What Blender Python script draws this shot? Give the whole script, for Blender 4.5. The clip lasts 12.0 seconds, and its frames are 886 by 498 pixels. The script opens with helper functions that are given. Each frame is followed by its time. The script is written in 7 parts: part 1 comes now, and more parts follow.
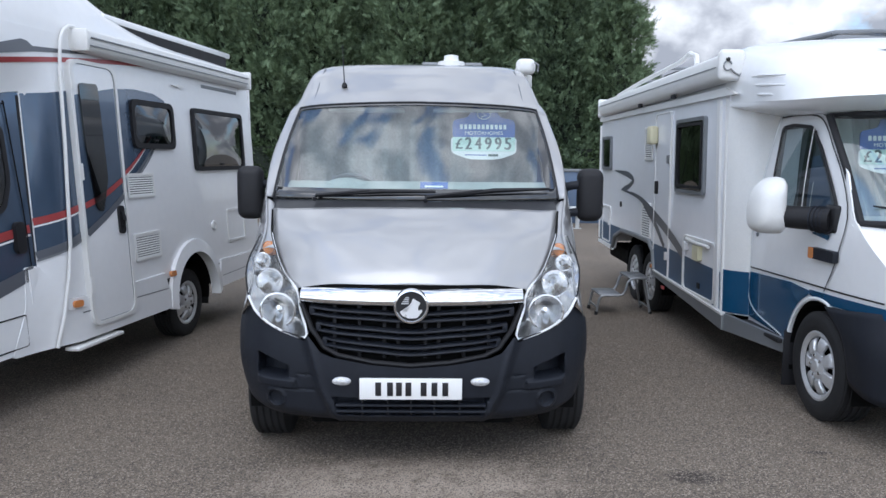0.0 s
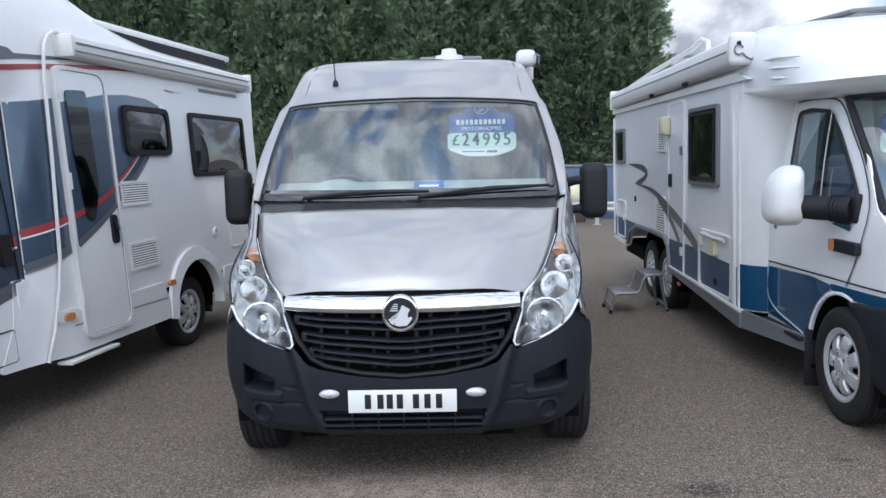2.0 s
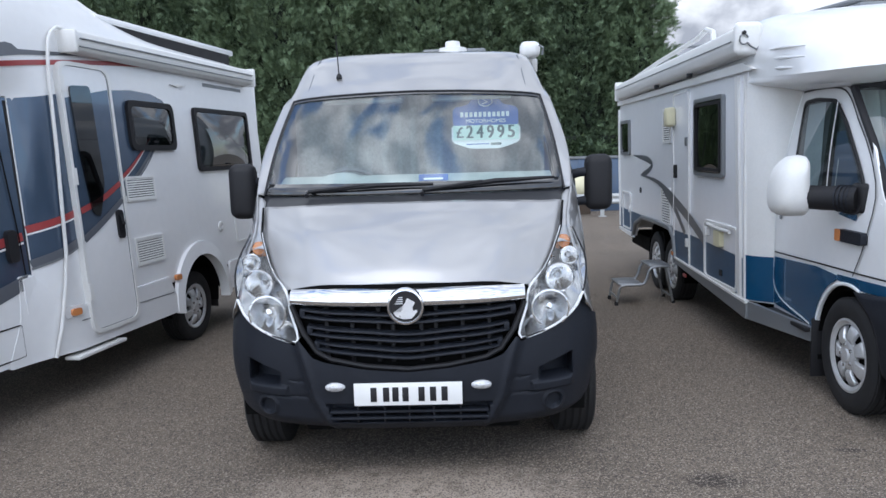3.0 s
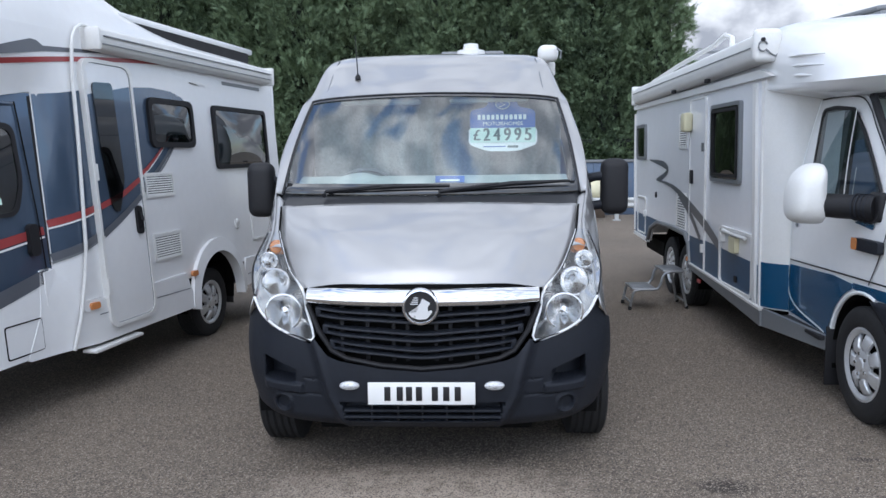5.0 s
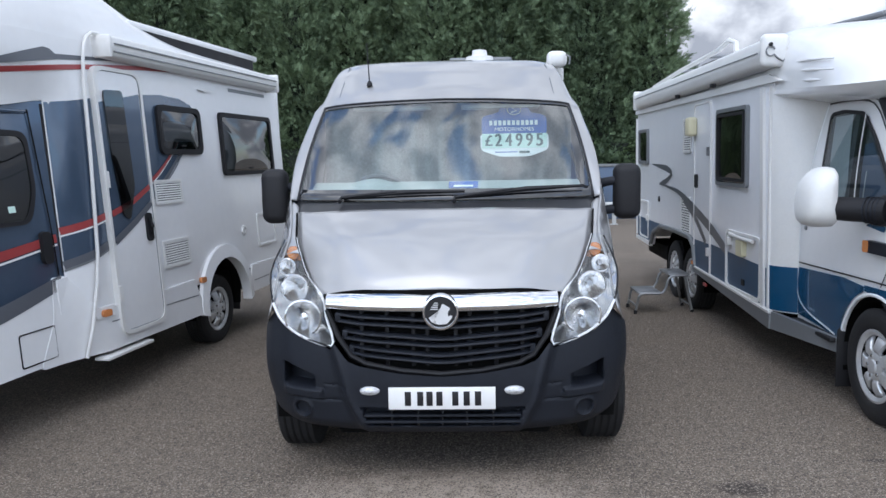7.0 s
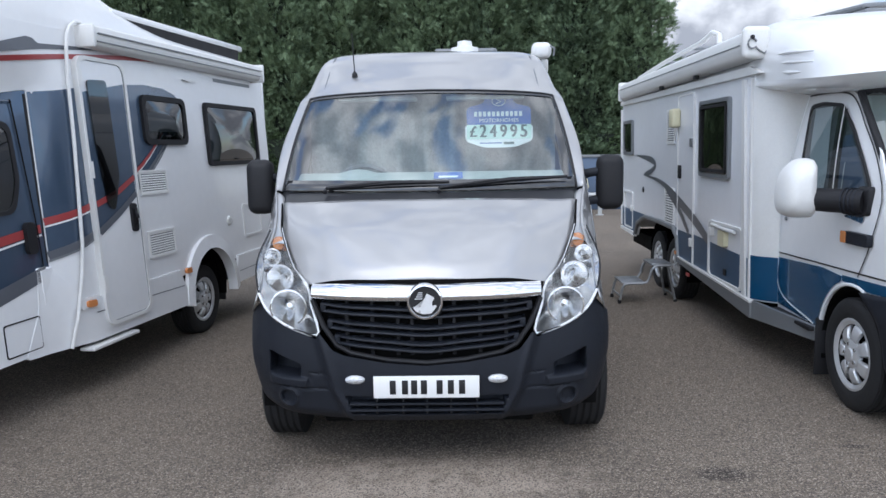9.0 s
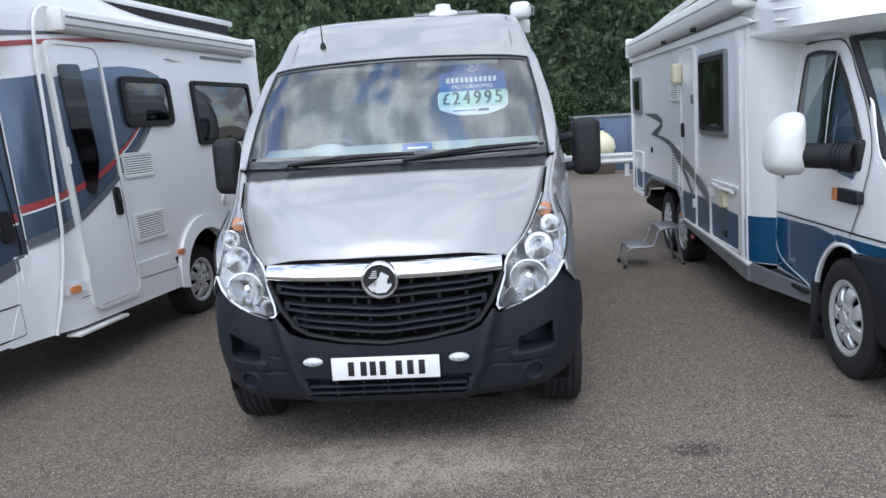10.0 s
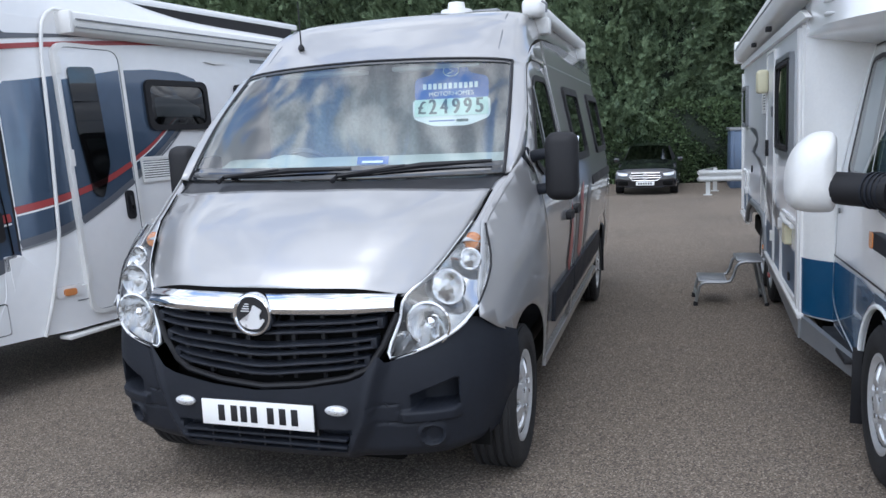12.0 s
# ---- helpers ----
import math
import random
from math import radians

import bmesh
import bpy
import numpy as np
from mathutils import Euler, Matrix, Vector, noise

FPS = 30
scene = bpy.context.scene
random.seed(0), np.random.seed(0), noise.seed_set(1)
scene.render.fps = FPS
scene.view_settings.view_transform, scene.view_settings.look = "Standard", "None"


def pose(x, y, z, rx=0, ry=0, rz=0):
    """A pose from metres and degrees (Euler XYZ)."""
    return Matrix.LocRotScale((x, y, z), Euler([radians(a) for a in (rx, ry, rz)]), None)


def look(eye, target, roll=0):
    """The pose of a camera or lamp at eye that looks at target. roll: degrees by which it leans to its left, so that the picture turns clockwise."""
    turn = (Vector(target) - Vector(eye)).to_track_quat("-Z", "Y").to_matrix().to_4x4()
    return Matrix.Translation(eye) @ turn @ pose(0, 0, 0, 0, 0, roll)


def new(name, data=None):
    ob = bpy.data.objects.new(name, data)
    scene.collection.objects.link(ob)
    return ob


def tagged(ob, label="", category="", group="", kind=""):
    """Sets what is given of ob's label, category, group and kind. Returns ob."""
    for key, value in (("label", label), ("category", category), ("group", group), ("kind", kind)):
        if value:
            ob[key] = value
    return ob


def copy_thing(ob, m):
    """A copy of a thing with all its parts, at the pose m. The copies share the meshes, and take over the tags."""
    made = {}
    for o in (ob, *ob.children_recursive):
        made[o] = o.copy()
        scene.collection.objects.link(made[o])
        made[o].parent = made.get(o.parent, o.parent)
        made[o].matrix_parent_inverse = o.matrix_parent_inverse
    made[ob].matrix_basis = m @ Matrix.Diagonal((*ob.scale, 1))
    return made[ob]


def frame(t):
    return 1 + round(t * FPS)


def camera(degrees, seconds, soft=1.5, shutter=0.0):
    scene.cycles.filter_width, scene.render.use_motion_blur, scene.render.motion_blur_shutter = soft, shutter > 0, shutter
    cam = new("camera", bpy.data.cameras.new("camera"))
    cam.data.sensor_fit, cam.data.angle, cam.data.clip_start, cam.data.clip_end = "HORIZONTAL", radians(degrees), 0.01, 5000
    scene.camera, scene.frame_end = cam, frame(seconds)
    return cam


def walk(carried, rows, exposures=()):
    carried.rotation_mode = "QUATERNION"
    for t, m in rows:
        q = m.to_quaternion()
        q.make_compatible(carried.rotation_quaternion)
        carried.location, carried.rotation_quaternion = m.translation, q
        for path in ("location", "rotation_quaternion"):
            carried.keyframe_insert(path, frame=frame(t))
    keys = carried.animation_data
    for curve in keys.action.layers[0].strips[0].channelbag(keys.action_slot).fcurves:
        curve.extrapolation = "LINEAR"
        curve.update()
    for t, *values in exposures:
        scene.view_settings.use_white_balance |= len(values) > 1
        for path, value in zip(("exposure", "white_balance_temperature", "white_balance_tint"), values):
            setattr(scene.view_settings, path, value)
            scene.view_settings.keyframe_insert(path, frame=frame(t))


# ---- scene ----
cam = camera(60.2, 12.0)
PATH = [
    (0, (0.11, 0.093, 1.625), (0.054, 2.078, 1.391), 0.5),
    (0.5, (0.221, 0.219, 1.633), (0.166, 2.205, 1.401), -0.3),
    (1, (0.27, 0.28, 1.623), (0.202, 2.266, 1.396), -0.7),
    (1.5, (0.262, 0.319, 1.614), (0.166, 2.303, 1.386), -0.9),
    (2, (0.264, 0.327, 1.612), (0.147, 2.31, 1.377), -1.2),
    (2.5, (0.271, 0.33, 1.61), (0.141, 2.31, 1.36), -1.6),
    (4.5, (0.256, 0.306, 1.617), (0.107, 2.284, 1.362), -1.2),
    (5, (0.256, 0.299, 1.618), (0.091, 2.276, 1.368), -0.7),
    (5.5, (0.258, 0.296, 1.618), (0.083, 2.273, 1.376), -0.3),
    (6, (0.258, 0.292, 1.621), (0.077, 2.27, 1.385), -0.3),
    (6.5, (0.228, 0.287, 1.625), (0.044, 2.265, 1.392), -0.7),
    (7, (0.136, 0.269, 1.623), (-0.014, 2.25, 1.386), -1.0),
    (9, (0.151, 0.234, 1.626), (0.035, 2.213, 1.364), -0.9),
    (9.5, (0.29, 0.285, 1.621), (0.146, 2.248, 1.266), -1.6),
    (10, (0.542, 0.411, 1.634), (0.323, 2.368, 1.289), -3.5),
    (10.5, (0.767, 0.626, 1.616), (0.518, 2.583, 1.286), -4.0),
    (11, (1.041, 0.805, 1.606), (0.732, 2.756, 1.293), -3.0),
    (11.5, (1.391, 0.998, 1.617), (0.888, 2.908, 1.3), -3.4),
    (12, (1.599, 1.247, 1.603), (0.95, 3.113, 1.295), -2.3),
]
walk(cam, [(t, look(eye, target, roll)) for t, eye, target, roll in PATH],
     exposures=[(0.0, 1.53, 5880, 10), (8.9, 1.55, 5880, 10), (9.5, 1.67, 5900, 10), (12.0, 1.65, 5890, 10)])

# world: a broken overcast sky and one wide, weak sun
world = bpy.data.worlds.new("sky")
scene.world = world
world.use_nodes = True
wt = world.node_tree
for nd in list(wt.nodes):
    wt.nodes.remove(nd)
w_out = wt.nodes.new("ShaderNodeOutputWorld")
w_bg = wt.nodes.new("ShaderNodeBackground")
w_sky = wt.nodes.new("ShaderNodeTexSky")
w_sky.sky_type = "NISHITA"
w_sky.sun_disc = False
SUN_EL, SUN_AZ = 54.0, 190.0
w_sky.sun_elevation, w_sky.sun_rotation = radians(SUN_EL), radians(SUN_AZ)
w_co = wt.nodes.new("ShaderNodeTexCoord")
w_map = wt.nodes.new("ShaderNodeMapping")
w_map.inputs["Scale"].default_value = (1.9, 0.75, 2.4)
w_map.inputs["Location"].default_value = (0.35, 0.2, 0.0)
w_n = wt.nodes.new("ShaderNodeTexNoise")
w_n.inputs["Scale"].default_value, w_n.inputs["Detail"].default_value = 3.7, 10.0
w_n.inputs["Roughness"].default_value, w_n.inputs["Distortion"].default_value = 0.56, 0.5
w_r = wt.nodes.new("ShaderNodeValToRGB")
w_r.color_ramp.elements[0].position, w_r.color_ramp.elements[1].position = 0.385, 0.475
w_r2 = wt.nodes.new("ShaderNodeValToRGB")
w_r2.color_ramp.elements[0].position, w_r2.color_ramp.elements[0].color = 0.41, (2.2, 2.28, 2.5, 1)
w_r2.color_ramp.elements[1].position, w_r2.color_ramp.elements[1].color = 0.61, (5.2, 5.2, 5.25, 1)
w_n2 = wt.nodes.new("ShaderNodeTexNoise")
w_n2.inputs["Scale"].default_value, w_n2.inputs["Detail"].default_value = 6.5, 11.0
w_mix = wt.nodes.new("ShaderNodeMix")
w_mix.data_type = "RGBA"
wt.links.new(w_co.outputs["Generated"], w_map.inputs[0])
wt.links.new(w_map.outputs[0], w_n.inputs["Vector"])
wt.links.new(w_map.outputs[0], w_n2.inputs["Vector"])
wt.links.new(w_n.outputs[0], w_r.inputs[0])
wt.links.new(w_n2.outputs[0], w_r2.inputs[0])
wt.links.new(w_r.outputs[0], w_mix.inputs["Factor"])
wt.links.new(w_sky.outputs[0], w_mix.inputs["A"])
wt.links.new(w_r2.outputs[0], w_mix.inputs["B"])
w_dot = wt.nodes.new("ShaderNodeVectorMath")
w_dot.operation = "DOT_PRODUCT"
w_dot.inputs[1].default_value = (math.sin(radians(SUN_AZ)) * 0.96, math.cos(radians(SUN_AZ)) * 0.96, 0.28)
wt.links.new(w_co.outputs["Generated"], w_dot.inputs[0])
w_glow = wt.nodes.new("ShaderNodeMapRange")
w_glow.inputs["From Min"].default_value, w_glow.inputs["From Max"].default_value = -1.0, 1.0
w_glow.inputs["To Min"].default_value, w_glow.inputs["To Max"].default_value = 0.45, 1.03
wt.links.new(w_dot.outputs["Value"], w_glow.inputs["Value"])
w_lit = wt.nodes.new("ShaderNodeMix")
w_lit.data_type, w_lit.blend_type = "RGBA", "MULTIPLY"
w_lit.inputs["Factor"].default_value = 1.0
wt.links.new(w_mix.outputs["Result"], w_lit.inputs["A"])
wt.links.new(w_glow.outputs[0], w_lit.inputs["B"])
wt.links.new(w_lit.outputs["Result"], w_bg.inputs[0])
w_bg.inputs[1].default_value = 0.15
wt.links.new(w_bg.outputs[0], w_out.inputs[0])

sun_data = bpy.data.lights.new("sun", "SUN")
sun_data.energy, sun_data.angle, sun_data.color = 0.3, radians(40), (1.0, 0.96, 0.9)
sun = new("sun", sun_data)
sun.matrix_world = look((0, 0, 30), (0 - math.sin(radians(SUN_AZ)), -math.cos(radians(SUN_AZ)), 30 - math.tan(radians(SUN_EL))))


# ---- materials ----
def mat(name, color, rough=0.5, metal=0.0, coat=0.0, var=0.06, scale=6.0, bump=0.0, bscale=80.0, dirt=0.0, spec=0.5, dirtcol=(0.16, 0.14, 0.11), rvar=0.05):
    """A surface with fine and coarse variation of tone and gloss, and a fine relief."""
    m = bpy.data.materials.new(name)
    m.use_nodes = True
    nt = m.node_tree
    b = nt.nodes["Principled BSDF"]
    b.inputs["Roughness"].default_value, b.inputs["Metallic"].default_value = rough, metal
    b.inputs["Coat Weight"].default_value, b.inputs["Coat Roughness"].default_value = coat, 0.04
    b.inputs["Specular IOR Level"].default_value = spec
    co = nt.nodes.new("ShaderNodeTexCoord")
    n1 = nt.nodes.new("ShaderNodeTexNoise")
    n1.inputs["Scale"].default_value, n1.inputs["Detail"].default_value = scale, 6.0
    n2 = nt.nodes.new("ShaderNodeTexNoise")
    n2.inputs["Scale"].default_value, n2.inputs["Detail"].default_value = scale * 9, 4.0
    nt.links.new(co.outputs["Object"], n1.inputs["Vector"])
    nt.links.new(co.outputs["Object"], n2.inputs["Vector"])
    ad = nt.nodes.new("ShaderNodeMath")
    ad.operation = "ADD"
    nt.links.new(n1.outputs[0], ad.inputs[0])
    nt.links.new(n2.outputs[0], ad.inputs[1])
    mr = nt.nodes.new("ShaderNodeMapRange")
    mr.inputs["From Min"].default_value, mr.inputs["From Max"].default_value = 0.6, 1.4
    mr.inputs["To Min"].default_value, mr.inputs["To Max"].default_value = 1 - var, 1 + var
    nt.links.new(ad.outputs[0], mr.inputs["Value"])
    mx = nt.nodes.new("ShaderNodeMix")
    mx.data_type, mx.blend_type = "RGBA", "MULTIPLY"
    mx.inputs["Factor"].default_value = 1.0
    mx.inputs["A"].default_value = (*color, 1)
    nt.links.new(mr.outputs[0], mx.inputs["B"])
    last = mx.outputs["Result"]
    if dirt:
        n3 = nt.nodes.new("ShaderNodeTexNoise")
        n3.inputs["Scale"].default_value, n3.inputs["Detail"].default_value = 3.1, 10.0
        nt.links.new(co.outputs["Object"], n3.inputs["Vector"])
        rp = nt.nodes.new("ShaderNodeValToRGB")
        rp.color_ramp.elements[0].position, rp.color_ramp.elements[1].position = 0.5, 0.75
        rp.color_ramp.elements[1].color = (dirt, dirt, dirt, 1)
        nt.links.new(n3.outputs[0], rp.inputs[0])
        m2 = nt.nodes.new("ShaderNodeMix")
        m2.data_type = "RGBA"
        nt.links.new(rp.outputs[0], m2.inputs["Factor"])
        nt.links.new(last, m2.inputs["A"])
        m2.inputs["B"].default_value = (*dirtcol, 1)
        last = m2.outputs["Result"]
    nt.links.new(last, b.inputs["Base Color"])
    mr2 = nt.nodes.new("ShaderNodeMapRange")
    mr2.inputs["From Min"].default_value, mr2.inputs["From Max"].default_value = 0.3, 0.7
    mr2.inputs["To Min"].default_value, mr2.inputs["To Max"].default_value = max(rough - rvar, 0.01), min(rough + rvar, 1)
    nt.links.new(n1.outputs[0], mr2.inputs["Value"])
    nt.links.new(mr2.outputs[0], b.inputs["Roughness"])
    if bump:
        n4 = nt.nodes.new("ShaderNodeTexNoise")
        n4.inputs["Scale"].default_value, n4.inputs["Detail"].default_value = bscale, 3.0
        nt.links.new(co.outputs["Object"], n4.inputs["Vector"])
        bp = nt.nodes.new("ShaderNodeBump")
        bp.inputs["Strength"].default_value, bp.inputs["Distance"].default_value = bump, 0.004
        nt.links.new(n4.outputs[0], bp.inputs["Height"])
        nt.links.new(bp.outputs[0], b.inputs["Normal"])
    return m


def glass(name, tint=(0.9, 0.95, 0.95), rough=0.0, alpha_mix=0.5):
    """Thin glazing: clear or tinted, with a glossy face."""
    m = bpy.data.materials.new(name)
    m.use_nodes = True
    nt = m.node_tree
    nt.nodes.remove(nt.nodes["Principled BSDF"])
    out = nt.nodes["Material Output"]
    tr = nt.nodes.new("ShaderNodeBsdfTransparent")
    tr.inputs[0].default_value = (*tint, 1)
    gl = nt.nodes.new("ShaderNodeBsdfGlossy")
    gl.inputs["Roughness"].default_value = rough + 0.01
    lw = nt.nodes.new("ShaderNodeLayerWeight")
    lw.inputs["Blend"].default_value = 0.5
    fr = nt.nodes.new("ShaderNodeMath")
    fr.operation = "POWER"
    fr.inputs[1].default_value = 4.0
    nt.links.new(lw.outputs["Facing"], fr.inputs[0])
    ml = nt.nodes.new("ShaderNodeMath")
    ml.operation = "MULTIPLY_ADD"
    ml.inputs[1].default_value, ml.inputs[2].default_value = 1.0, alpha_mix
    ml.use_clamp = True
    nt.links.new(fr.outputs[0], ml.inputs[0])
    mx = nt.nodes.new("ShaderNodeMixShader")
    nt.links.new(ml.outputs[0], mx.inputs[0])
    nt.links.new(tr.outputs[0], mx.inputs[1])
    nt.links.new(gl.outputs[0], mx.inputs[2])
    nt.links.new(mx.outputs[0], out.inputs[0])
    return m


M_SILVER = mat("silver_paint", (0.4, 0.397, 0.395), 0.34, 0.5, 1.0, 0.012, 1.2, rvar=0.008)
M_PLASTIC = mat("dark_grey_plastic", (0.012, 0.0145, 0.021), 0.55, 0, 0, 0.18, 4.0, 0.25, 500, spec=0.3, dirt=0.06, dirtcol=(0.07, 0.07, 0.07))
M_BLACK = mat("black_plastic", (0.013, 0.013, 0.015), 0.6, 0, 0, 0.1, 8.0, spec=0.35)
# near-black for undersides, gaps and recesses; their shade is put into the colour
M_DEEP = mat("recess_black", (0.004, 0.004, 0.004), 0.9, 0, 0, 0.1, 8.0, spec=0.1)
M_RUBBER = mat("tyre_rubber", (0.011, 0.011, 0.012), 0.8, 0, 0, 0.2, 9.0, 0.3, 200, dirt=0.12, dirtcol=(0.05, 0.046, 0.042))
M_CHROME = mat("chrome", (0.8, 0.81, 0.83), 0.08, 1.0, 0, 0.02, 5.0)
M_ALLOY = mat("silver_wheel_trim", (0.66, 0.67, 0.68), 0.36, 0.5, 0.2, 0.08, 9.0, dirt=0.2)
M_WHITE = mat("white_gelcoat", (0.82, 0.825, 0.825), 0.25, 0, 0.5, 0.025, 1.6, dirt=0.05, dirtcol=(0.5, 0.5, 0.48), rvar=0.012)
M_PANEL = mat("pale_grey_panel", (0.85, 0.86, 0.88), 0.26, 0, 0.4, 0.02, 1.6, dirt=0.05, dirtcol=(0.4, 0.4, 0.39), rvar=0.012)
M_WHITEPLASTIC = mat("white_plastic", (0.74, 0.74, 0.72), 0.4, 0, 0, 0.04, 7.0, dirt=0.12, dirtcol=(0.45, 0.43, 0.38))
M_CREAM = mat("yellowed_plastic", (0.66, 0.62, 0.42), 0.42, 0, 0, 0.05, 9.0)
M_SLATE = mat("slate_blue_paint", (0.072, 0.108, 0.165), 0.22, 0.4, 0.8, 0.06, 1.5, rvar=0.012)
M_STRIPEGREY = mat("grey_vinyl", (0.11, 0.118, 0.135), 0.35, 0, 0.2, 0.05, 4.0)
M_RED = mat("red_vinyl", (0.33, 0.05, 0.05), 0.35, 0, 0.2, 0.08, 4.0)
M_BLUE = mat("deep_blue_paint", (0.01, 0.075, 0.165), 0.25, 0.15, 0.7, 0.08, 2.0, dirt=0.12, dirtcol=(0.12, 0.14, 0.17), rvar=0.012)
M_ASHBLUE = mat("faded_blue_panel", (0.022, 0.07, 0.14), 0.4, 0.0, 0.1, 0.1, 2.0, rvar=0.012)
M_ORANGE = mat("amber_lens", (0.62, 0.24, 0.08), 0.2, 0, 0.5, 0.08, 40.0)
M_REFLECTOR = mat("prismatic_reflector", (0.6, 0.61, 0.62), 0.3, 0.3, 0.6, 0.3, 60.0, 0.8, 120.0)
M_PLATE = mat("plate_white", (0.82, 0.82, 0.8), 0.35, 0, 0.2, 0.02, 9.0)
M_INK = mat("black_ink", (0.01, 0.01, 0.012), 0.5, 0, 0, 0.02, 9.0)
M_GREENINK = mat("dark_green_ink", (0.01, 0.07, 0.07), 0.5, 0, 0, 0.02, 9.0)
M_SIGNBLUE = mat("sign_blue", (0.02, 0.1, 0.4), 0.4, 0, 0.2, 0.03, 9.0)
M_SIGNMINT = mat("sign_mint", (0.62, 0.82, 0.74), 0.4, 0, 0.2, 0.02, 9.0)
M_SIGNWHITE = mat("sign_white", (0.85, 0.88, 0.88), 0.4, 0, 0.2, 0.02, 9.0)
M_STEEL = mat("galvanised_steel", (0.33, 0.34, 0.35), 0.42, 0.8, 0, 0.1, 12.0, dirt=0.15)
M_GREYTRIM = mat("grey_trim", (0.2, 0.21, 0.22), 0.4, 0.2, 0, 0.05, 6.0)
M_SEAT = mat("seat_cloth", (0.55, 0.57, 0.56), 0.9, 0, 0, 0.12, 12.0, 0.3, 300)
M_DASH = mat("dash_plastic", (0.46, 0.5, 0.48), 0.7, 0, 0, 0.08, 12.0)
M_CURTAIN = mat("silver_blind", (0.56, 0.6, 0.6), 0.6, 0.1, 0, 0.1, 5.0)
M_CURTAINDARK = mat("dark_blind", (0.1, 0.11, 0.12), 0.75, 0, 0, 0.25, 5.0)
M_GLASS = glass("windscreen_glass", (0.8, 0.9, 0.89), 0.0, 0.2)
M_TINT = glass("tinted_glass", (0.18, 0.2, 0.21), 0.0, 0.12)
M_LENS = glass("lamp_lens", (0.93, 0.95, 0.96), 0.0, 0.05)
M_BARRIER = mat("weathered_white_steel", (0.5, 0.51, 0.5), 0.5, 0.2, 0, 0.12, 6.0, dirt=0.3)
M_CARBLACK = mat("black_car_paint", (0.008, 0.009, 0.013), 0.15, 0.2, 0.9, 0.05, 3.0, rvar=0.012)
M_CONTAINER = mat("blue_steel_box", (0.09, 0.13, 0.2), 0.5, 0.1, 0, 0.12, 3.0, dirt=0.25)
M_SATIN = mat("satin_chrome", (0.82, 0.83, 0.84), 0.3, 0.35, 0.5, 0.04, 20.0)
M_CABGLASS = glass("cab_side_glass", (0.6, 0.66, 0.68), 0.0, 0.04)
M_LAMPREFL = mat("lamp_reflector", (0.7, 0.69, 0.68), 0.06, 1.0, 0, 0.05, 20.0, 1.0, 45.0)
M_FRIT = mat("black_glass_edge", (0.008, 0.009, 0.011), 0.06, 0, 1.0, 0.1, 8.0, rvar=0.01)
M_SLAT = mat("grille_plastic", (0.022, 0.025, 0.033), 0.38, 0, 0, 0.1, 8.0)
M_COWL = mat("cowl_plastic", (0.012, 0.013, 0.016), 0.34, 0, 0, 0.15, 8.0)
M_CABCLOTH = mat("grey_cab_curtain", (0.3, 0.33, 0.33), 0.85, 0, 0, 0.25, 6.0)
M_HIDEF = mat("grey_lamp_body", (0.46, 0.46, 0.46), 0.12, 0.85, 0, 0.05, 15.0)


# ---- geometry helpers ----
def mesh_of(bm, name, smooth=True):
    me = bpy.data.meshes.new(name)
    bm.normal_update()
    bm.to_mesh(me)
    bm.free()
    if smooth:
        for p in me.polygons:
            p.use_smooth = True
        me.set_sharp_from_angle(angle=radians(38))
    return me


def part(name, bm, material, parent=None, label="", smooth=True, thick=0.0):
    """Links a bmesh as one mesh object under a thing or a part."""
    ob = new(name, mesh_of(bm, name, smooth))
    ob.data.materials.append(material)
    if parent is not None:
        ob.parent = parent
    if label:
        ob["label"] = label
    if thick:
        md = ob.modifiers.new("thickness", "SOLIDIFY")
        md.thickness, md.offset = thick, 0.0
    return ob


def thing(name, label, category, m=None, group="", kind=""):
    ob = new(name)
    ob.empty_display_size = 0.1
    if m is not None:
        ob.matrix_world = m
    return tagged(ob, label, category, group, kind)


def rrect(u0, v0, u1, v1, r=0.03, n=5):
    """A rectangle with rounded corners."""
    return rpoly([(u0, v0), (u1, v0), (u1, v1), (u0, v1)], r, n)


def rpoly(pts, r=0.03, n=5):
    """A polygon with rounded corners; r is one radius or one for each corner."""
    out, k = [], len(pts)
    for i, p in enumerate(pts):
        rr = r[i] if isinstance(r, (list, tuple)) else r
        p = Vector(p)
        a, b = Vector(pts[i - 1]) - p, Vector(pts[(i + 1) % k]) - p
        if rr <= 0:
            out.append(tuple(p))
            continue
        la, lb = min(rr, a.length * 0.48), min(rr, b.length * 0.48)
        s, e = p + a.normalized() * la, p + b.normalized() * lb
        for j in range(n + 1):
            t = j / n
            q = s * (1 - t) ** 2 + p * 2 * t * (1 - t) + e * t * t
            out.append((q.x, q.y))
    return out


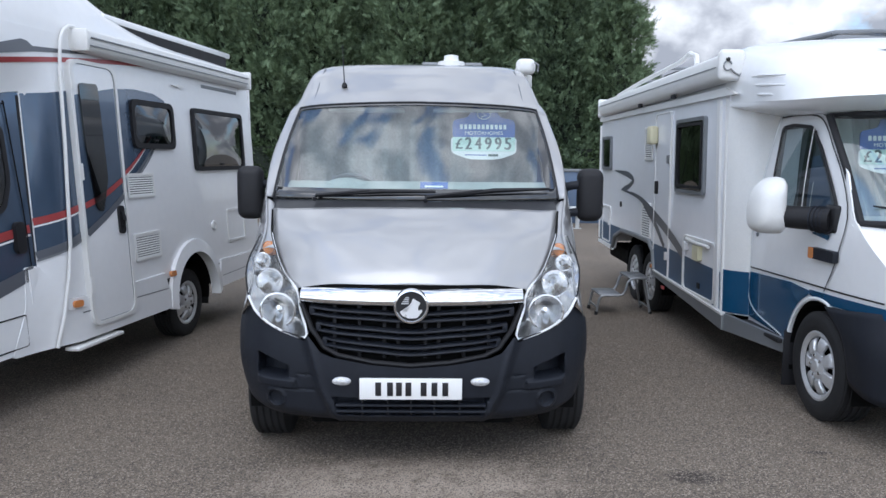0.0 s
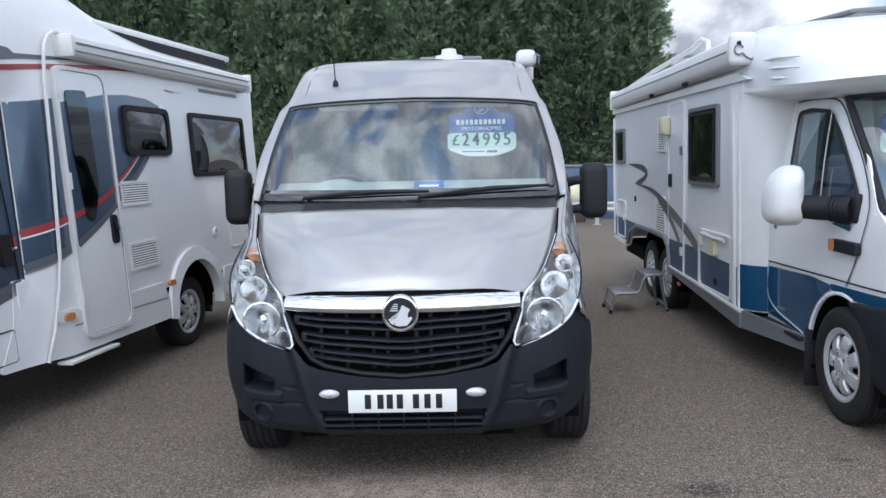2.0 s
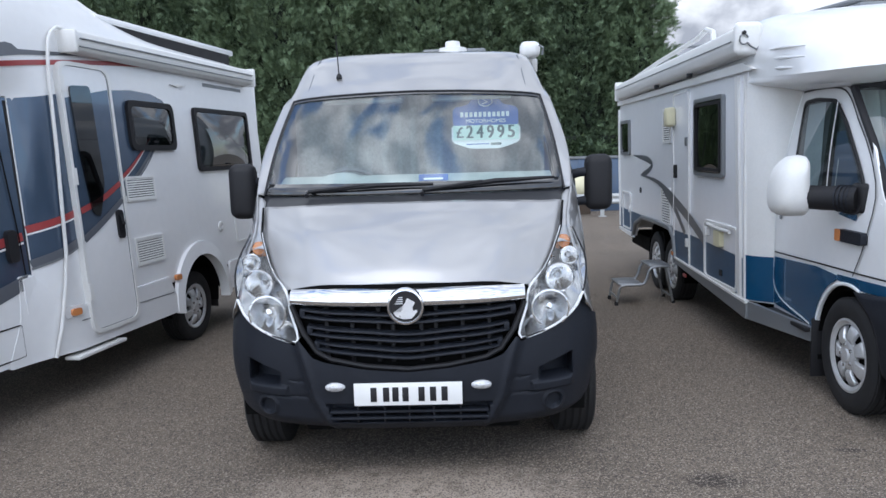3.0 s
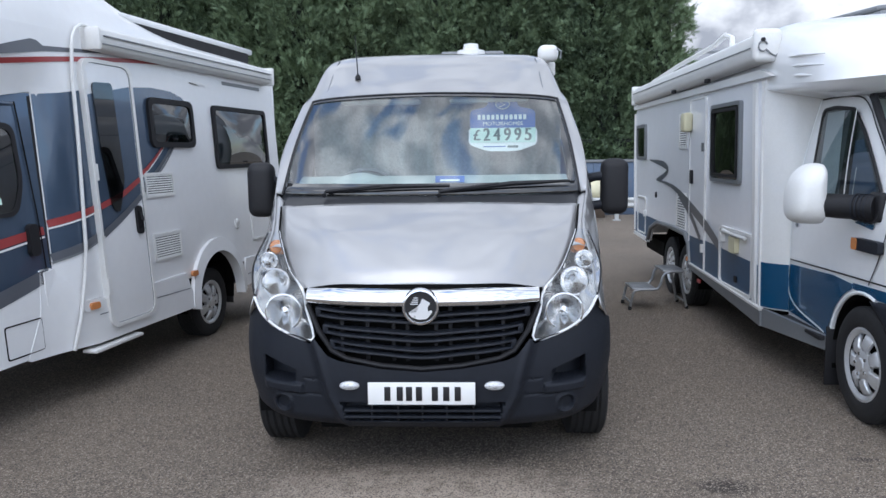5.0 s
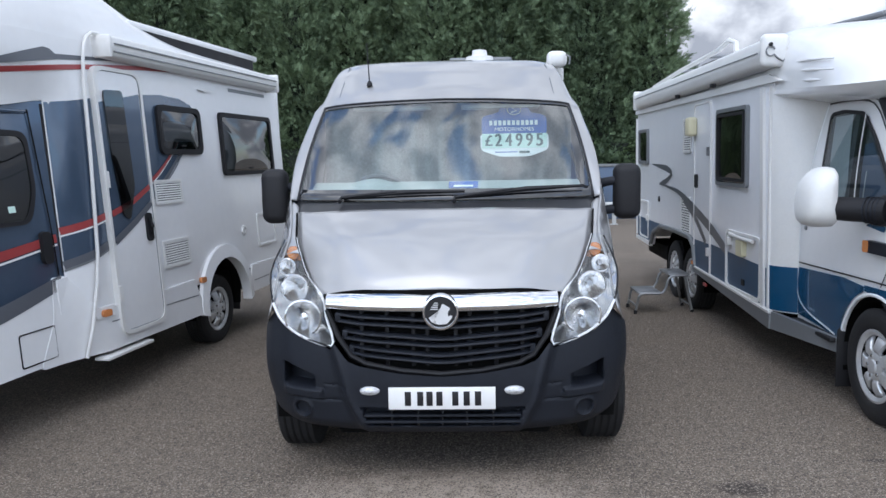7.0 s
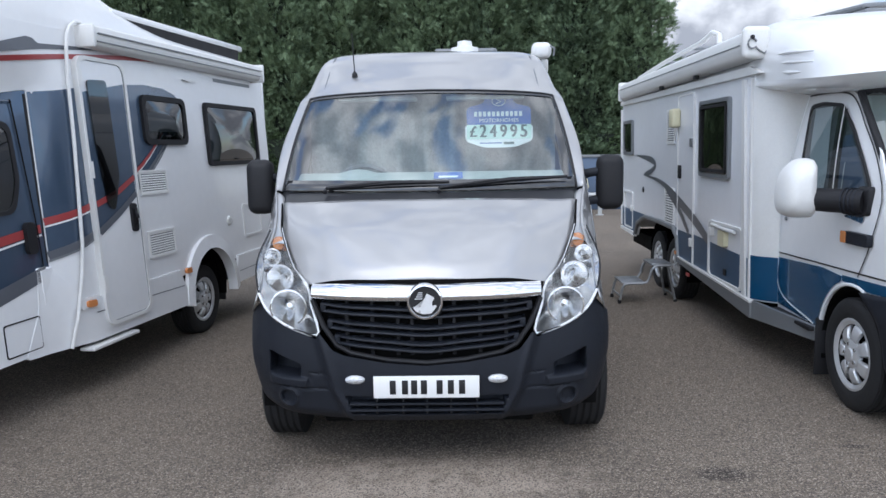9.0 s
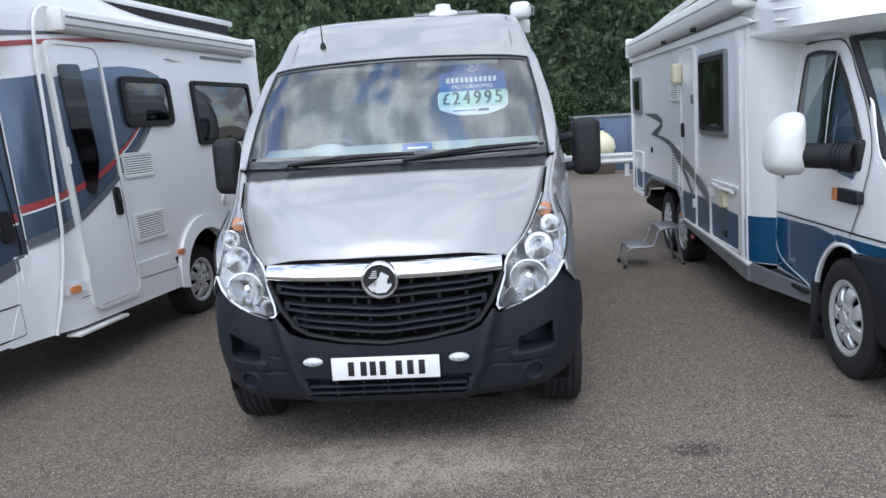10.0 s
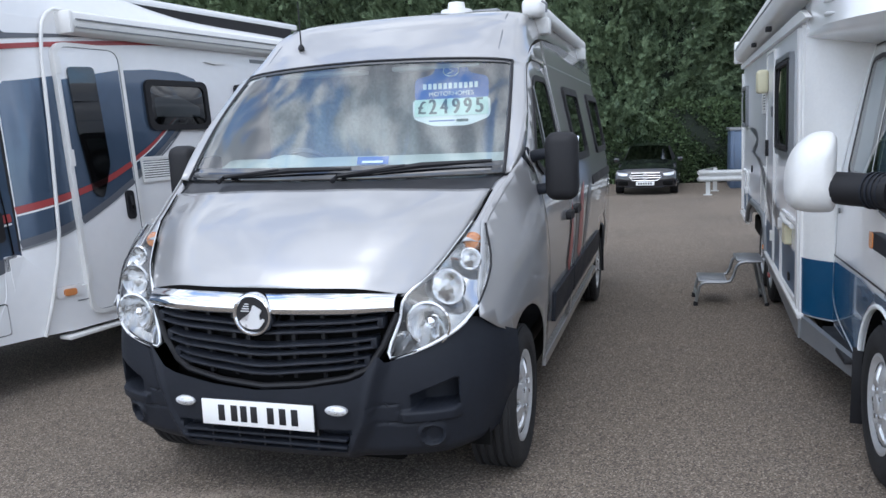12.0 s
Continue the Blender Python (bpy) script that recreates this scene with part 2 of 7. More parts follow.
def panel(outline, mapf, step=0.12, depth=0.0):
    """A sheet with this outline in (u, v), cut fine enough to follow mapf(u, v, w); with depth it is a solid whose back lies at w = depth."""
    bm = bmesh.new()
    bm.faces.new([bm.verts.new((u, v, 0)) for u, v in outline])
    us, vs = [p[0] for p in outline], [p[1] for p in outline]
    if step:
        for lo, hi, no in ((min(us), max(us), (1, 0, 0)), (min(vs), max(vs), (0, 1, 0))):
            k = int((hi - lo) / step)
            for i in range(1, k + 1):
                c = lo + (hi - lo) * i / (k + 1)
                bmesh.ops.bisect_plane(bm, geom=bm.verts[:] + bm.edges[:] + bm.faces[:], dist=1e-5, plane_co=[c * q for q in no], plane_no=no)
    bmesh.ops.triangulate(bm, faces=[f for f in bm.faces if len(f.verts) > 4])
    if depth:
        r = bmesh.ops.extrude_face_region(bm, geom=bm.faces[:])
        for e in r["geom"]:
            if isinstance(e, bmesh.types.BMVert):
                e.co.z = depth
    for v in bm.verts:
        v.co = mapf(v.co.x, v.co.y, v.co.z)
    bmesh.ops.recalc_face_normals(bm, faces=bm.faces[:])
    return bm


def ring(outline, width, mapf, depth):
    """A frame of this width inside the outline, from w = 0 to w = depth."""
    bm = bmesh.new()
    k = len(outline)
    cu, cv = sum(p[0] for p in outline) / k, sum(p[1] for p in outline) / k
    du = max(abs(p[0] - cu) for p in outline)
    dv = max(abs(p[1] - cv) for p in outline)
    inner = [(cu + (u - cu) * (1 - width / du), cv + (v - cv) * (1 - width / dv)) for u, v in outline]
    loops = []
    for pts, w in ((outline, 0), (outline, depth), (inner, depth), (inner, 0)):
        loops.append([bm.verts.new(mapf(u, v, w)) for u, v in pts])
    for a in range(4):
        A, B = loops[a], loops[(a + 1) % 4]
        for i in range(k):
            bm.faces.new((A[i], A[(i + 1) % k], B[(i + 1) % k], B[i]))
    bmesh.ops.recalc_face_normals(bm, faces=bm.faces[:])
    return bm


def catmull(p, t):
    n = len(p) - 1
    x = min(max(t * n, 0), n - 1e-6)
    i = int(x)
    f = x - i
    p1, p2 = p[i], p[i + 1]
    p0 = p[i - 1] if i else p1 * 2 - p2
    p3 = p[i + 2] if i + 2 <= n else p2 * 2 - p1
    return 0.5 * (p1 * 2 + (p2 - p0) * f + (p0 * 2 - p1 * 5 + p2 * 4 - p3) * f * f + (p1 * 3 - p0 - p2 * 3 + p3) * f ** 3)


def patch(rows, nu=24, nv=24, mirror=False):
    """A smooth sheet through rows of control points; with mirror the rows run from the middle outwards and are reflected."""
    rows = [[Vector(p) for p in r] for r in rows]
    if mirror:
        rows = [[Vector((-p.x, p.y, p.z)) for p in reversed(r[1:])] + r for r in rows]
        nu *= 2
    bm = bmesh.new()
    g = []
    for j in range(nv + 1):
        line = [catmull([r[c] for r in rows], j / nv) for c in range(len(rows[0]))]
        g.append([bm.verts.new(catmull(line, i / nu)) for i in range(nu + 1)])
    for j in range(nv):
        for i in range(nu):
            bm.faces.new((g[j][i], g[j][i + 1], g[j + 1][i + 1], g[j + 1][i]))
    bmesh.ops.recalc_face_normals(bm, faces=bm.faces[:])
    return bm


def box(x0, x1, y0, y1, z0, z1, r=0.01, seg=2, bm=None):
    bm = bm or bmesh.new()
    (x0, x1), (y0, y1), (z0, z1) = sorted((x0, x1)), sorted((y0, y1)), sorted((z0, z1))
    r = min(r, 0.49 * min(x1 - x0, y1 - y0, z1 - z0))
    vs = bmesh.ops.create_cube(bm, size=1.0)["verts"]
    for v in vs:
        v.co = Vector((x0 + (v.co.x + 0.5) * (x1 - x0), y0 + (v.co.y + 0.5) * (y1 - y0), z0 + (v.co.z + 0.5) * (z1 - z0)))
    if r:
        es = list({e for v in vs for e in v.link_edges})
        bmesh.ops.bevel(bm, geom=es, offset=r, segments=seg, affect="EDGES", profile=0.5)
    return bm


def tube(points, r=0.01, n=8, bm=None, closed=False):
    """A round bar along the points; r is one radius or one for each point."""
    bm = bm or bmesh.new()
    pts = [Vector(p) for p in points]
    rings = []
    for i, p in enumerate(pts):
        a = pts[i - 1] if i or closed else p
        b = pts[(i + 1) % len(pts)] if i + 1 < len(pts) or closed else p
        d = (b - a).normalized()
        s = d.cross(Vector((0, 0, 1)))
        if s.length < 0.05:
            s = d.cross(Vector((1, 0, 0)))
        s.normalize()
        q = s.cross(d).normalized()
        rr = r[i] if isinstance(r, (list, tuple)) else r
        rings.append([bm.verts.new(p + (s * math.cos(2 * math.pi * j / n) + q * math.sin(2 * math.pi * j / n)) * rr) for j in range(n)])
    m = len(rings)
    for i in range(m if closed else m - 1):
        A, B = rings[i], rings[(i + 1) % m]
        for j in range(n):
            bm.faces.new((A[j], A[(j + 1) % n], B[(j + 1) % n], B[j]))
    if not closed:
        bm.faces.new(rings[0][::-1])
        bm.faces.new(rings[-1])
    return bm


def lathe(profile, n=40, axis="x", at=(0, 0, 0)):
    """Turns a profile of (along, radius) about an axis."""
    bm = bmesh.new()
    rings = []
    for a, r in profile:
        line = []
        for j in range(n):
            c, s = math.cos(2 * math.pi * j / n) * r, math.sin(2 * math.pi * j / n) * r
            q = {"x": (a, c, s), "y": (c, a, s), "z": (c, s, a)}[axis]
            line.append(bm.verts.new(Vector(q) + Vector(at)))
        rings.append(line)
    for A, B in zip(rings, rings[1:]):
        for j in range(n):
            bm.faces.new((A[j], A[(j + 1) % n], B[(j + 1) % n], B[j]))
    bmesh.ops.remove_doubles(bm, verts=bm.verts[:], dist=1e-5)
    bmesh.ops.recalc_face_normals(bm, faces=bm.faces[:])
    return bm


def lerp(x, pts):
    return float(np.interp(x, [p[0] for p in pts], [p[1] for p in pts]))


def letters(name, text, size, material, parent, m, label="", width=None, bold=0.0):
    """Flat raised lettering, turned into a mesh; width squeezes it."""
    cu = bpy.data.curves.new(name, "FONT")
    cu.body, cu.size, cu.extrude, cu.align_x, cu.align_y = text, size, 0.0008, "CENTER", "CENTER"
    tmp = bpy.data.objects.new(name, cu)
    scene.collection.objects.link(tmp)
    me = bpy.data.meshes.new_from_object(tmp.evaluated_get(bpy.context.evaluated_depsgraph_get()))
    bpy.data.objects.remove(tmp)
    me.name = name
    me.transform(Matrix.Rotation(radians(90), 4, "X"))
    if width:
        xs = [v.co.x for v in me.vertices]
        me.transform(Matrix.Diagonal((width / (max(xs) - min(xs)), 1, 1, 1)))
    if bold:
        bm = bmesh.new()
        for k in (-1, 0, 1):
            me.transform(Matrix.Translation((0 if k < 0 else bold, -0.0003 * k, 0)) if k >= 0 else Matrix.Translation((-bold, 0, 0)))
            bm.from_mesh(me)
        me = bpy.data.meshes.new(name)
        bm.to_mesh(me)
        bm.free()
    me.transform(m)
    me.materials.clear()
    me.materials.append(material)
    ob = new(name, me)
    ob.parent = parent
    if label:
        ob["label"] = label
    return ob


def wheel(parent, at, r=0.335, w=0.215, side=1, style="trim"):
    """A road wheel turned outwards to side * x: tyre, steel rim and a slotted cover."""
    x, y, z = at
    q = parent.matrix_basis @ Vector((x, y, 0))
    hub = new("wheel")
    hub.parent, hub.location = parent, (x, y, 0.985 * r + ground_z(q.x, q.y) - q.z)
    rr = r * 0.64
    h = w / 2
    prof = [(-h * 0.85, rr * 0.95), (-h, rr * 1.1), (-h * 1.02, r * 0.86), (-h * 0.86, r * 0.975)]
    for k in range(5):
        c = -h * 0.72 + k * h * 0.36
        prof += [(c - 0.012, r), (c + 0.008, r), (c + 0.010, r - 0.009), (c + 0.016, r - 0.009)]
    prof += [(h * 0.86, r * 0.975), (h * 0.98, r * 0.92), (h * 1.02, r * 0.84), (h * 1.01, r * 0.75), (h, rr * 1.1), (h * 0.86, rr * 0.97), (h * 0.5, rr * 0.95)]
    part("tyre", lathe([(a * side, b) for a, b in prof], 56), M_RUBBER, hub)
    part("rim", lathe([(a * side, b) for a, b in [(-h * 0.85, rr * 0.96), (0.0, rr * 0.9), (h * 0.35, rr * 0.85), (h * 0.35, 0.001)]], 40), M_BLACK, hub)
    s = side
    face = h * 0.86
    bm = lathe([(a * s, b) for a, b in [(face - 0.03, rr * 0.99), (face + 0.006, rr * 1.0), (face + 0.008, rr * 0.94), (face - 0.008, rr * 0.83)]], 56)
    part("rim_ring", bm, M_ALLOY, hub)
    bm = bmesh.new()
    n_sp = 7 if style == "trim" else 8
    for k in range(n_sp):
        a0 = 2 * math.pi * k / n_sp
        wid = 0.72 * 2 * math.pi / n_sp if style == "trim" else 0.66 * 2 * math.pi / n_sp
        cols = []
        for f in (-0.5, -0.38, 0, 0.38, 0.5):
            line = []
            for q, dx in ((0.36, 0.012), (0.5, 0.022), (0.68, 0.012), (0.87, -0.008)):
                a = a0 + f * wid * (1.25 - 0.4 * q)
                lift = 0.0 if abs(f) < 0.45 else -0.016
                line.append(bm.verts.new(((face + dx + lift - 0.012) * s, math.cos(a) * rr * q, math.sin(a) * rr * q)))
            cols.append(line)
        for A, B in zip(cols, cols[1:]):
            for i in range(3):
                bm.faces.new((A[i], A[i + 1], B[i + 1], B[i]))
    bmesh.ops.recalc_face_normals(bm, faces=bm.faces[:])
    part("spokes", bm, M_ALLOY, hub, thick=0.006)
    part("hub_cap", lathe([(a * s, b) for a, b in [(face - 0.02, rr * 0.42), (face + 0.002, rr * 0.4), (face + 0.014, rr * 0.3), (face + 0.012, rr * 0.2), (face + 0.02, rr * 0.16), (face + 0.022, 0.001)]], 30), M_ALLOY, hub)
    for k in range(5):
        a = 2 * math.pi * k / 5
        part("wheel_nut", lathe([(face * s, 0.012), ((face + 0.018) * s, 0.011), ((face + 0.02) * s, 0.001)], 8, "x", (0, math.cos(a) * rr * 0.29, math.sin(a) * rr * 0.29)), M_HIDEF, hub)
    return hub


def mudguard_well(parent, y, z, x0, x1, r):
    """The inner wheel housing, near black with its shade in the colour."""
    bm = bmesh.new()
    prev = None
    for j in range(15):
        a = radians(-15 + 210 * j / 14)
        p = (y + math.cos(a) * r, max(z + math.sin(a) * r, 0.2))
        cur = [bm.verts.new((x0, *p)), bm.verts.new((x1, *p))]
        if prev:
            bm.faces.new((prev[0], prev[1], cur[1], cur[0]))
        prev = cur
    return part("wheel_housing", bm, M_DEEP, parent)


def bar_outline(pts, widths):
    """The outline of a curved band along pts with the given widths."""
    n = 24
    P = [Vector((a, b, 0)) for a, b in pts]
    W = [Vector((w, 0, 0)) for w in widths]
    c = [catmull(P, i / n) for i in range(n + 1)]
    up, lo = [], []
    for i, p in enumerate(c):
        d = (c[min(i + 1, n)] - c[max(i - 1, 0)]).normalized()
        q = Vector((-d.y, d.x, 0)) * (catmull(W, i / n).x / 2)
        up.append(((p + q).x, (p + q).y))
        lo.append(((p - q).x, (p - q).y))
    return up + lo[::-1]


def strip(outline_pts, widths, f, w=0.004):
    """A curved band laid on a surface."""
    out = bar_outline(outline_pts, widths)
    n = len(out) // 2
    bm = bmesh.new()
    A = [bm.verts.new(f(u, v, w)) for u, v in out[:n]]
    B = [bm.verts.new(f(u, v, w)) for u, v in out[n:][::-1]]
    for i in range(n - 1):
        bm.faces.new((A[i], A[i + 1], B[i + 1], B[i]))
    return bm


# ---- ground ----
def ground_z(x, y):
    near = -0.01 + 0.02 * min(max(x, -6), 5) - 0.008 * (min(max(y, 0), 10.5) - 4)
    k = min(max((y - 10.5) / 13.0, 0), 1)
    return near * (1 - k) - 0.55 * k ** 1.2


def ground():
    bm = bmesh.new()
    xs = [-400, -150, -60, -30, -20] + [-16 + i for i in range(33)] + [20, 30, 60, 150, 400]
    ys = [-400, -150, -60, -30, -12] + [-8 + i for i in range(37)] + [32, 40, 60, 150, 600]
    g = [[bm.verts.new((x, y, ground_z(x, y))) for x in xs] for y in ys]
    for j in range(len(ys) - 1):
        for i in range(len(xs) - 1):
            bm.faces.new((g[j][i], g[j][i + 1], g[j + 1][i + 1], g[j + 1][i]))
    m = mat("asphalt", (0.178, 0.144, 0.112), 0.9, 0, 0, 0.1, 0.5)
    nt = m.node_tree
    b = nt.nodes["Principled BSDF"]
    b.inputs["Specular IOR Level"].default_value = 0.3
    geo = nt.nodes.new("ShaderNodeNewGeometry")
    base = b.inputs["Base Color"].links[0].from_socket

    def noise_ramp(scale, lo, hi, detail=6.0, rough=0.6):
        n = nt.nodes.new("ShaderNodeTexNoise")
        n.inputs["Scale"].default_value, n.inputs["Detail"].default_value, n.inputs["Roughness"].default_value = scale, detail, rough
        nt.links.new(geo.outputs["Position"], n.inputs["Vector"])
        r = nt.nodes.new("ShaderNodeMapRange")
        r.inputs["From Min"].default_value, r.inputs["From Max"].default_value = lo, hi
        nt.links.new(n.outputs[0], r.inputs["Value"])
        return r.outputs[0]

    def math_(op, a, c):
        n = nt.nodes.new("ShaderNodeMath")
        n.operation = op
        n.use_clamp = True
        for i, q in enumerate((a, c)):
            if isinstance(q, (int, float)):
                n.inputs[i].default_value = q
            else:
                nt.links.new(q, n.inputs[i])
        return n.outputs[0]

    def blend(a, col, fac):
        n = nt.nodes.new("ShaderNodeMix")
        n.data_type = "RGBA"
        nt.links.new(fac, n.inputs["Factor"])
        nt.links.new(a, n.inputs["A"])
        n.inputs["B"].default_value = (*col, 1)
        return n.outputs["Result"]

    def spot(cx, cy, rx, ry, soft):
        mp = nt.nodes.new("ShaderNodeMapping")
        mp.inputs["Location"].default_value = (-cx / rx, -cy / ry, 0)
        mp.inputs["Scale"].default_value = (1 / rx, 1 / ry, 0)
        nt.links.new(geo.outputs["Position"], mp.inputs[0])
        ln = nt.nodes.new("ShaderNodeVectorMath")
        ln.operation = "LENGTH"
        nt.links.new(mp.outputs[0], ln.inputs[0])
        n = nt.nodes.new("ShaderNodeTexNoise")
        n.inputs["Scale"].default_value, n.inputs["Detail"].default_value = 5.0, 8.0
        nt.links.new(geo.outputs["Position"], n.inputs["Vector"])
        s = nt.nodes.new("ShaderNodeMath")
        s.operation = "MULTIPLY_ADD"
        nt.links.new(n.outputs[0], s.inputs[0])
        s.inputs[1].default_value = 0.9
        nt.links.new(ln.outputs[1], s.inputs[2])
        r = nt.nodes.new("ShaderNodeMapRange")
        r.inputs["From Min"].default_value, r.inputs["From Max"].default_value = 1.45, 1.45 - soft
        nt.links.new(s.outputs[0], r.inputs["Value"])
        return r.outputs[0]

    col = base
    col = blend(col, (0.1, 0.082, 0.066), math_("MULTIPLY", noise_ramp(0.35, 0.45, 0.7), 0.7))
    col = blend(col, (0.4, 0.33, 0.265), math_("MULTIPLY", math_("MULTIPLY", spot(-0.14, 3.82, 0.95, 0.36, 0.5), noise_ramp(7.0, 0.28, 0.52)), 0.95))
    # darker under the van's nose: a stain plus the van's shade, painted in
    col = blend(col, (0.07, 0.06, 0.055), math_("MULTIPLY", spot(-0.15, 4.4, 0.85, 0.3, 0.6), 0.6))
    col = blend(col, (0.035, 0.028, 0.025), math_("MULTIPLY", spot(1.31, 3.87, 0.17, 0.11, 0.6), 0.85))
    col = blend(col, (0.04, 0.034, 0.03), math_("MULTIPLY", spot(2.08, 4.22, 0.1, 0.035, 0.5), 0.8))
    col = blend(col, (0.16, 0.136, 0.116), math_("MULTIPLY", noise_ramp(1.3, 0.55, 0.72), 0.5))
    vo = nt.nodes.new("ShaderNodeTexVoronoi")
    vo.inputs["Scale"].default_value = 150.0
    nt.links.new(geo.outputs["Position"], vo.inputs["Vector"])
    sep = nt.nodes.new("ShaderNodeSeparateColor")
    nt.links.new(vo.outputs["Color"], sep.inputs[0])
    r1 = nt.nodes.new("ShaderNodeMapRange")
    r1.inputs["From Min"].default_value, r1.inputs["From Max"].default_value = 0.55, 1.0
    nt.links.new(sep.outputs[0], r1.inputs["Value"])
    col = blend(col, (0.44, 0.38, 0.305), math_("MULTIPLY", r1.outputs[0], 0.85))
    r2 = nt.nodes.new("ShaderNodeMapRange")
    r2.inputs["From Min"].default_value, r2.inputs["From Max"].default_value = 0.5, 0.0
    nt.links.new(sep.outputs[1], r2.inputs["Value"])
    col = blend(col, (0.04, 0.035, 0.032), math_("MULTIPLY", r2.outputs[0], 0.85))
    vo2 = nt.nodes.new("ShaderNodeTexVoronoi")
    vo2.inputs["Scale"].default_value = 17.0
    nt.links.new(geo.outputs["Position"], vo2.inputs["Vector"])
    r3 = nt.nodes.new("ShaderNodeMapRange")
    r3.inputs["From Min"].default_value, r3.inputs["From Max"].default_value = 0.075, 0.05
    nt.links.new(vo2.outputs["Distance"], r3.inputs["Value"])
    sep2 = nt.nodes.new("ShaderNodeSeparateColor")
    nt.links.new(vo2.outputs["Color"], sep2.inputs[0])
    col = blend(col, (0.5, 0.45, 0.4), math_("MULTIPLY", math_("MULTIPLY", r3.outputs[0], math_("GREATER_THAN", sep2.outputs[0], 0.72)), 0.7))
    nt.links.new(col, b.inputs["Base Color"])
    bp = nt.nodes.new("ShaderNodeBump")
    bp.inputs["Strength"].default_value, bp.inputs["Distance"].default_value = 0.7, 0.006
    nt.links.new(vo.outputs["Distance"], bp.inputs["Height"])
    nt.links.new(bp.outputs[0], b.inputs["Normal"])
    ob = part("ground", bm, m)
    tagged(ob, "worn brown-grey asphalt yard with pale stones, oil stains and shade painted under a van", "ground", kind="structure")


ground()


# ---- the conifer hedge ----
def leaf_material(name, c0, c1):
    m = bpy.data.materials.new(name)
    m.use_nodes = True
    nt = m.node_tree
    b = nt.nodes["Principled BSDF"]
    b.inputs["Roughness"].default_value = 0.65
    b.inputs["Specular IOR Level"].default_value = 0.25
    geo = nt.nodes.new("ShaderNodeNewGeometry")
    oi = nt.nodes.new("ShaderNodeObjectInfo")
    n = nt.nodes.new("ShaderNodeTexNoise")
    n.inputs["Scale"].default_value, n.inputs["Detail"].default_value = 0.9, 5.0
    nt.links.new(geo.outputs["Position"], n.inputs["Vector"])
    a = nt.nodes.new("ShaderNodeMath")
    a.operation = "MULTIPLY_ADD"
    nt.links.new(geo.outputs["Random Per Island"], a.inputs[0])
    a.inputs[1].default_value = 0.5
    nt.links.new(n.outputs[0], a.inputs[2])
    a2 = nt.nodes.new("ShaderNodeMath")
    a2.operation = "MULTIPLY_ADD"
    nt.links.new(oi.outputs["Random"], a2.inputs[0])
    a2.inputs[1].default_value = 0.25
    nt.links.new(a.outputs[0], a2.inputs[2])
    r = nt.nodes.new("ShaderNodeValToRGB")
    r.color_ramp.elements[0].position, r.color_ramp.elements[0].color = 0.35, (*c0, 1)
    r.color_ramp.elements[1].position, r.color_ramp.elements[1].color = 1.15, (*c1, 1)
    r.color_ramp.elements[1].position = 1.0
    e = r.color_ramp.elements.new(0.3)
    e.color = (0.045, 0.04, 0.024, 1)
    nt.links.new(a2.outputs[0], r.inputs[0])
    nt.links.new(r.outputs[0], b.inputs["Base Color"])
    b.inputs["Subsurface Weight"].default_value = 0.0
    return m


M_LEAF = leaf_material("conifer_foliage", (0.01, 0.024, 0.016), (0.17, 0.235, 0.13))
M_LEAF2 = leaf_material("laurel_foliage", (0.022, 0.042, 0.02), (0.085, 0.125, 0.055))
M_BARK = mat("bark", (0.08, 0.06, 0.045), 0.9, 0, 0, 0.3, 5.0, 0.6, 60)
# inner twigs, coloured near black to hold the shade inside the foliage
M_SHADE = mat("shaded_twigs", (0.012, 0.018, 0.011), 0.95, 0, 0, 0.3, 4.0)


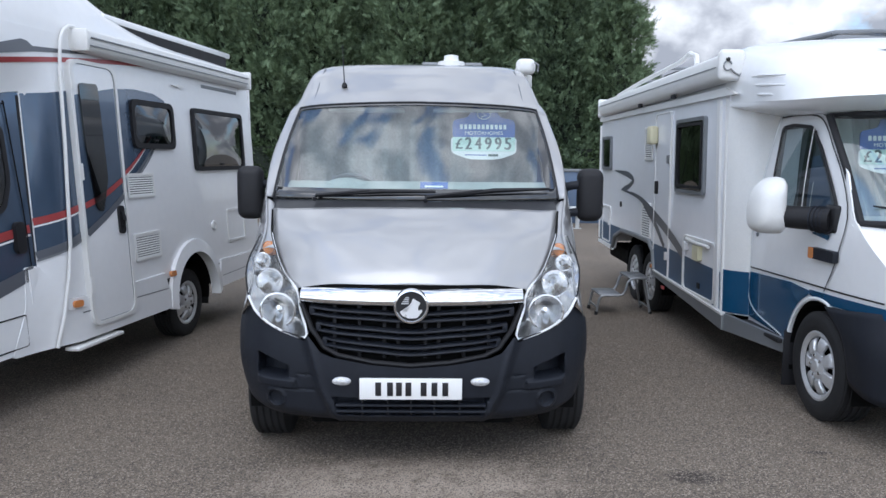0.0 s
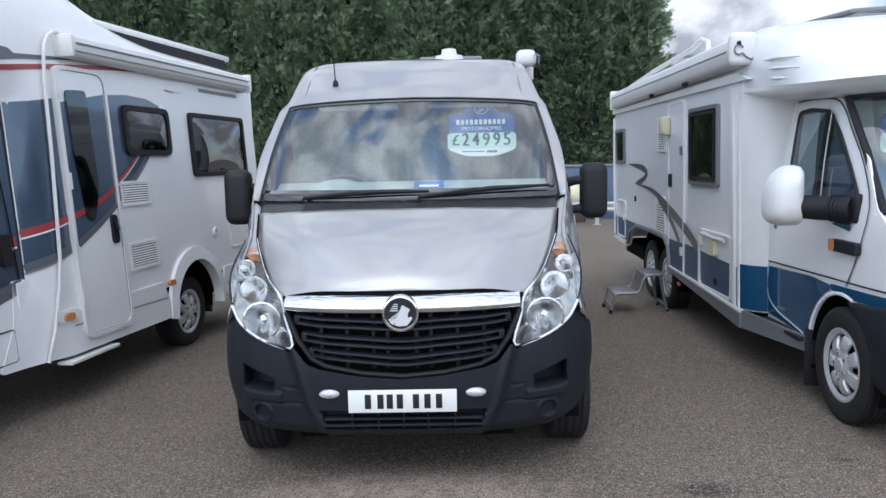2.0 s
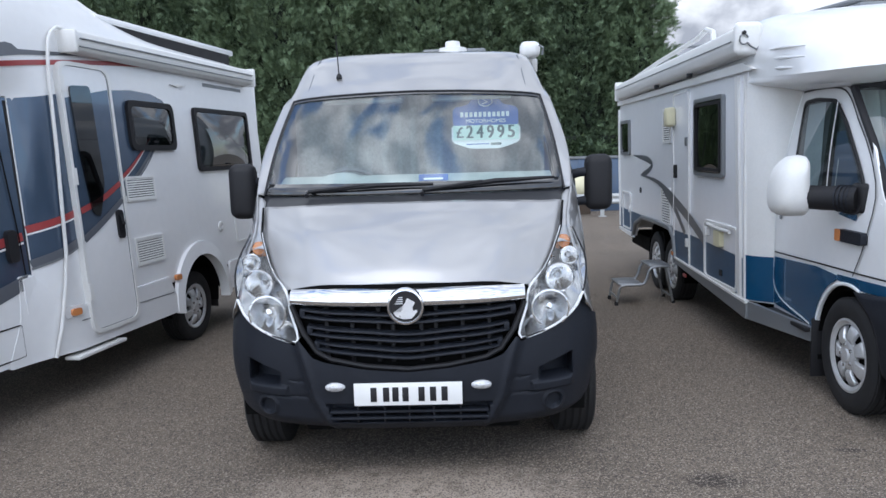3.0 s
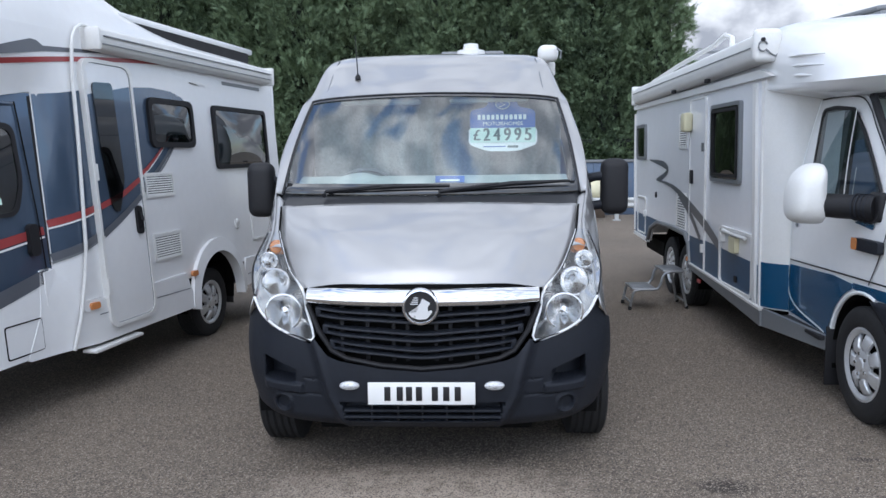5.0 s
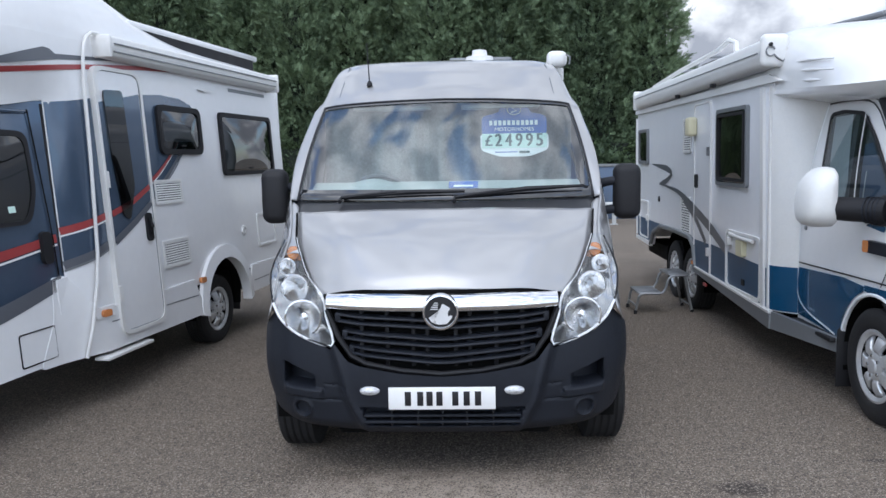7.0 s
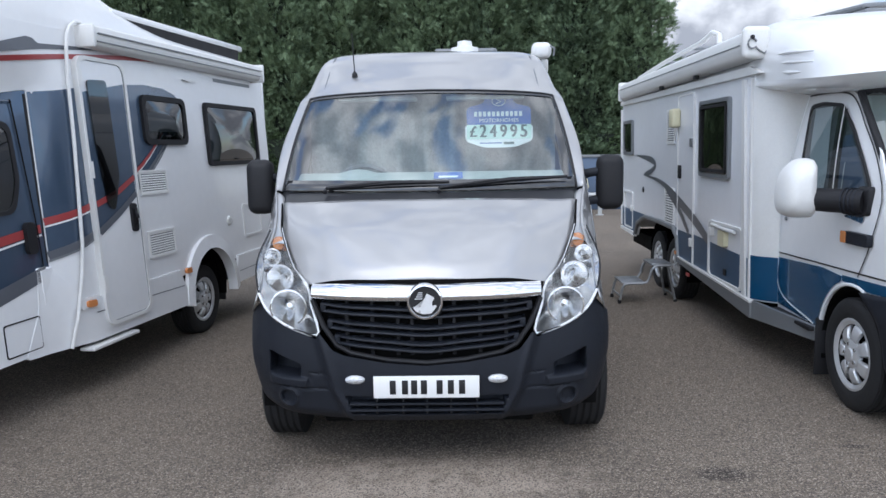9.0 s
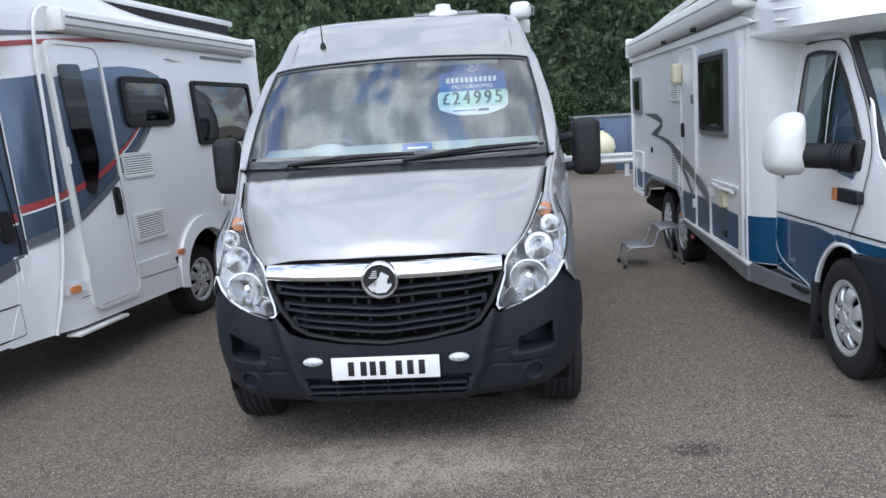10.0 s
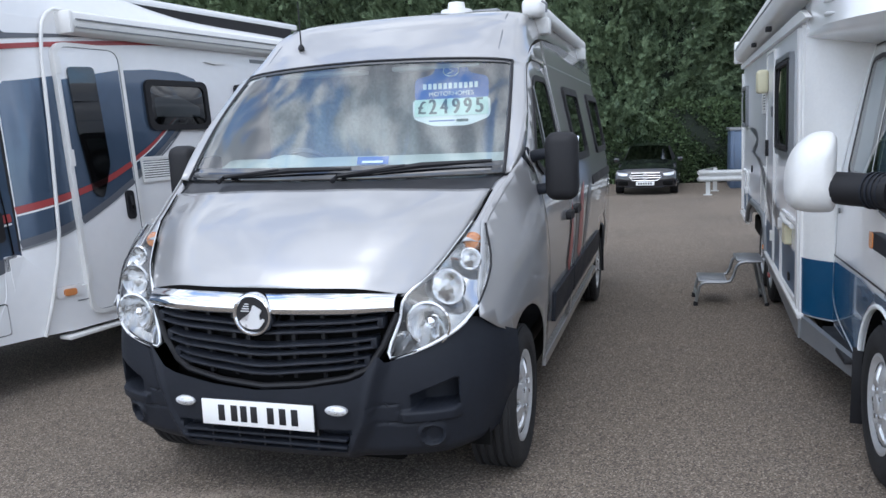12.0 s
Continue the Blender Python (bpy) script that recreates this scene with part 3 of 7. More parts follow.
def conifer_mesh(seed, height, count):
    """Feathery flat sprays on limbs that rise from a tapered trunk; uneven lobes and gaps."""
    rng = np.random.default_rng(seed)
    lobes = rng.uniform(0, 6.28, 8)
    verts, faces = [], []

    def radius(a, h):
        f = h / height
        env = 1.75 * (1 - f ** 2.6) ** 0.75 * min(1, 0.72 + h * 0.3)
        return env * (1 + 0.14 * math.sin(3 * a + lobes[0] + h * 0.9) + 0.13 * math.sin(5 * a + lobes[1] - h * 1.7) + 0.13 * math.sin(h * 3.1 + lobes[2] + 2 * a)) + 0.05

    for _ in range(count):
        a = rng.uniform(-2.3, 2.3) - math.pi / 2
        h = height * rng.uniform(0.01, 1.0) ** 0.92
        r = radius(a, h) * (1 - abs(rng.normal(0, 0.1)))
        tip = np.array([math.cos(a) * r, math.sin(a) * r, h])
        limb = np.array([math.cos(a), math.sin(a), rng.uniform(0.2, 1.2)])
        limb /= np.linalg.norm(limb)
        reach = rng.uniform(0.3, 0.95)
        for _k in range(16):
            along = rng.uniform(-0.6, 0.55)
            c = tip + limb * reach * along + rng.normal(0, 0.12, 3) * (1.15 - along)
            out = limb + rng.normal(0, 0.42, 3)
            out /= np.linalg.norm(out)
            side = np.cross(out, rng.normal(0, 1, 3))
            side /= np.linalg.norm(side) + 1e-6
            up = np.cross(side, out)
            L = rng.uniform(0.16, 0.36)
            for k in range(5):
                t = 0.08 + 0.2 * k
                for s in (-1, 1):
                    b0 = c + out * L * t
                    ang = 0.7 - 0.1 * k
                    ln = L * (0.52 - 0.07 * k) * rng.uniform(0.7, 1.25)
                    d = out * math.cos(ang) + side * s * math.sin(ang) + up * rng.uniform(-0.3, 0.2)
                    wv = np.cross(d, up)
                    wv = wv / (np.linalg.norm(wv) + 1e-6) * ln * 0.17
                    i = len(verts)
                    verts += [b0 - wv, b0 + d * ln, b0 + d * ln * 0.25 + wv]
                    faces.append((i, i + 1, i + 2))
    me = bpy.data.meshes.new("crown")
    me.from_pydata([tuple(v) for v in verts], [], faces)
    me.materials.append(M_LEAF)
    return me


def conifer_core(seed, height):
    """Dark hull that stops the light behind the outer sprays; the twigs' inner shade is painted in."""
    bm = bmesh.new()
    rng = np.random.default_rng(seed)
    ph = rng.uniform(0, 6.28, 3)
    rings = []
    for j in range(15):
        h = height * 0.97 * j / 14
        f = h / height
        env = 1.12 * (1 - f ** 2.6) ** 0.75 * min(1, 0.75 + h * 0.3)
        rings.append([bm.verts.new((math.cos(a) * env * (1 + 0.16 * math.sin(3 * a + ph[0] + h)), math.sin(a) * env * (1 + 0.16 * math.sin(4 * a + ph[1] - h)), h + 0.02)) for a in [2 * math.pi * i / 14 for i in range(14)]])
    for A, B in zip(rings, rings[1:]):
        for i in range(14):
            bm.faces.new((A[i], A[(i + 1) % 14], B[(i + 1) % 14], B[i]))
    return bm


def conifers():
    protos = []
    for s in range(3):
        h = (9.6, 10.2, 9.0)[s]
        t = thing("conifer", "tall dense dark green conifer in a screening row", "tree", group="conifers of the screening row")
        part("trunk", tube([(0, 0, -0.1), (0.03, 0.02, h * 0.35), (0, 0, h * 0.9)], [0.16, 0.12, 0.02], 9), M_BARK, t)
        cr = new("crown", conifer_mesh(10 + s, h, 1000))
        cr.parent = t
        part("shaded_twig_core", conifer_core(50 + s, h), M_SHADE, t)
        protos.append(t)
    rng = random.Random(4)
    x = 5.75
    k = 0
    while x > -28:
        m = pose(x, 31.4 + rng.uniform(-0.6, 0.6), ground_z(x, 27), 0, 0, rng.uniform(-40, 40))
        if k < 3:
            protos[k].matrix_world = m
        else:
            o = copy_thing(protos[k % 3], m)
            o.scale = (1.1, 1.1, rng.uniform(1.05, 1.2))
        x -= rng.uniform(1.75, 2.1)
        k += 1


conifers()


# ---- the silver van ----
VAN = pose(-0.155, 3.895, 0, -0.2, 0, 2.3)
SIDE = [(0.3, 0.985), (0.5, 1.012), (0.8, 1.03), (1.1, 1.03), (1.35, 0.995), (1.6, 0.945), (1.95, 0.868), (2.05, 0.85), (2.2, 0.82), (2.25, 0.81)]
TAPER = [(0.3, 0.03), (0.6, 0.035), (0.71, 0.05), (0.845, 0.14), (1.03, 0.155), (1.2, 0.25), (1.315, 0.40), (1.5, 0.42), (1.8, 0.3)]


def van_side(s):
    """Maps (y, z, w) onto the van's flank on side s; w goes outwards."""
    def f(y, z, w):
        zs = [z + 0.04 * q for q in (-4, -3, -2, -1, 0, 1, 2, 3, 4)]
        side, taper = sum(lerp(q, SIDE) for q in zs) / 9, sum(lerp(q, TAPER) for q in zs) / 9
        x = side - taper * max(0, 1.3 - y) ** 2 - 0.05 * max(0, (y - 5.2) / 0.26) ** 2 + w
        return Vector((s * x, y, z))
    return f


def arc(cy, cz, r, a0, a1, n=12):
    return [(cy + r * math.cos(radians(a0 + (a1 - a0) * i / n)), cz + r * math.sin(radians(a0 + (a1 - a0) * i / n))) for i in range(n + 1)]


def silver_van():
    v = thing("camper_van", "silver panel-van camper with dark grey bumper and chrome grille bar", "camper van", VAN)
    # shell
    ROOF = [
        [(0, 1.42, 2.0), (0.3, 1.43, 1.998), (0.55, 1.455, 1.992), (0.71, 1.48, 1.98), (0.80, 1.495, 1.968), (0.869, 1.5, 1.945)],
        [(0, 1.62, 2.138), (0.3, 1.625, 2.134), (0.55, 1.635, 2.124), (0.71, 1.645, 2.104), (0.80, 1.65, 2.07), (0.86, 1.65, 2.0)],
        [(0, 1.9, 2.29), (0.3, 1.9, 2.287), (0.55, 1.9, 2.28), (0.70, 1.9, 2.262), (0.785, 1.9, 2.225), (0.843, 1.9, 2.09)],
        [(0, 2.3, 2.365), (0.3, 2.3, 2.362), (0.55, 2.3, 2.355), (0.70, 2.3, 2.34), (0.78, 2.3, 2.295), (0.829, 2.3, 2.16)],
        [(0, 3.1, 2.41), (0.3, 3.1, 2.405), (0.55, 3.1, 2.4), (0.70, 3.1, 2.385), (0.78, 3.1, 2.34), (0.822, 3.1, 2.19)],
        [(0, 5.3, 2.41), (0.3, 5.3, 2.405), (0.55, 5.3, 2.4), (0.70, 5.3, 2.385), (0.78, 5.3, 2.34), (0.818, 5.3, 2.19)],
        [(0, 5.46, 2.3), (0.3, 5.46, 2.3), (0.55, 5.46, 2.29), (0.69, 5.46, 2.28), (0.76, 5.46, 2.25), (0.79, 5.46, 2.17)],
    ]
    part("roof", patch(ROOF, 24, 48, True), M_SILVER, v)
    for s in (-1, 1):
        part("roof_groove", tube([(s * (0.72 - 0.006 * k), 1.50 + 0.1 * k, lerp(1.5 + 0.1 * k, [(1.5, 1.984), (1.65, 2.109), (1.9, 2.268), (2.3, 2.345)])) for k in range(8)], 0.006, 6), M_GREYTRIM, v)
    wing = [(0.505, 0.71), (0.35, 0.775), (0.235, 0.845), (0.285, 0.94), (0.36, 1.03), (0.45, 1.13), (0.52, 1.205), (0.62, 1.265), (0.72, 1.32), (0.86, 1.395), (1.0, 1.46), (1.13, 1.36), (1.22, 1.1), (1.24, 0.7), (1.22, 0.38), (1.165, 0.38)] + arc(0.75, 0.36, 0.415, 3, 122, 12)[0:]
    door_o = rpoly([(1.245, 0.38), (1.245, 0.7), (1.225, 1.1), (1.14, 1.38), (1.06, 1.47), (1.56, 1.93), (1.75, 1.985), (2.2, 1.985), (2.22, 1.4), (2.18, 0.38)], [0, 0.1, 0.1, 0.1, 0.05, 0.12, 0.1, 0.1, 0.1, 0])
    pillar = [(0.86, 1.397), (1.5, 1.945), (1.65, 2.0), (1.9, 2.08), (2.3, 2.15), (2.3, 1.99), (1.75, 1.99), (1.55, 1.94), (1.02, 1.47)]
    rear = [(2.185, 0.36), (2.225, 1.4), (2.205, 1.99), (2.3, 1.99), (2.3, 2.15), (3.1, 2.19), (5.3, 2.19), (5.44, 2.16), (5.46, 1.5), (5.46, 0.5), (5.2, 0.4), (4.86, 0.4)] + arc(4.43, 0.36, 0.43, 8, 172, 14) + [(3.98, 0.36)]
    for s in (-1, 1):
        f = van_side(s)
        part("front_wing", panel(wing, f, 0.07), M_SILVER, v, thick=0.006)
        d = part("cab_door", panel(door_o, lambda y, z, w, f=f: f(y, z, w - 0.004), 0.09), M_SILVER, v, thick=0.006)
        part("roof_pillar", panel(pillar, f, 0.1), M_SILVER, v, thick=0.006)
        part("side_panel", panel(rear, f, 0.12), M_SILVER, v, thick=0.006)
        win = rpoly([(1.17, 1.42), (1.3, 1.35), (2.08, 1.34), (2.09, 1.9), (1.72, 1.9), (1.62, 1.87)], [0.05, 0.06, 0.07, 0.08, 0.06, 0.06])
        part("window_frame", ring([(y, z) for y, z in win], 0.035, lambda y, z, w, f=f: f(y, z, w + 0.002), 0.008), M_BLACK, d)
        part("window_pane", panel(win, lambda y, z, w, f=f: f(y, z, w + 0.004), 0.12), M_TINT, d)
        part("window_divider", panel([(1.5, 1.36), (1.53, 1.36), (1.585, 1.83), (1.56, 1.83)], lambda y, z, w, f=f: f(y, z, w + 0.008), 0.1, 0.004), M_GREYTRIM, d)
        part("door_handle", panel(rrect(1.94, 1.035, 2.13, 1.085, 0.02), lambda y, z, w, f=f: f(y, z, w), 0.1, 0.03), M_BLACK, d)
        part("door_gap", strip([(1.237, 0.4), (1.24, 0.7), (1.222, 1.08), (1.14, 1.36), (1.06, 1.45)], [0.009] * 5, f, 0.004), M_DEEP, d)
        part("door_strip", panel(rrect(1.36, 0.54, 2.17, 0.71, 0.02), lambda y, z, w, f=f: f(y, z, w), 0.15, 0.022), M_PLASTIC, d)
        part("side_strip", panel(rrect(2.21, 0.54, 3.95, 0.71, 0.02), lambda y, z, w, f=f: f(y, z, w), 0.2, 0.022), M_PLASTIC, v)
        part("sill", panel([(1.2, 0.34), (3.98, 0.34), (3.98, 0.39), (1.2, 0.39)], lambda y, z, w, f=f: f(y, z, w - 0.01), 0.2, 0.02), M_SILVER, v)
        part("sliding_door_handle", panel(rrect(2.3, 1.035, 2.5, 1.085, 0.02), lambda y, z, w, f=f: f(y, z, w), 0.1, 0.03), M_BLACK, v)
        part("door_gap", panel([(2.196, 0.4), (2.206, 0.4), (2.236, 1.4), (2.218, 1.98), (2.208, 1.98), (2.226, 1.4)], lambda y, z, w, f=f: f(y, z, w), 0.1, 0.0045), M_DEEP, v)
        part("slide_rail", panel(rrect(3.6, 1.13, 5.3, 1.2, 0.02), lambda y, z, w, f=f: f(y, z, w), 0.2, 0.012), M_BLACK, v)
        part("upper_seam", panel([(2.35, 1.995), (5.35, 1.995), (5.35, 2.005), (2.35, 2.005)], lambda y, z, w, f=f: f(y, z, w), 0.2, 0.004), M_GREYTRIM, v)
        for y0, y1 in ((2.75, 3.55), (4.25, 5.15)):
            w_o = rrect(y0, 1.36, y1, 1.88, 0.07)
            wn = part("side_window", ring(w_o, 0.05, lambda y, z, w, f=f: f(y, z, w), 0.022), M_BLACK, v)
            part("window_pane", panel(w_o, lambda y, z, w, f=f: f(y, z, w + 0.008), 0.2), M_TINT, wn)
            part("blind", panel(rrect(y0 + 0.03, 1.72, y1 - 0.03, 1.84, 0.02), lambda y, z, w, f=f: f(y, z, w + 0.004), 0.2), M_CURTAIN, wn)
        for mt, pts, wid in ((M_RED, [(1.98, 0.73), (2.12, 0.86), (2.2, 1.0), (2.24, 1.12)], [0.1, 0.12, 0.08, 0.01]), (M_RED, [(2.5, 0.72), (2.66, 0.9), (2.8, 1.08), (3.0, 1.2)], [0.16, 0.2, 0.13, 0.01]), (M_STRIPEGREY, [(2.3, 0.72), (2.42, 0.9), (2.5, 1.05), (2.56, 1.16)], [0.1, 0.1, 0.06, 0.01]), (M_STRIPEGREY, [(2.85, 0.72), (3.1, 0.95), (3.35, 1.1), (3.6, 1.2)], [0.12, 0.14, 0.09, 0.01])):
            part("side_graphic", strip(pts, wid, f, 0.006), mt, v, "red and grey swoosh")
        mudguard_well(v, 0.75, 0.36, s * 0.5, s * 0.9, 0.43)
        mudguard_well(v, 4.43, 0.36, s * 0.6, s * 0.97, 0.44)
        wheel(v, (0.875 if s > 0 else -0.835, 0.75, 0.34), 0.34, 0.215, s)
        wheel(v, (s * 0.88, 4.43, 0.34), 0.34, 0.215, s)
        part("mud_flap", box(s * 0.8, s * 1.0, 4.86, 4.875, 0.18, 0.5, 0.004), M_BLACK, v)
    part("rear_panel", panel([(-0.9, 0.42), (0.9, 0.42), (0.96, 0.8), (0.96, 1.1), (0.88, 1.6), (0.78, 2.05), (0.76, 2.2), (-0.76, 2.2), (-0.78, 2.05), (-0.88, 1.6), (-0.96, 1.1), (-0.96, 0.8)], lambda x, z, w: Vector((x, 5.45 - w, z)), 0.3, 0.03), M_SILVER, v)
    part("rear_bumper", box(-0.95, 0.95, 5.44, 5.6, 0.36, 0.58, 0.04), M_PLASTIC, v)
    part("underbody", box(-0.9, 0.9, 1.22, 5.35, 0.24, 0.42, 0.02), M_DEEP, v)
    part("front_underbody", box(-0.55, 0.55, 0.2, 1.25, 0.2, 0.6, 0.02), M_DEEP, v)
    # bonnet
    BON = [
        [(0, 0.035, 0.985), (0.2, 0.045, 0.985), (0.42, 0.085, 0.98), (0.595, 0.15, 0.935)],
        [(0, 0.113, 1.076), (0.22, 0.123, 1.076), (0.47, 0.163, 1.066), (0.69, 0.27, 1.02)],
        [(0, 0.26, 1.19), (0.25, 0.27, 1.19), (0.53, 0.31, 1.185), (0.775, 0.445, 1.14)],
        [(0, 0.42, 1.28), (0.27, 0.43, 1.28), (0.58, 0.48, 1.27), (0.812, 0.59, 1.232)],
        [(0, 0.57, 1.345), (0.28, 0.58, 1.345), (0.58, 0.63, 1.336), (0.838, 0.725, 1.318)],
    ]
    bm = patch(BON, 20, 24, True)
    for q in bm.verts:
        t = (q.co.z - 0.985) / 0.36
        ax = abs(q.co.x)
        q.co.z -= 0.05 * min(ax, 0.45) * min(1, max(0, (0.62 - t) / 0.3)) * min(1, max(0, t + 0.15) / 0.2)
        edge = 0.56 + 0.24 * t
        q.co.z += 0.012 * (1 / (1 + math.exp((edge - ax) * 45)))
        q.co.z -= 0.012 * (1 / (1 + math.exp((edge + 0.07 - ax) * 60)))
    part("bonnet", bm, M_SILVER, v, thick=0.008)
    for s in (-1, 1):
        fs = van_side(s)
        part("wing_flange", patch([[Vector((s * a[0], a[1], a[2])), Vector((s * a[0], a[1], a[2])) * 0.5 + fs(*w, 0) * 0.5 + Vector((s * 0.004, 0, 0.002)), fs(w[0] + 0.012, w[1] - 0.022, 0.005)] for a, w in (((0.765, 0.425, 1.122), (0.45, 1.13)), ((0.8, 0.525, 1.19), (0.53, 1.21)), ((0.818, 0.61, 1.242), (0.63, 1.27)), ((0.835, 0.7, 1.3), (0.73, 1.325)), ((0.848, 0.8, 1.352), (0.87, 1.4)))], 4, 14), M_SILVER, v, thick=0.003)
        part("bonnet_gap", tube([(s * 0.706, 0.28, 1.028), (s * 0.781, 0.447, 1.142), (s * 0.81, 0.52, 1.2), (s * 0.825, 0.6, 1.246), (s * 0.848, 0.728, 1.322)], 0.005, 6), M_DEEP, v)
    # cowl and windscreen
    COWL = [
        [(0, 0.575, 1.33), (0.3, 0.585, 1.33), (0.6, 0.635, 1.323), (0.88, 0.735, 1.305)],
        [(0, 0.69, 1.352), (0.3, 0.7, 1.352), (0.6, 0.735, 1.35), (0.875, 0.81, 1.346)],
        [(0, 0.79, 1.374), (0.3, 0.8, 1.374), (0.6, 0.83, 1.379), (0.872, 0.892, 1.384)],
    ]
    part("cowl", patch(COWL, 16, 8, True), M_COWL, v, thick=0.006)
    GL = []
    for t in (0, 0.25, 0.5, 0.75, 1.0):
        row = []
        for c, (xb, yb, zb), (xt, yt, zt) in ((0, (0, 0.78, 1.375), (0, 1.425, 2.005)), (1, (0.3, 0.79, 1.375), (0.29, 1.435, 2.0)), (2, (0.6, 0.82, 1.38), (0.55, 1.46, 1.99)), (3, (0.80, 0.855, 1.383), (0.72, 1.485, 1.978)), (4, (0.875, 0.885, 1.385), (0.805, 1.5, 1.965))):
            bow = 0.025 * math.sin(math.pi * t)
            row.append((xb + (xt - xb) * t + (bow * 0.4 if c == 4 else 0), yb + (yt - yb) * t - bow, zb + (zt - zb) * t + bow * 0.4))
        GL.append(row)
    ws = part("windscreen", patch(GL, 14, 16, True), M_GLASS, v, "wide clear windscreen reflecting clouds")
    ws.visible_shadow = False
    gl = [[Vector(p) for p in r] for r in GL]

    def on_glass(x, t, off=0.004):
        s = -1 if x < 0 else 1
        row = [catmull([r[c] for r in gl], t) for c in range(5)]
        k = abs(x)
        p = catmull(row, k)
        return Vector((s * p.x, p.y - off * 0.7, p.z + off * 0.7))
    for s in (-1, 1):
        fs = van_side(s)
        part("pillar_face", patch([[on_glass(s, t, 0.0), on_glass(s, t, 0.0) * 0.5 + fs(0.86 + 0.64 * t, 1.397 + 0.548 * t, 0.004) * 0.5 + Vector((0, -0.004, 0)), fs(0.86 + 0.64 * t, 1.397 + 0.548 * t, 0.002)] for t in (0, 0.2, 0.4, 0.6, 0.8, 1.0)], 6, 16), M_SILVER, v, thick=0.004)
    rim_pts = [on_glass(x, 0.0) for x in np.linspace(-1, 1, 25)] + [on_glass(1, t) for t in np.linspace(0.06, 0.94, 10)] + [on_glass(x, 1.0) for x in np.linspace(1, -1, 25)] + [on_glass(-1, t) for t in np.linspace(0.94, 0.06, 10)]
    bm = bmesh.new()
    inner = [on_glass(x, 0.1) for x in np.linspace(-0.965, 0.965, 25)] + [on_glass(0.965, t) for t in np.linspace(0.15, 0.9, 10)] + [on_glass(x, 0.965) for x in np.linspace(0.965, -0.965, 25)] + [on_glass(-0.965, t) for t in np.linspace(0.9, 0.15, 10)]
    A, B = [bm.verts.new(p) for p in rim_pts], [bm.verts.new(p) for p in inner]
    for i in range(len(A)):
        bm.faces.new((A[i], A[(i + 1) % len(A)], B[(i + 1) % len(A)], B[i]))
    part("screen_border", bm, M_FRIT, ws, "black printed glass edge", thick=0.004)
    part("screen_seal", tube(rim_pts[24:] + rim_pts[:1], 0.008, 6), M_BLACK, ws)
    # wipers
    for b, a in ((on_glass(-0.5, 0.0, 0.035), on_glass(0.1, 0.055, 0.03)), (on_glass(0.05, 0.0, 0.035), on_glass(0.8, 0.075, 0.03))):
        wp = part("wiper", tube([b + Vector((0, -0.06, -0.02)), b, b.lerp(a, 0.45) + Vector((0, -0.01, 0.02))], [0.013, 0.012, 0.008], 6), M_BLACK, v)
        part("blade", tube([b.lerp(a, 0.1), b.lerp(a, 0.55) + Vector((0, -0.005, 0.012)), a], [0.009, 0.017, 0.009], 6), M_BLACK, wp)
    # bumper
    def plan(u):
        return catmull([Vector(p) for p in ((0, 0.0, 0), (0.28, 0.005, 0), (0.54, 0.045, 0), (0.76, 0.13, 0), (0.888, 0.26, 0), (0.953, 0.38, 0), (0.992, 0.52, 0))], u)

    def topz(x):
        return lerp(x, [(0, 0.568), (0.2, 0.585), (0.4, 0.618), (0.46, 0.64), (0.5, 0.69), (0.53, 0.73), (0.55, 0.69), (0.62, 0.71), (0.70, 0.737), (0.82, 0.80), (0.87, 0.84), (0.9, 0.83), (0.96, 0.765), (1.0, 0.71)])
    bm = bmesh.new()
    NU, NV = 260, 96

    def ease(x, lo, hi):
        k = min(1, max(0, (x - lo) / (hi - lo)))
        return k * k * (3 - 2 * k)

    def relief(x, z):
        """How far the skin is pressed in at |x|, z: vents, step ledge, fog blank, towing cover, lower intake."""
        d = 0.0
        top = 0.548 + (x - 0.63) * 0.33
        d += 0.12 * ease(x, 0.635, 0.665) * (1 - ease(x, 0.8, 0.818)) * ease(z, 0.487, 0.497) * (1 - ease(z, top - 0.012, top + 0.002))
        d -= 0.024 * ease(x, 0.585, 0.61) * (1 - ease(x, 0.8, 0.83)) * ease(z, 0.432, 0.442) * (1 - ease(z, 0.476, 0.492))
        r = math.hypot(x - 0.715, z - 0.372)
        d -= 0.016 * math.exp(-((r - 0.047) / 0.009) ** 2)
        d += 0.012 * (1 - ease(r, 0.034, 0.04))
        e = max(abs(x - 0.545 - (0.47 - z) * 0.25) - 0.052, abs(z - 0.473) - 0.04)
        d += 0.007 * math.exp(-(e / 0.0045) ** 2)
        d += 0.006 * math.exp(-((z - 0.424) / 0.0045) ** 2) * ease(x, 0.57, 0.59) * (1 - ease(x, 0.66, 0.67))
        half = 0.408 - (0.415 - z) * 0.35
        d += 0.055 * (1 - ease(x, half - 0.014, half)) * ease(z, 0.308, 0.318) * (1 - ease(z, 0.4, 0.41))
        return d
    g = []
    for j in range(NV + 1):
        t = j / NV
        line = []
        for i in range(-NU // 2, NU // 2 + 1):
            u = abs(i) / (NU / 2)
            p = plan(u)
            zb = lerp(u, [(0, 0.255), (0.6, 0.255), (0.85, 0.25), (1, 0.3)])
            z = zb + (topz(p.x) - zb) * t
            k = 0.055 * math.sin(math.pi * min(1, max(0, (z - 0.2) / 0.75))) - 0.045 - 0.07 * max(0, 1 - (z - 0.25) / 0.08) ** 2
            n = Vector((u * 0.55, -1 + u * 0.7, 0)).normalized()
            q = Vector((p.x, p.y, z)) + n * k
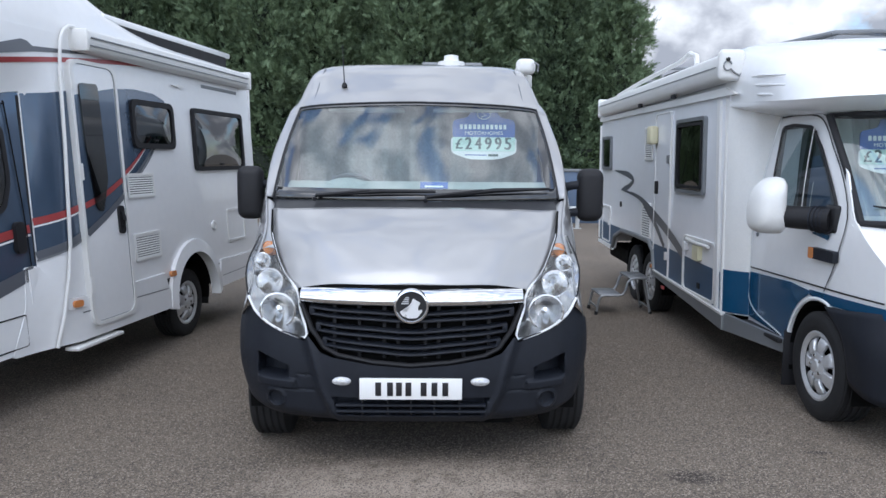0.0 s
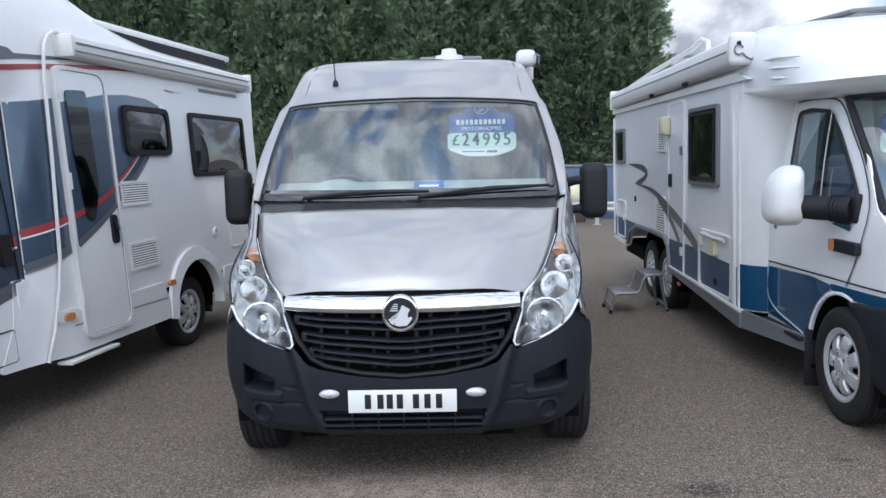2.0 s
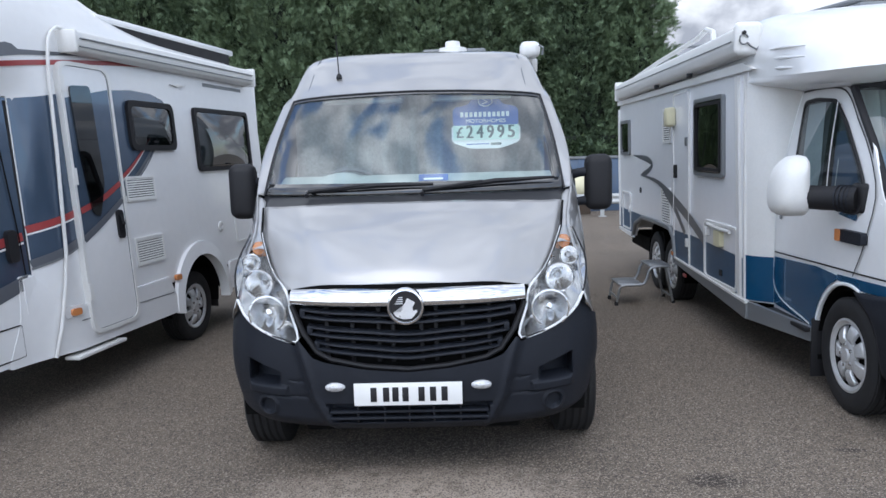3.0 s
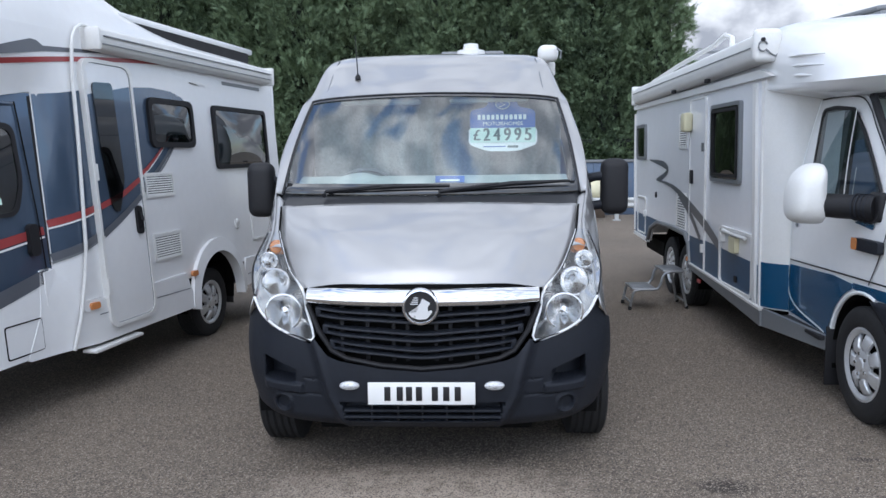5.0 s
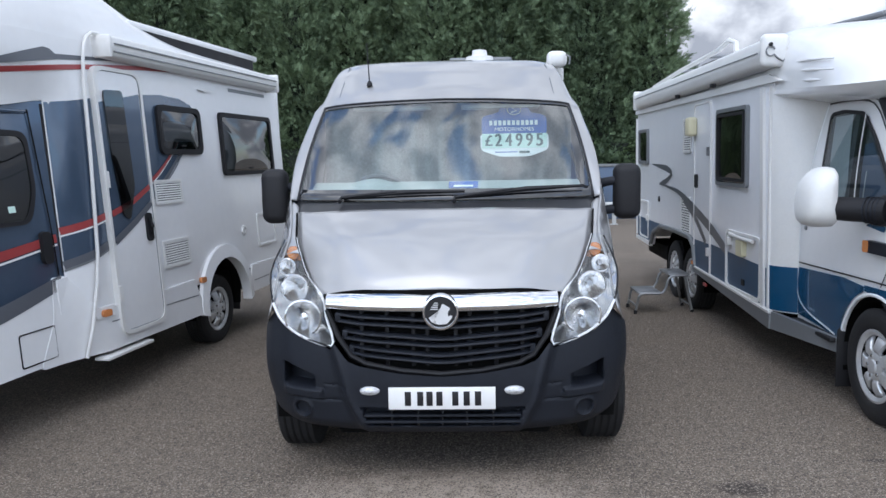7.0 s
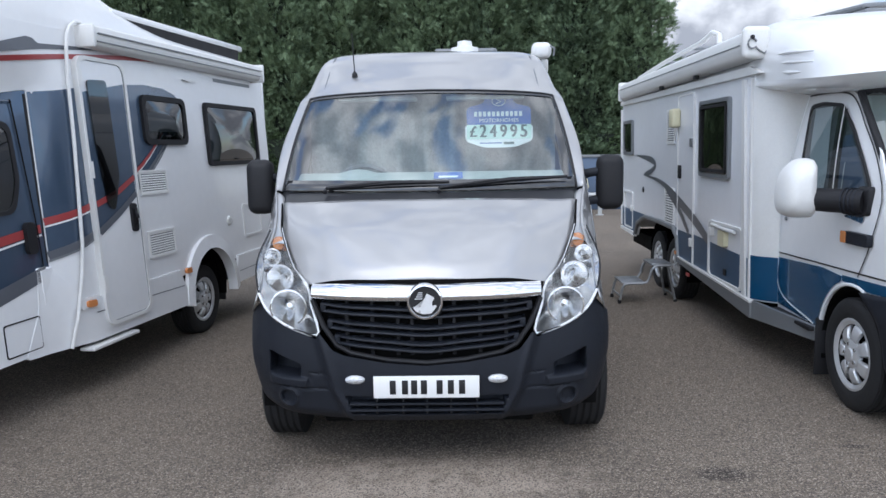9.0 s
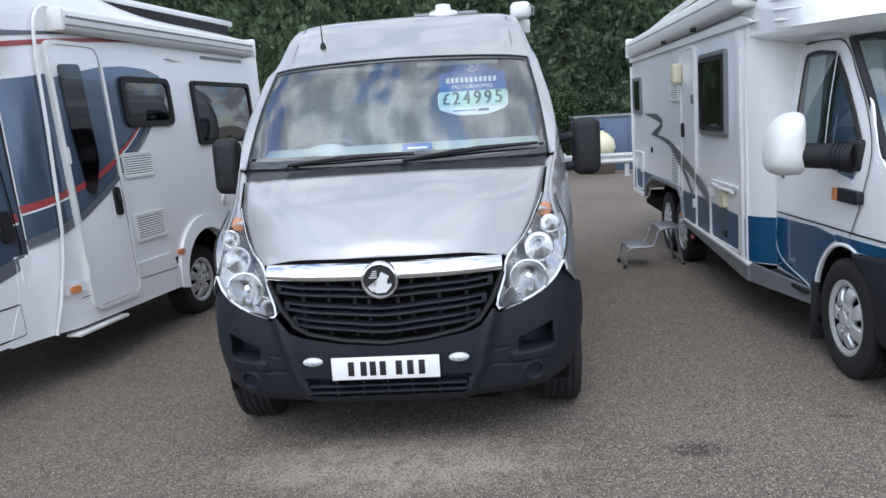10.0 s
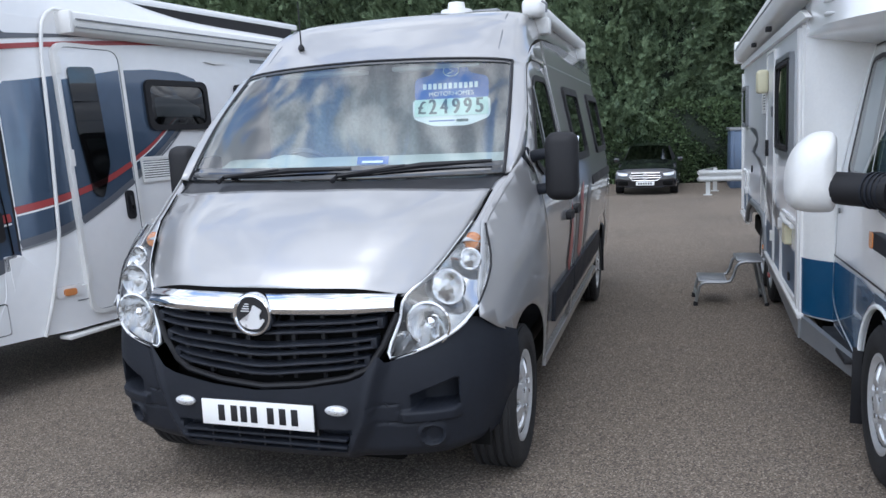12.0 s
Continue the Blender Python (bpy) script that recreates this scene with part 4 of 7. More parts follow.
            q.x -= 0.05 * max(0, 1 - (z - 0.24) / 0.3) ** 1.8 * max(0, (u - 0.45) / 0.55)
            xr = lerp(z, [(0.26, 0.37), (0.31, 0.395), (0.44, 0.458), (0.6, 0.497), (0.72, 0.535)])
            q.y -= 0.012 * math.exp(-((q.x - xr) / 0.02) ** 2) + 0.026 * (1 - ease(q.x, xr - 0.01, xr + 0.055))
            q.y += relief(q.x, q.z)
            line.append(bm.verts.new((math.copysign(q.x, i) if i else 0, q.y, q.z)))
        g.append(line)
    for j in range(NV):
        for i in range(NU):
            bm.faces.new((g[j][i], g[j][i + 1], g[j + 1][i + 1], g[j + 1][i]))
    bmesh.ops.recalc_face_normals(bm, faces=bm.faces[:])
    bumper = part("front_bumper", bm, M_PLASTIC, v, "dark grey textured plastic bumper")
    for z in (0.336, 0.368):
        part("lower_slat", box(-0.385, 0.385, -0.018, 0.04, z - 0.006, z + 0.006, 0.003), M_PLASTIC, bumper)
    for x in (-0.25, -0.12, 0.0, 0.12, 0.25):
        part("lower_rib", box(x - 0.005, x + 0.005, 0.0, 0.04, 0.312, 0.405, 0.002), M_BLACK, bumper)
    for s in (-1, 1):
        part("reflector", lathe([(-0.012, 0.001), (-0.01, 0.03), (0.0, 0.043), (0.012, 0.044)], 24, "y", (0, 0, 0)), M_REFLECTOR, bumper, "white oval reflector").matrix_local = Matrix.Translation((s * 0.352, -0.032, 0.499)) @ Matrix.Diagonal((1.12, 1, 0.5, 1))
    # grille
    # near-black sheet behind the slats, standing in for the deep shade there
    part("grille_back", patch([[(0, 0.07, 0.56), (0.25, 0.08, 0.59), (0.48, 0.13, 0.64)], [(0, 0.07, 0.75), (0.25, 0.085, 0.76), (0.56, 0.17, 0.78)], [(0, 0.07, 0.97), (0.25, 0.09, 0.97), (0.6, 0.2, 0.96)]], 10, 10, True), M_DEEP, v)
    grille = part("grille", tube([(-0.578, 0.128, 0.875), (-0.52, 0.1, 0.74), (-0.455, 0.085, 0.645), (-0.38, 0.06, 0.612), (-0.2, 0.03, 0.583), (0, 0.02, 0.568), (0.2, 0.03, 0.583), (0.38, 0.06, 0.612), (0.455, 0.085, 0.645), (0.52, 0.1, 0.74), (0.578, 0.128, 0.875)], 0.014, 8), M_BLACK, v)
    for z, hw in ((0.838, 0.528), (0.752, 0.495), (0.674, 0.462)):
        for dz in (0.017, -0.017):
            rows = []
            for yy, zz in ((0.06, -0.012), (0.014, -0.008), (0.006, 0.0), (0.014, 0.006), (0.06, 0.01)):
                sag = 0.02 + (0.84 - z) * 0.06
                rows.append([(0, yy - 0.006, z + dz + zz - sag), (hw * 0.4, yy, z + dz + zz - sag * 0.5), (hw * 0.75, yy + 0.028, z + dz + zz - 0.004), (hw, yy + 0.082, z + dz + zz + 0.004)])
            part("grille_slat", patch(rows, 14, 8, True), M_SLAT, grille)
        for s in (-1, 1):
            part("slat_end", box(s * (hw - 0.025), s * (hw + 0.004), 0.082, 0.14, z - 0.02, z + 0.028, 0.008), M_PLASTIC, grille)
    for x in (-0.4, -0.27, -0.14, -0.07, 0.07, 0.14, 0.27, 0.4):
        part("grille_rib", box(x - 0.01, x + 0.01, 0.045 + 0.25 * x * x, 0.07 + 0.25 * x * x, 0.6, 0.88, 0.004), M_BLACK, grille)
    bar = []
    for yy, zz in ((0.012, 0.882), (-0.014, 0.886), (-0.022, 0.9), (-0.019, 0.922), (-0.004, 0.948), (0.03, 0.967)):
        bar.append([(0, yy, zz), (0.22, yy + 0.011, zz), (0.42, yy + 0.05, zz - 0.001), (0.578, yy + 0.112, zz - (zz - 0.882) * 0.17 + 0.003)])
    part("chrome_bar", patch(bar, 20, 12, True), M_CHROME, v)
    part("bonnet_shut_line", patch([[(0, 0.024, 0.966), (0.22, 0.034, 0.966), (0.42, 0.074, 0.962), (0.59, 0.135, 0.94)], [(0, 0.03, 0.987), (0.22, 0.04, 0.986), (0.42, 0.08, 0.981), (0.598, 0.145, 0.95)]], 16, 3, True), M_DEEP, v)
    badge = part("badge", lathe([(0.05, 0.088), (0.0, 0.092), (-0.014, 0.086), (-0.016, 0.078), (-0.008, 0.072), (-0.004, 0.001)], 40, "y", (0, -0.015, 0.885)), M_CHROME, v, "round chrome maker's badge")
    part("badge_inset", lathe([(-0.024, 0.001), (-0.024, 0.072), (-0.018, 0.073)], 36, "y", (0, 0, 0.885)), M_INK, badge)
    for k in range(4):
        part("badge_line", box(-0.05 + 0.006 * k, -0.012, -0.027, -0.023, 0.898 + 0.01 * k, 0.902 + 0.01 * k, 0.001), M_SATIN, badge)
    part("badge_relief", panel(rpoly([(-0.06, 0.862), (-0.045, 0.838), (-0.01, 0.825), (0.03, 0.828), (0.058, 0.862), (0.05, 0.872), (0.036, 0.862), (0.034, 0.885), (0.048, 0.905), (0.03, 0.915), (0.008, 0.928), (0.0, 0.905), (-0.012, 0.892), (-0.012, 0.872), (-0.03, 0.856)], 0.008), lambda x, z, w: Vector((x, -0.030 + w, z)), 0, 0.009), M_SATIN, badge)
    # headlights
    for s in (-1, 1):
        def P(x, y, z):
            return (s * x, y, z)
        inner = [P(0.55, 0.085, 0.70), P(0.585, 0.13, 0.84), P(0.605, 0.155, 0.935), P(0.7, 0.27, 1.03), P(0.775, 0.43, 1.15), P(0.805, 0.51, 1.205)]
        outer = [P(0.56, 0.075, 0.695), P(0.70, 0.09, 0.745), P(0.82, 0.175, 0.81), P(0.883, 0.255, 0.885), P(0.917, 0.37, 1.035), P(0.868, 0.5, 1.195)]
        mid = [tuple(Vector(a) * 0.5 + Vector(b) * 0.5 + Vector((s * 0.02, -0.035, 0.01))) for a, b in zip(inner, outer)]
        lens = patch([[inner[i], mid[i], outer[i]] for i in range(6)], 10, 24)
        hl = part("headlight", lens, M_LENS, v, "clear curved headlight with amber indicator")
        hl.visible_shadow = False
        part("lamp_body", patch([[tuple(Vector(inner[i]) + Vector((0, 0.02, 0))), tuple(Vector(mid[i]) + Vector((-s * 0.03, 0.13, 0))), tuple(Vector(outer[i]) + Vector((0, 0.02, 0)))] for i in range(6)], 10, 24), M_HIDEF, hl)
        part("lamp_edge", tube([catmull([Vector(p) for p in outer], k / 20) for k in range(21)], 0.005, 6), M_BLACK, hl)
        trim = [Vector(p) for p in inner[::-1] + outer[1:4]]
        part("lamp_trim", tube([catmull(trim, k / 30) for k in range(31)], [0.002] * 10 + [0.0065] * 15 + [0.008] * 6, 7), M_SATIN, hl, "bright edge of the lens")
        part("low_beam", lathe([(0.06, 0.02), (0.03, 0.055), (-0.02, 0.082), (-0.03, 0.088), (-0.028, 0.095)], 28, "y", (s * 0.705, 0.165, 0.83)), M_LAMPREFL, hl)
        part("bulb", lathe([(0.04, 0.02), (-0.005, 0.022), (-0.02, 0.001)], 16, "y", (s * 0.705, 0.165, 0.83)), M_CHROME, hl)
        part("main_beam", lathe([(0.05, 0.015), (0.02, 0.045), (-0.02, 0.062), (-0.028, 0.07), (-0.02, 0.075)], 28, "y", (s * 0.765, 0.26, 0.965)), M_LAMPREFL, hl)
        part("side_lamp", lathe([(0.04, 0.01), (0.0, 0.036), (-0.01, 0.045), (-0.005, 0.05)], 24, "y", (s * 0.83, 0.365, 1.06)), M_LAMPREFL, hl)
        part("indicator", lathe([(0.04, 0.034), (0.0, 0.04), (-0.02, 0.03), (-0.026, 0.001)], 24, "y", (s * 0.815, 0.468, 1.122)), M_ORANGE, hl)
    # number plate with plain bars
    pl = part("number_plate", box(-0.26, 0.26, -0.05, -0.042, 0.41, 0.521, 0.003), M_PLATE, v, "white plate with black bars")
    part("plate_backing", box(-0.262, 0.262, -0.044, 0.0, 0.408, 0.523, 0.003), M_BLACK, pl)
    for x in (-0.165, -0.105, -0.06, -0.012, 0.065, 0.12, 0.175):
        part("plate_bar", box(x - 0.015, x + 0.015, -0.0525, -0.049, 0.43, 0.5, 0.001), M_INK, pl)
    # mirrors
    for s in (-1, 1):
        mx = 1.035 if s > 0 else 0.985
        mr = part("mirror", box(s * mx, s * (mx + 0.166), 1.06, 1.2, 1.235, 1.575, 0.055, 4), M_BLACK, v, "tall black twin-arm door mirror")
        part("mirror_glass", box(s * (mx + 0.02), s * (mx + 0.16), 1.195, 1.204, 1.28, 1.55, 0.003), M_CHROME, mr)
        for z0 in (1.29, 1.465):
            part("mirror_arm", tube([(s * 0.93, 1.17, z0 - 0.02), (s * 1.0, 1.13, z0), (s * 1.08, 1.12, z0 + 0.01)], [0.034, 0.028, 0.03], 10), M_PLASTIC, mr)
        part("mirror_base", box(s * 0.9, s * 0.955, 1.08, 1.27, 1.24, 1.51, 0.02), M_PLASTIC, mr)
    # roof things
    part("antenna_base", lathe([(0, 0.02), (0.02, 0.018), (0.035, 0.008)], 12, "z", (-0.52, 1.62, 2.12)), M_BLACK, v)
    part("antenna", tube([(-0.52, 1.62, 2.14), (-0.528, 1.63, 2.28), (-0.535, 1.64, 2.41)], [0.005, 0.004, 0.003], 6), M_BLACK, v)
    aw = part("awning", box(0.76, 0.86, 2.2, 4.75, 2.3, 2.385, 0.035, 4), M_WHITEPLASTIC, v, "white wind-out awning cassette")
    part("awning_end", box(0.735, 0.885, 2.15, 2.25, 2.285, 2.405, 0.045, 4), M_WHITEPLASTIC, aw)
    part("awning_crank", tube([(0.87, 2.14, 2.37), (0.9, 2.13, 2.35), (0.895, 2.14, 2.3)], 0.008, 6), M_GREYTRIM, aw)
    part("awning_bracket", box(0.7, 0.88, 2.35, 2.45, 2.2, 2.3, 0.01), M_WHITEPLASTIC, aw)
    part("awning_bracket", box(0.7, 0.88, 4.45, 4.55, 2.2, 2.3, 0.01), M_WHITEPLASTIC, aw)
    rl = part("rooflight", box(0.0, 0.5, 2.6, 3.2, 2.38, 2.425, 0.02, 3), M_GREYTRIM, v)
    part("vent_dome", lathe([(0, 0.11), (0.035, 0.105), (0.045, 0.06), (0.085, 0.055), (0.095, 0.001)], 24, "z", (0.24, 2.45, 2.37)), M_WHITEPLASTIC, v)
    part("roof_panel", box(-0.5, 0.62, 3.3, 4.3, 2.41, 2.44, 0.01), M_BLACK, v)
    # cab inside
    part("dashboard", patch([[(-0.82, 0.86, 1.36), (0, 0.8, 1.36), (0.82, 0.86, 1.36)], [(-0.84, 1.12, 1.43), (0, 1.1, 1.43), (0.84, 1.12, 1.43)], [(-0.84, 1.35, 1.45), (0, 1.33, 1.45), (0.84, 1.35, 1.45)], [(-0.84, 1.4, 1.0), (0, 1.38, 1.0), (0.84, 1.4, 1.0)]], 16, 12), M_DASH, v)
    part("instrument_hood", patch([[(-0.68, 1.16, 1.40), (-0.47, 1.12, 1.41), (-0.26, 1.16, 1.40)], [(-0.66, 1.25, 1.46), (-0.47, 1.23, 1.5), (-0.28, 1.25, 1.46)], [(-0.66, 1.38, 1.44), (-0.47, 1.38, 1.48), (-0.28, 1.38, 1.44)]], 10, 8), M_DASH, v)
    st = part("steering_wheel", tube([(-0.45 + 0.19 * math.cos(a), 1.5 - 0.1 * math.sin(a), 1.37 + 0.15 * math.sin(a)) for a in [2 * math.pi * i / 28 for i in range(28)]], 0.015, 7, closed=True), M_GREYTRIM, v)
    part("steering_boss", lathe([(0.0, 0.07), (-0.03, 0.06), (-0.04, 0.001)], 16, "y", (-0.45, 1.51, 1.37)), M_BLACK, st)
    for x0 in (-0.45, 0.45):
        seat = part("cab_seat", box(x0 - 0.25, x0 + 0.25, 1.86, 2.3, 0.75, 1.0, 0.06, 3), M_SEAT, v)
        part("backrest", box(x0 - 0.24, x0 + 0.24, 2.25, 2.42, 0.95, 1.62, 0.07, 3), M_SEAT, seat)
        part("headrest", box(x0 - 0.14, x0 + 0.14, 2.3, 2.42, 1.64, 1.86, 0.05, 3), M_SEAT, seat)
    part("cab_curtain", patch([[(x, 1.77 + 0.045 * math.sin(x * 27 + 1.4 * math.sin(x * 5)), z) for x in np.linspace(-0.86, 0.86, 61)] for z in (0.8, 1.5, 2.03)], 150, 6), M_CABCLOTH, v, "grey drawn cab curtain")
    part("cab_floor", box(-0.9, 0.9, 1.2, 2.6, 0.4, 0.5, 0.01), M_BLACK, v)
    part("cab_ceiling", box(-0.78, 0.78, 1.62, 2.6, 2.02, 2.05, 0.01), M_SEAT, v)
    part("sun_visor", box(-0.62, -0.1, 1.5, 1.66, 1.95, 1.975, 0.008), M_SEAT, v)
    part("sun_visor", box(0.1, 0.62, 1.5, 1.66, 1.95, 1.975, 0.008), M_SEAT, v)
    c = part("dash_card", panel(rrect(0.02, 1.405, 0.2, 1.445, 0.004), lambda x, z, w: Vector((x, 1.1 + (z - 1.4) * 0.6 + w, z + 0.035)), 0, 0.003), M_SIGNBLUE, v, "small blue and white card")
    part("card_print", panel(rrect(0.05, 1.412, 0.17, 1.424, 0.003), lambda x, z, w: Vector((x, 1.095 + (z - 1.4) * 0.6 + w, z + 0.035)), 0, 0.002), M_SIGNWHITE, c)
    return v


def price_board(m, price):
    """A hanging price board: blue crest, pale shield and green digits. The maker's line is plain bars."""
    t = thing("price_sign", "blue and white price board hanging inside the windscreen", "price sign", m)
    crest = rpoly([(-0.215, 0.0), (0.215, 0.0), (0.215, 0.125), (0.1, 0.15), (0.09, 0.215), (0, 0.245), (-0.09, 0.215), (-0.1, 0.15), (-0.215, 0.125)], 0.03)
    f = lambda x, z, w: Vector((x, w, z))
    part("crest", panel(crest, f, 0, 0.006), M_SIGNBLUE, t)
    part("shield", panel(rpoly([(-0.225, 0.0), (-0.225, -0.1), (-0.1, -0.145), (0.1, -0.145), (0.225, -0.1), (0.225, 0.0)], [0.01, 0.03, 0.04, 0.04, 0.03, 0.01]), lambda x, z, w: Vector((x, w - 0.008, z)), 0, 0.006), M_SIGNWHITE, t)
    part("price_card", panel(rrect(-0.215, -0.088, 0.215, 0.008, 0.006), lambda x, z, w: Vector((x, w - 0.012, z)), 0, 0.003), M_SIGNMINT, t)
    letters("price_digit", price[0], 0.1, M_GREENINK, t, Matrix.Translation((-0.172, -0.014, -0.042)), width=0.045, bold=0.002)
    for k, ch in enumerate(price[1:]):
        letters("price_digit", ch, 0.118, M_GREENINK, t, Matrix.Translation((-0.106 + 0.068 * k, -0.014, -0.04)), width=0.04, bold=0.0035)
    for k in range(11):
        x0 = -0.165 + 0.03 * k
        part("name_bar", panel(rrect(x0, 0.064, x0 + 0.02, 0.096, 0.002), lambda x, z, w: Vector((x, w - 0.004, z)), 0, 0.003), M_SIGNWHITE, t)
    letters("word", "MOTORHOMES", 0.034, M_SIGNWHITE, t, Matrix.Translation((0, -0.004, 0.036)), width=0.26)
    bm = tube([(0.045 * math.cos(a), -0.003, 0.165 + 0.032 * math.sin(a)) for a in [2 * math.pi * i / 24 for i in range(24)]], 0.003, 5, closed=True)
    tube([(0.02, -0.003, 0.185), (-0.015, -0.003, 0.178), (0.015, -0.003, 0.16), (-0.02, -0.003, 0.148)], 0.004, 5, bm)
    part("crest_mark", bm, M_SIGNWHITE, t)
    part("shield_bar", panel(rrect(-0.13, -0.118, 0.02, -0.111, 0.002), lambda x, z, w: Vector((x, w - 0.010, z)), 0, 0.003), M_SIGNBLUE, t)
    part("shield_bar", panel(rrect(0.03, -0.123, 0.1, -0.108, 0.004), lambda x, z, w: Vector((x, w - 0.010, z)), 0, 0.003), M_GREENINK, t)
    return t


silver_van()
price_board(VAN @ pose(0.45, 1.50, 1.772, -6, 0, 1), "£24995")


def louvre(parent, f, y0, y1, z0, z1, n, material=None, name="vent_grille"):
    o = rrect(y0, z0, y1, z1, 0.012)
    g = part(name, ring(o, 0.018, f, 0.014), material or M_WHITEPLASTIC, parent)
    part("vent_back", panel(o, lambda y, z, w: f(y, z, w + 0.003), 0), M_BLACK, g)
    dz = (z1 - z0 - 0.03) / n
    for i in range(n):
        z = z0 + 0.015 + dz * (i + 0.5)
        bm = panel([(y0 + 0.015, z - dz * 0.3), (y1 - 0.015, z - dz * 0.3), (y1 - 0.015, z + dz * 0.3), (y0 + 0.015, z + dz * 0.3)], lambda y, zz, w: f(y, zz, w + 0.004 + (z + dz * 0.3 - zz) * 0.25), 0, 0.005)
        part("slat", bm, material or M_WHITEPLASTIC, g)
    return g


def bulged_window(parent, f, y0, y1, z0, z1, r, frame_mat, rim=0.03, inside=None):
    """A framed acrylic window whose pane bulges a little."""
    o = rrect(y0, z0, y1, z1, r)
    wn = part("window", ring(o, rim, f, 0.03), frame_mat, parent)
    cy, cz = (y0 + y1) / 2, (z0 + z1) / 2

    def g(y, z, w):
        a, b = (y - cy) / (y1 - y0) * 2, (z - cz) / (z1 - z0) * 2
        return f(y, z, 0.014 + 0.022 * (1 - a * a) * (1 - b * b))
    part("pane", panel(rrect(y0 + rim * 0.6, z0 + rim * 0.6, y1 - rim * 0.6, z1 - rim * 0.6, r * 0.8), g, 0.06), M_TINT, wn, "dark tinted bulged pane")
    part("backing", panel(o, lambda y, z, w: f(y, z, 0.004), 0), M_DEEP, wn)
    if inside:
        part("blind", panel(inside, lambda y, z, w: f(y, z, 0.007), 0), M_CURTAIN, wn, "crumpled silver blind")
    part("catch", box(-0.01, 0.01, -0.03, 0.03, -0.008, 0.008, 0.003), M_BLACK, wn).location = f(cy, z0 + rim * 1.6, 0.03)
    return wn


# ---- the slate and white motorhome ----
LEFT = pose(-2.593, 6.446, 0, 0, 0, -6.6)


def slate_motorhome():
    v = thing("motorhome", "white coachbuilt motorhome with slate-blue cab and red stripes", "motorhome", LEFT)

    def f(y, z, w):
        turn = min(1, max(0, (-1.0 - y) / 0.3)) ** 2 * 0.1 * min(1, max(0, (2.25 - z) / 0.18))
        return Vector((w - 0.05 + 0.06 * (2.1 - z) - turn, y, z))
    up = lambda k: (lambda y, z, w: f(y, z, w + k))
    side = [(-1.285, 0.6), (-1.285, 2.05), (-1.6, 2.0), (-1.95, 1.965), (-2.3, 1.965), (-2.55, 2.06), (-2.55, 2.2), (-2.4, 2.31), (-2.0, 2.41), (-1.6, 2.475), (2.38, 2.485), (2.44, 2.4), (2.44, 0.55), (1.32, 0.55)] + arc(0.80, 0.33, 0.49, 27, 153, 12) + [(0.27, 0.55)]
    part("side_wall", panel(side, f, 0.1, -0.025), M_WHITE, v)
    far = [(-1.43, 0.35), (-1.43, 2.06), (-2.3, 2.06), (-2.5, 2.3), (-2.2, 2.46), (2.44, 2.46), (2.44, 0.35)]
    part("far_wall", panel(far, lambda y, z, w: Vector((-2.25, y, z)), 0), M_WHITE, v, thick=0.03)
    part("rear_wall", box(-2.25, -0.06, 2.40, 2.455, 0.4, 2.5, 0.02), M_WHITE, v)
    part("rear_corner", tube([(-0.035, 2.425, 0.45), (-0.075, 2.425, 2.46)], 0.03, 10), M_WHITE, v)
    part("floor_pan", box(-2.2, -0.12, -1.4, 2.4, 0.3, 0.55, 0.02), M_DEEP, v)
    rows = []
    for y, z, e in ((-3.05, 2.12, 2.08), (-2.85, 2.45, 2.15), (-2.4, 2.78, 2.3), (-1.6, 2.98, 2.46), (-0.6, 2.99, 2.47), (-0.1, 2.87, 2.47), (0.3, 2.77, 2.47), (0.8, 2.71, 2.47), (2.25, 2.66, 2.47), (2.44, 2.5, 2.44)):
        rows.append([(0, y, z), (0.5, y, z - 0.005), (0.82, y, z - 0.03), (1.0, y, z - (z - e) * 0.4), (1.07, y, e + (z - e) * 0.25), (1.09 if y > -2.6 else 0.9, y if y > -2.6 else y + 0.15, e)])
    bm = patch(rows, 16, 44, True)
    bmesh.ops.translate(bm, verts=bm.verts[:], vec=(-1.165, 0, 0))
    part("roof", bm, M_WHITE, v)
    part("pod_underside", box(-2.2, -0.16, -2.5, -1.3, 1.95, 1.98, 0.012), M_SLATE, v)
    part("bulkhead", box(-2.2, -0.16, -1.33, -1.29, 0.5, 2.04, 0.01), M_WHITE, v)
    # skirts with the wheel-arch flare
    sk = part("skirt", panel(rpoly([(-1.62, 0.31), (-1.40, 0.30), (0.28, 0.29), (0.30, 0.42), (0.24, 0.52), (0.22, 0.61), (-1.02, 0.6), (-1.15, 0.66), (-1.3, 0.88), (-1.42, 0.88), (-1.45, 0.6)], [0.04, 0, 0.02, 0.1, 0.1, 0.02, 0.05, 0.05, 0.03, 0.02, 0.05]), f, 0.2, 0.022), M_WHITE, v)
    part("rear_skirt", panel([(1.27, 0.31), (2.42, 0.33), (2.44, 0.58), (1.36, 0.58)], f, 0.2, 0.022), M_WHITE, v)
    flare = arc(0.80, 0.32, 0.53, -4, 184, 22) + arc(0.80, 0.30, 0.43, 186, -6, 22)
    bm = bmesh.new()
    n = len(flare) // 2
    for w0, w1 in ((0.05, 0.06),):
        O, I = flare[:n], flare[n:][::-1]
        a0 = [bm.verts.new(f(p[0], p[1], 0.0)) for p in O]
        a1 = [bm.verts.new(f(p[0] * 0.98 + 0.8 * 0.02, p[1], 0.03)) for p in O]
        a2 = [bm.verts.new(f(p[0], p[1], 0.045)) for p in I]
        a3 = [bm.verts.new(f(p[0], p[1], -0.05)) for p in I]
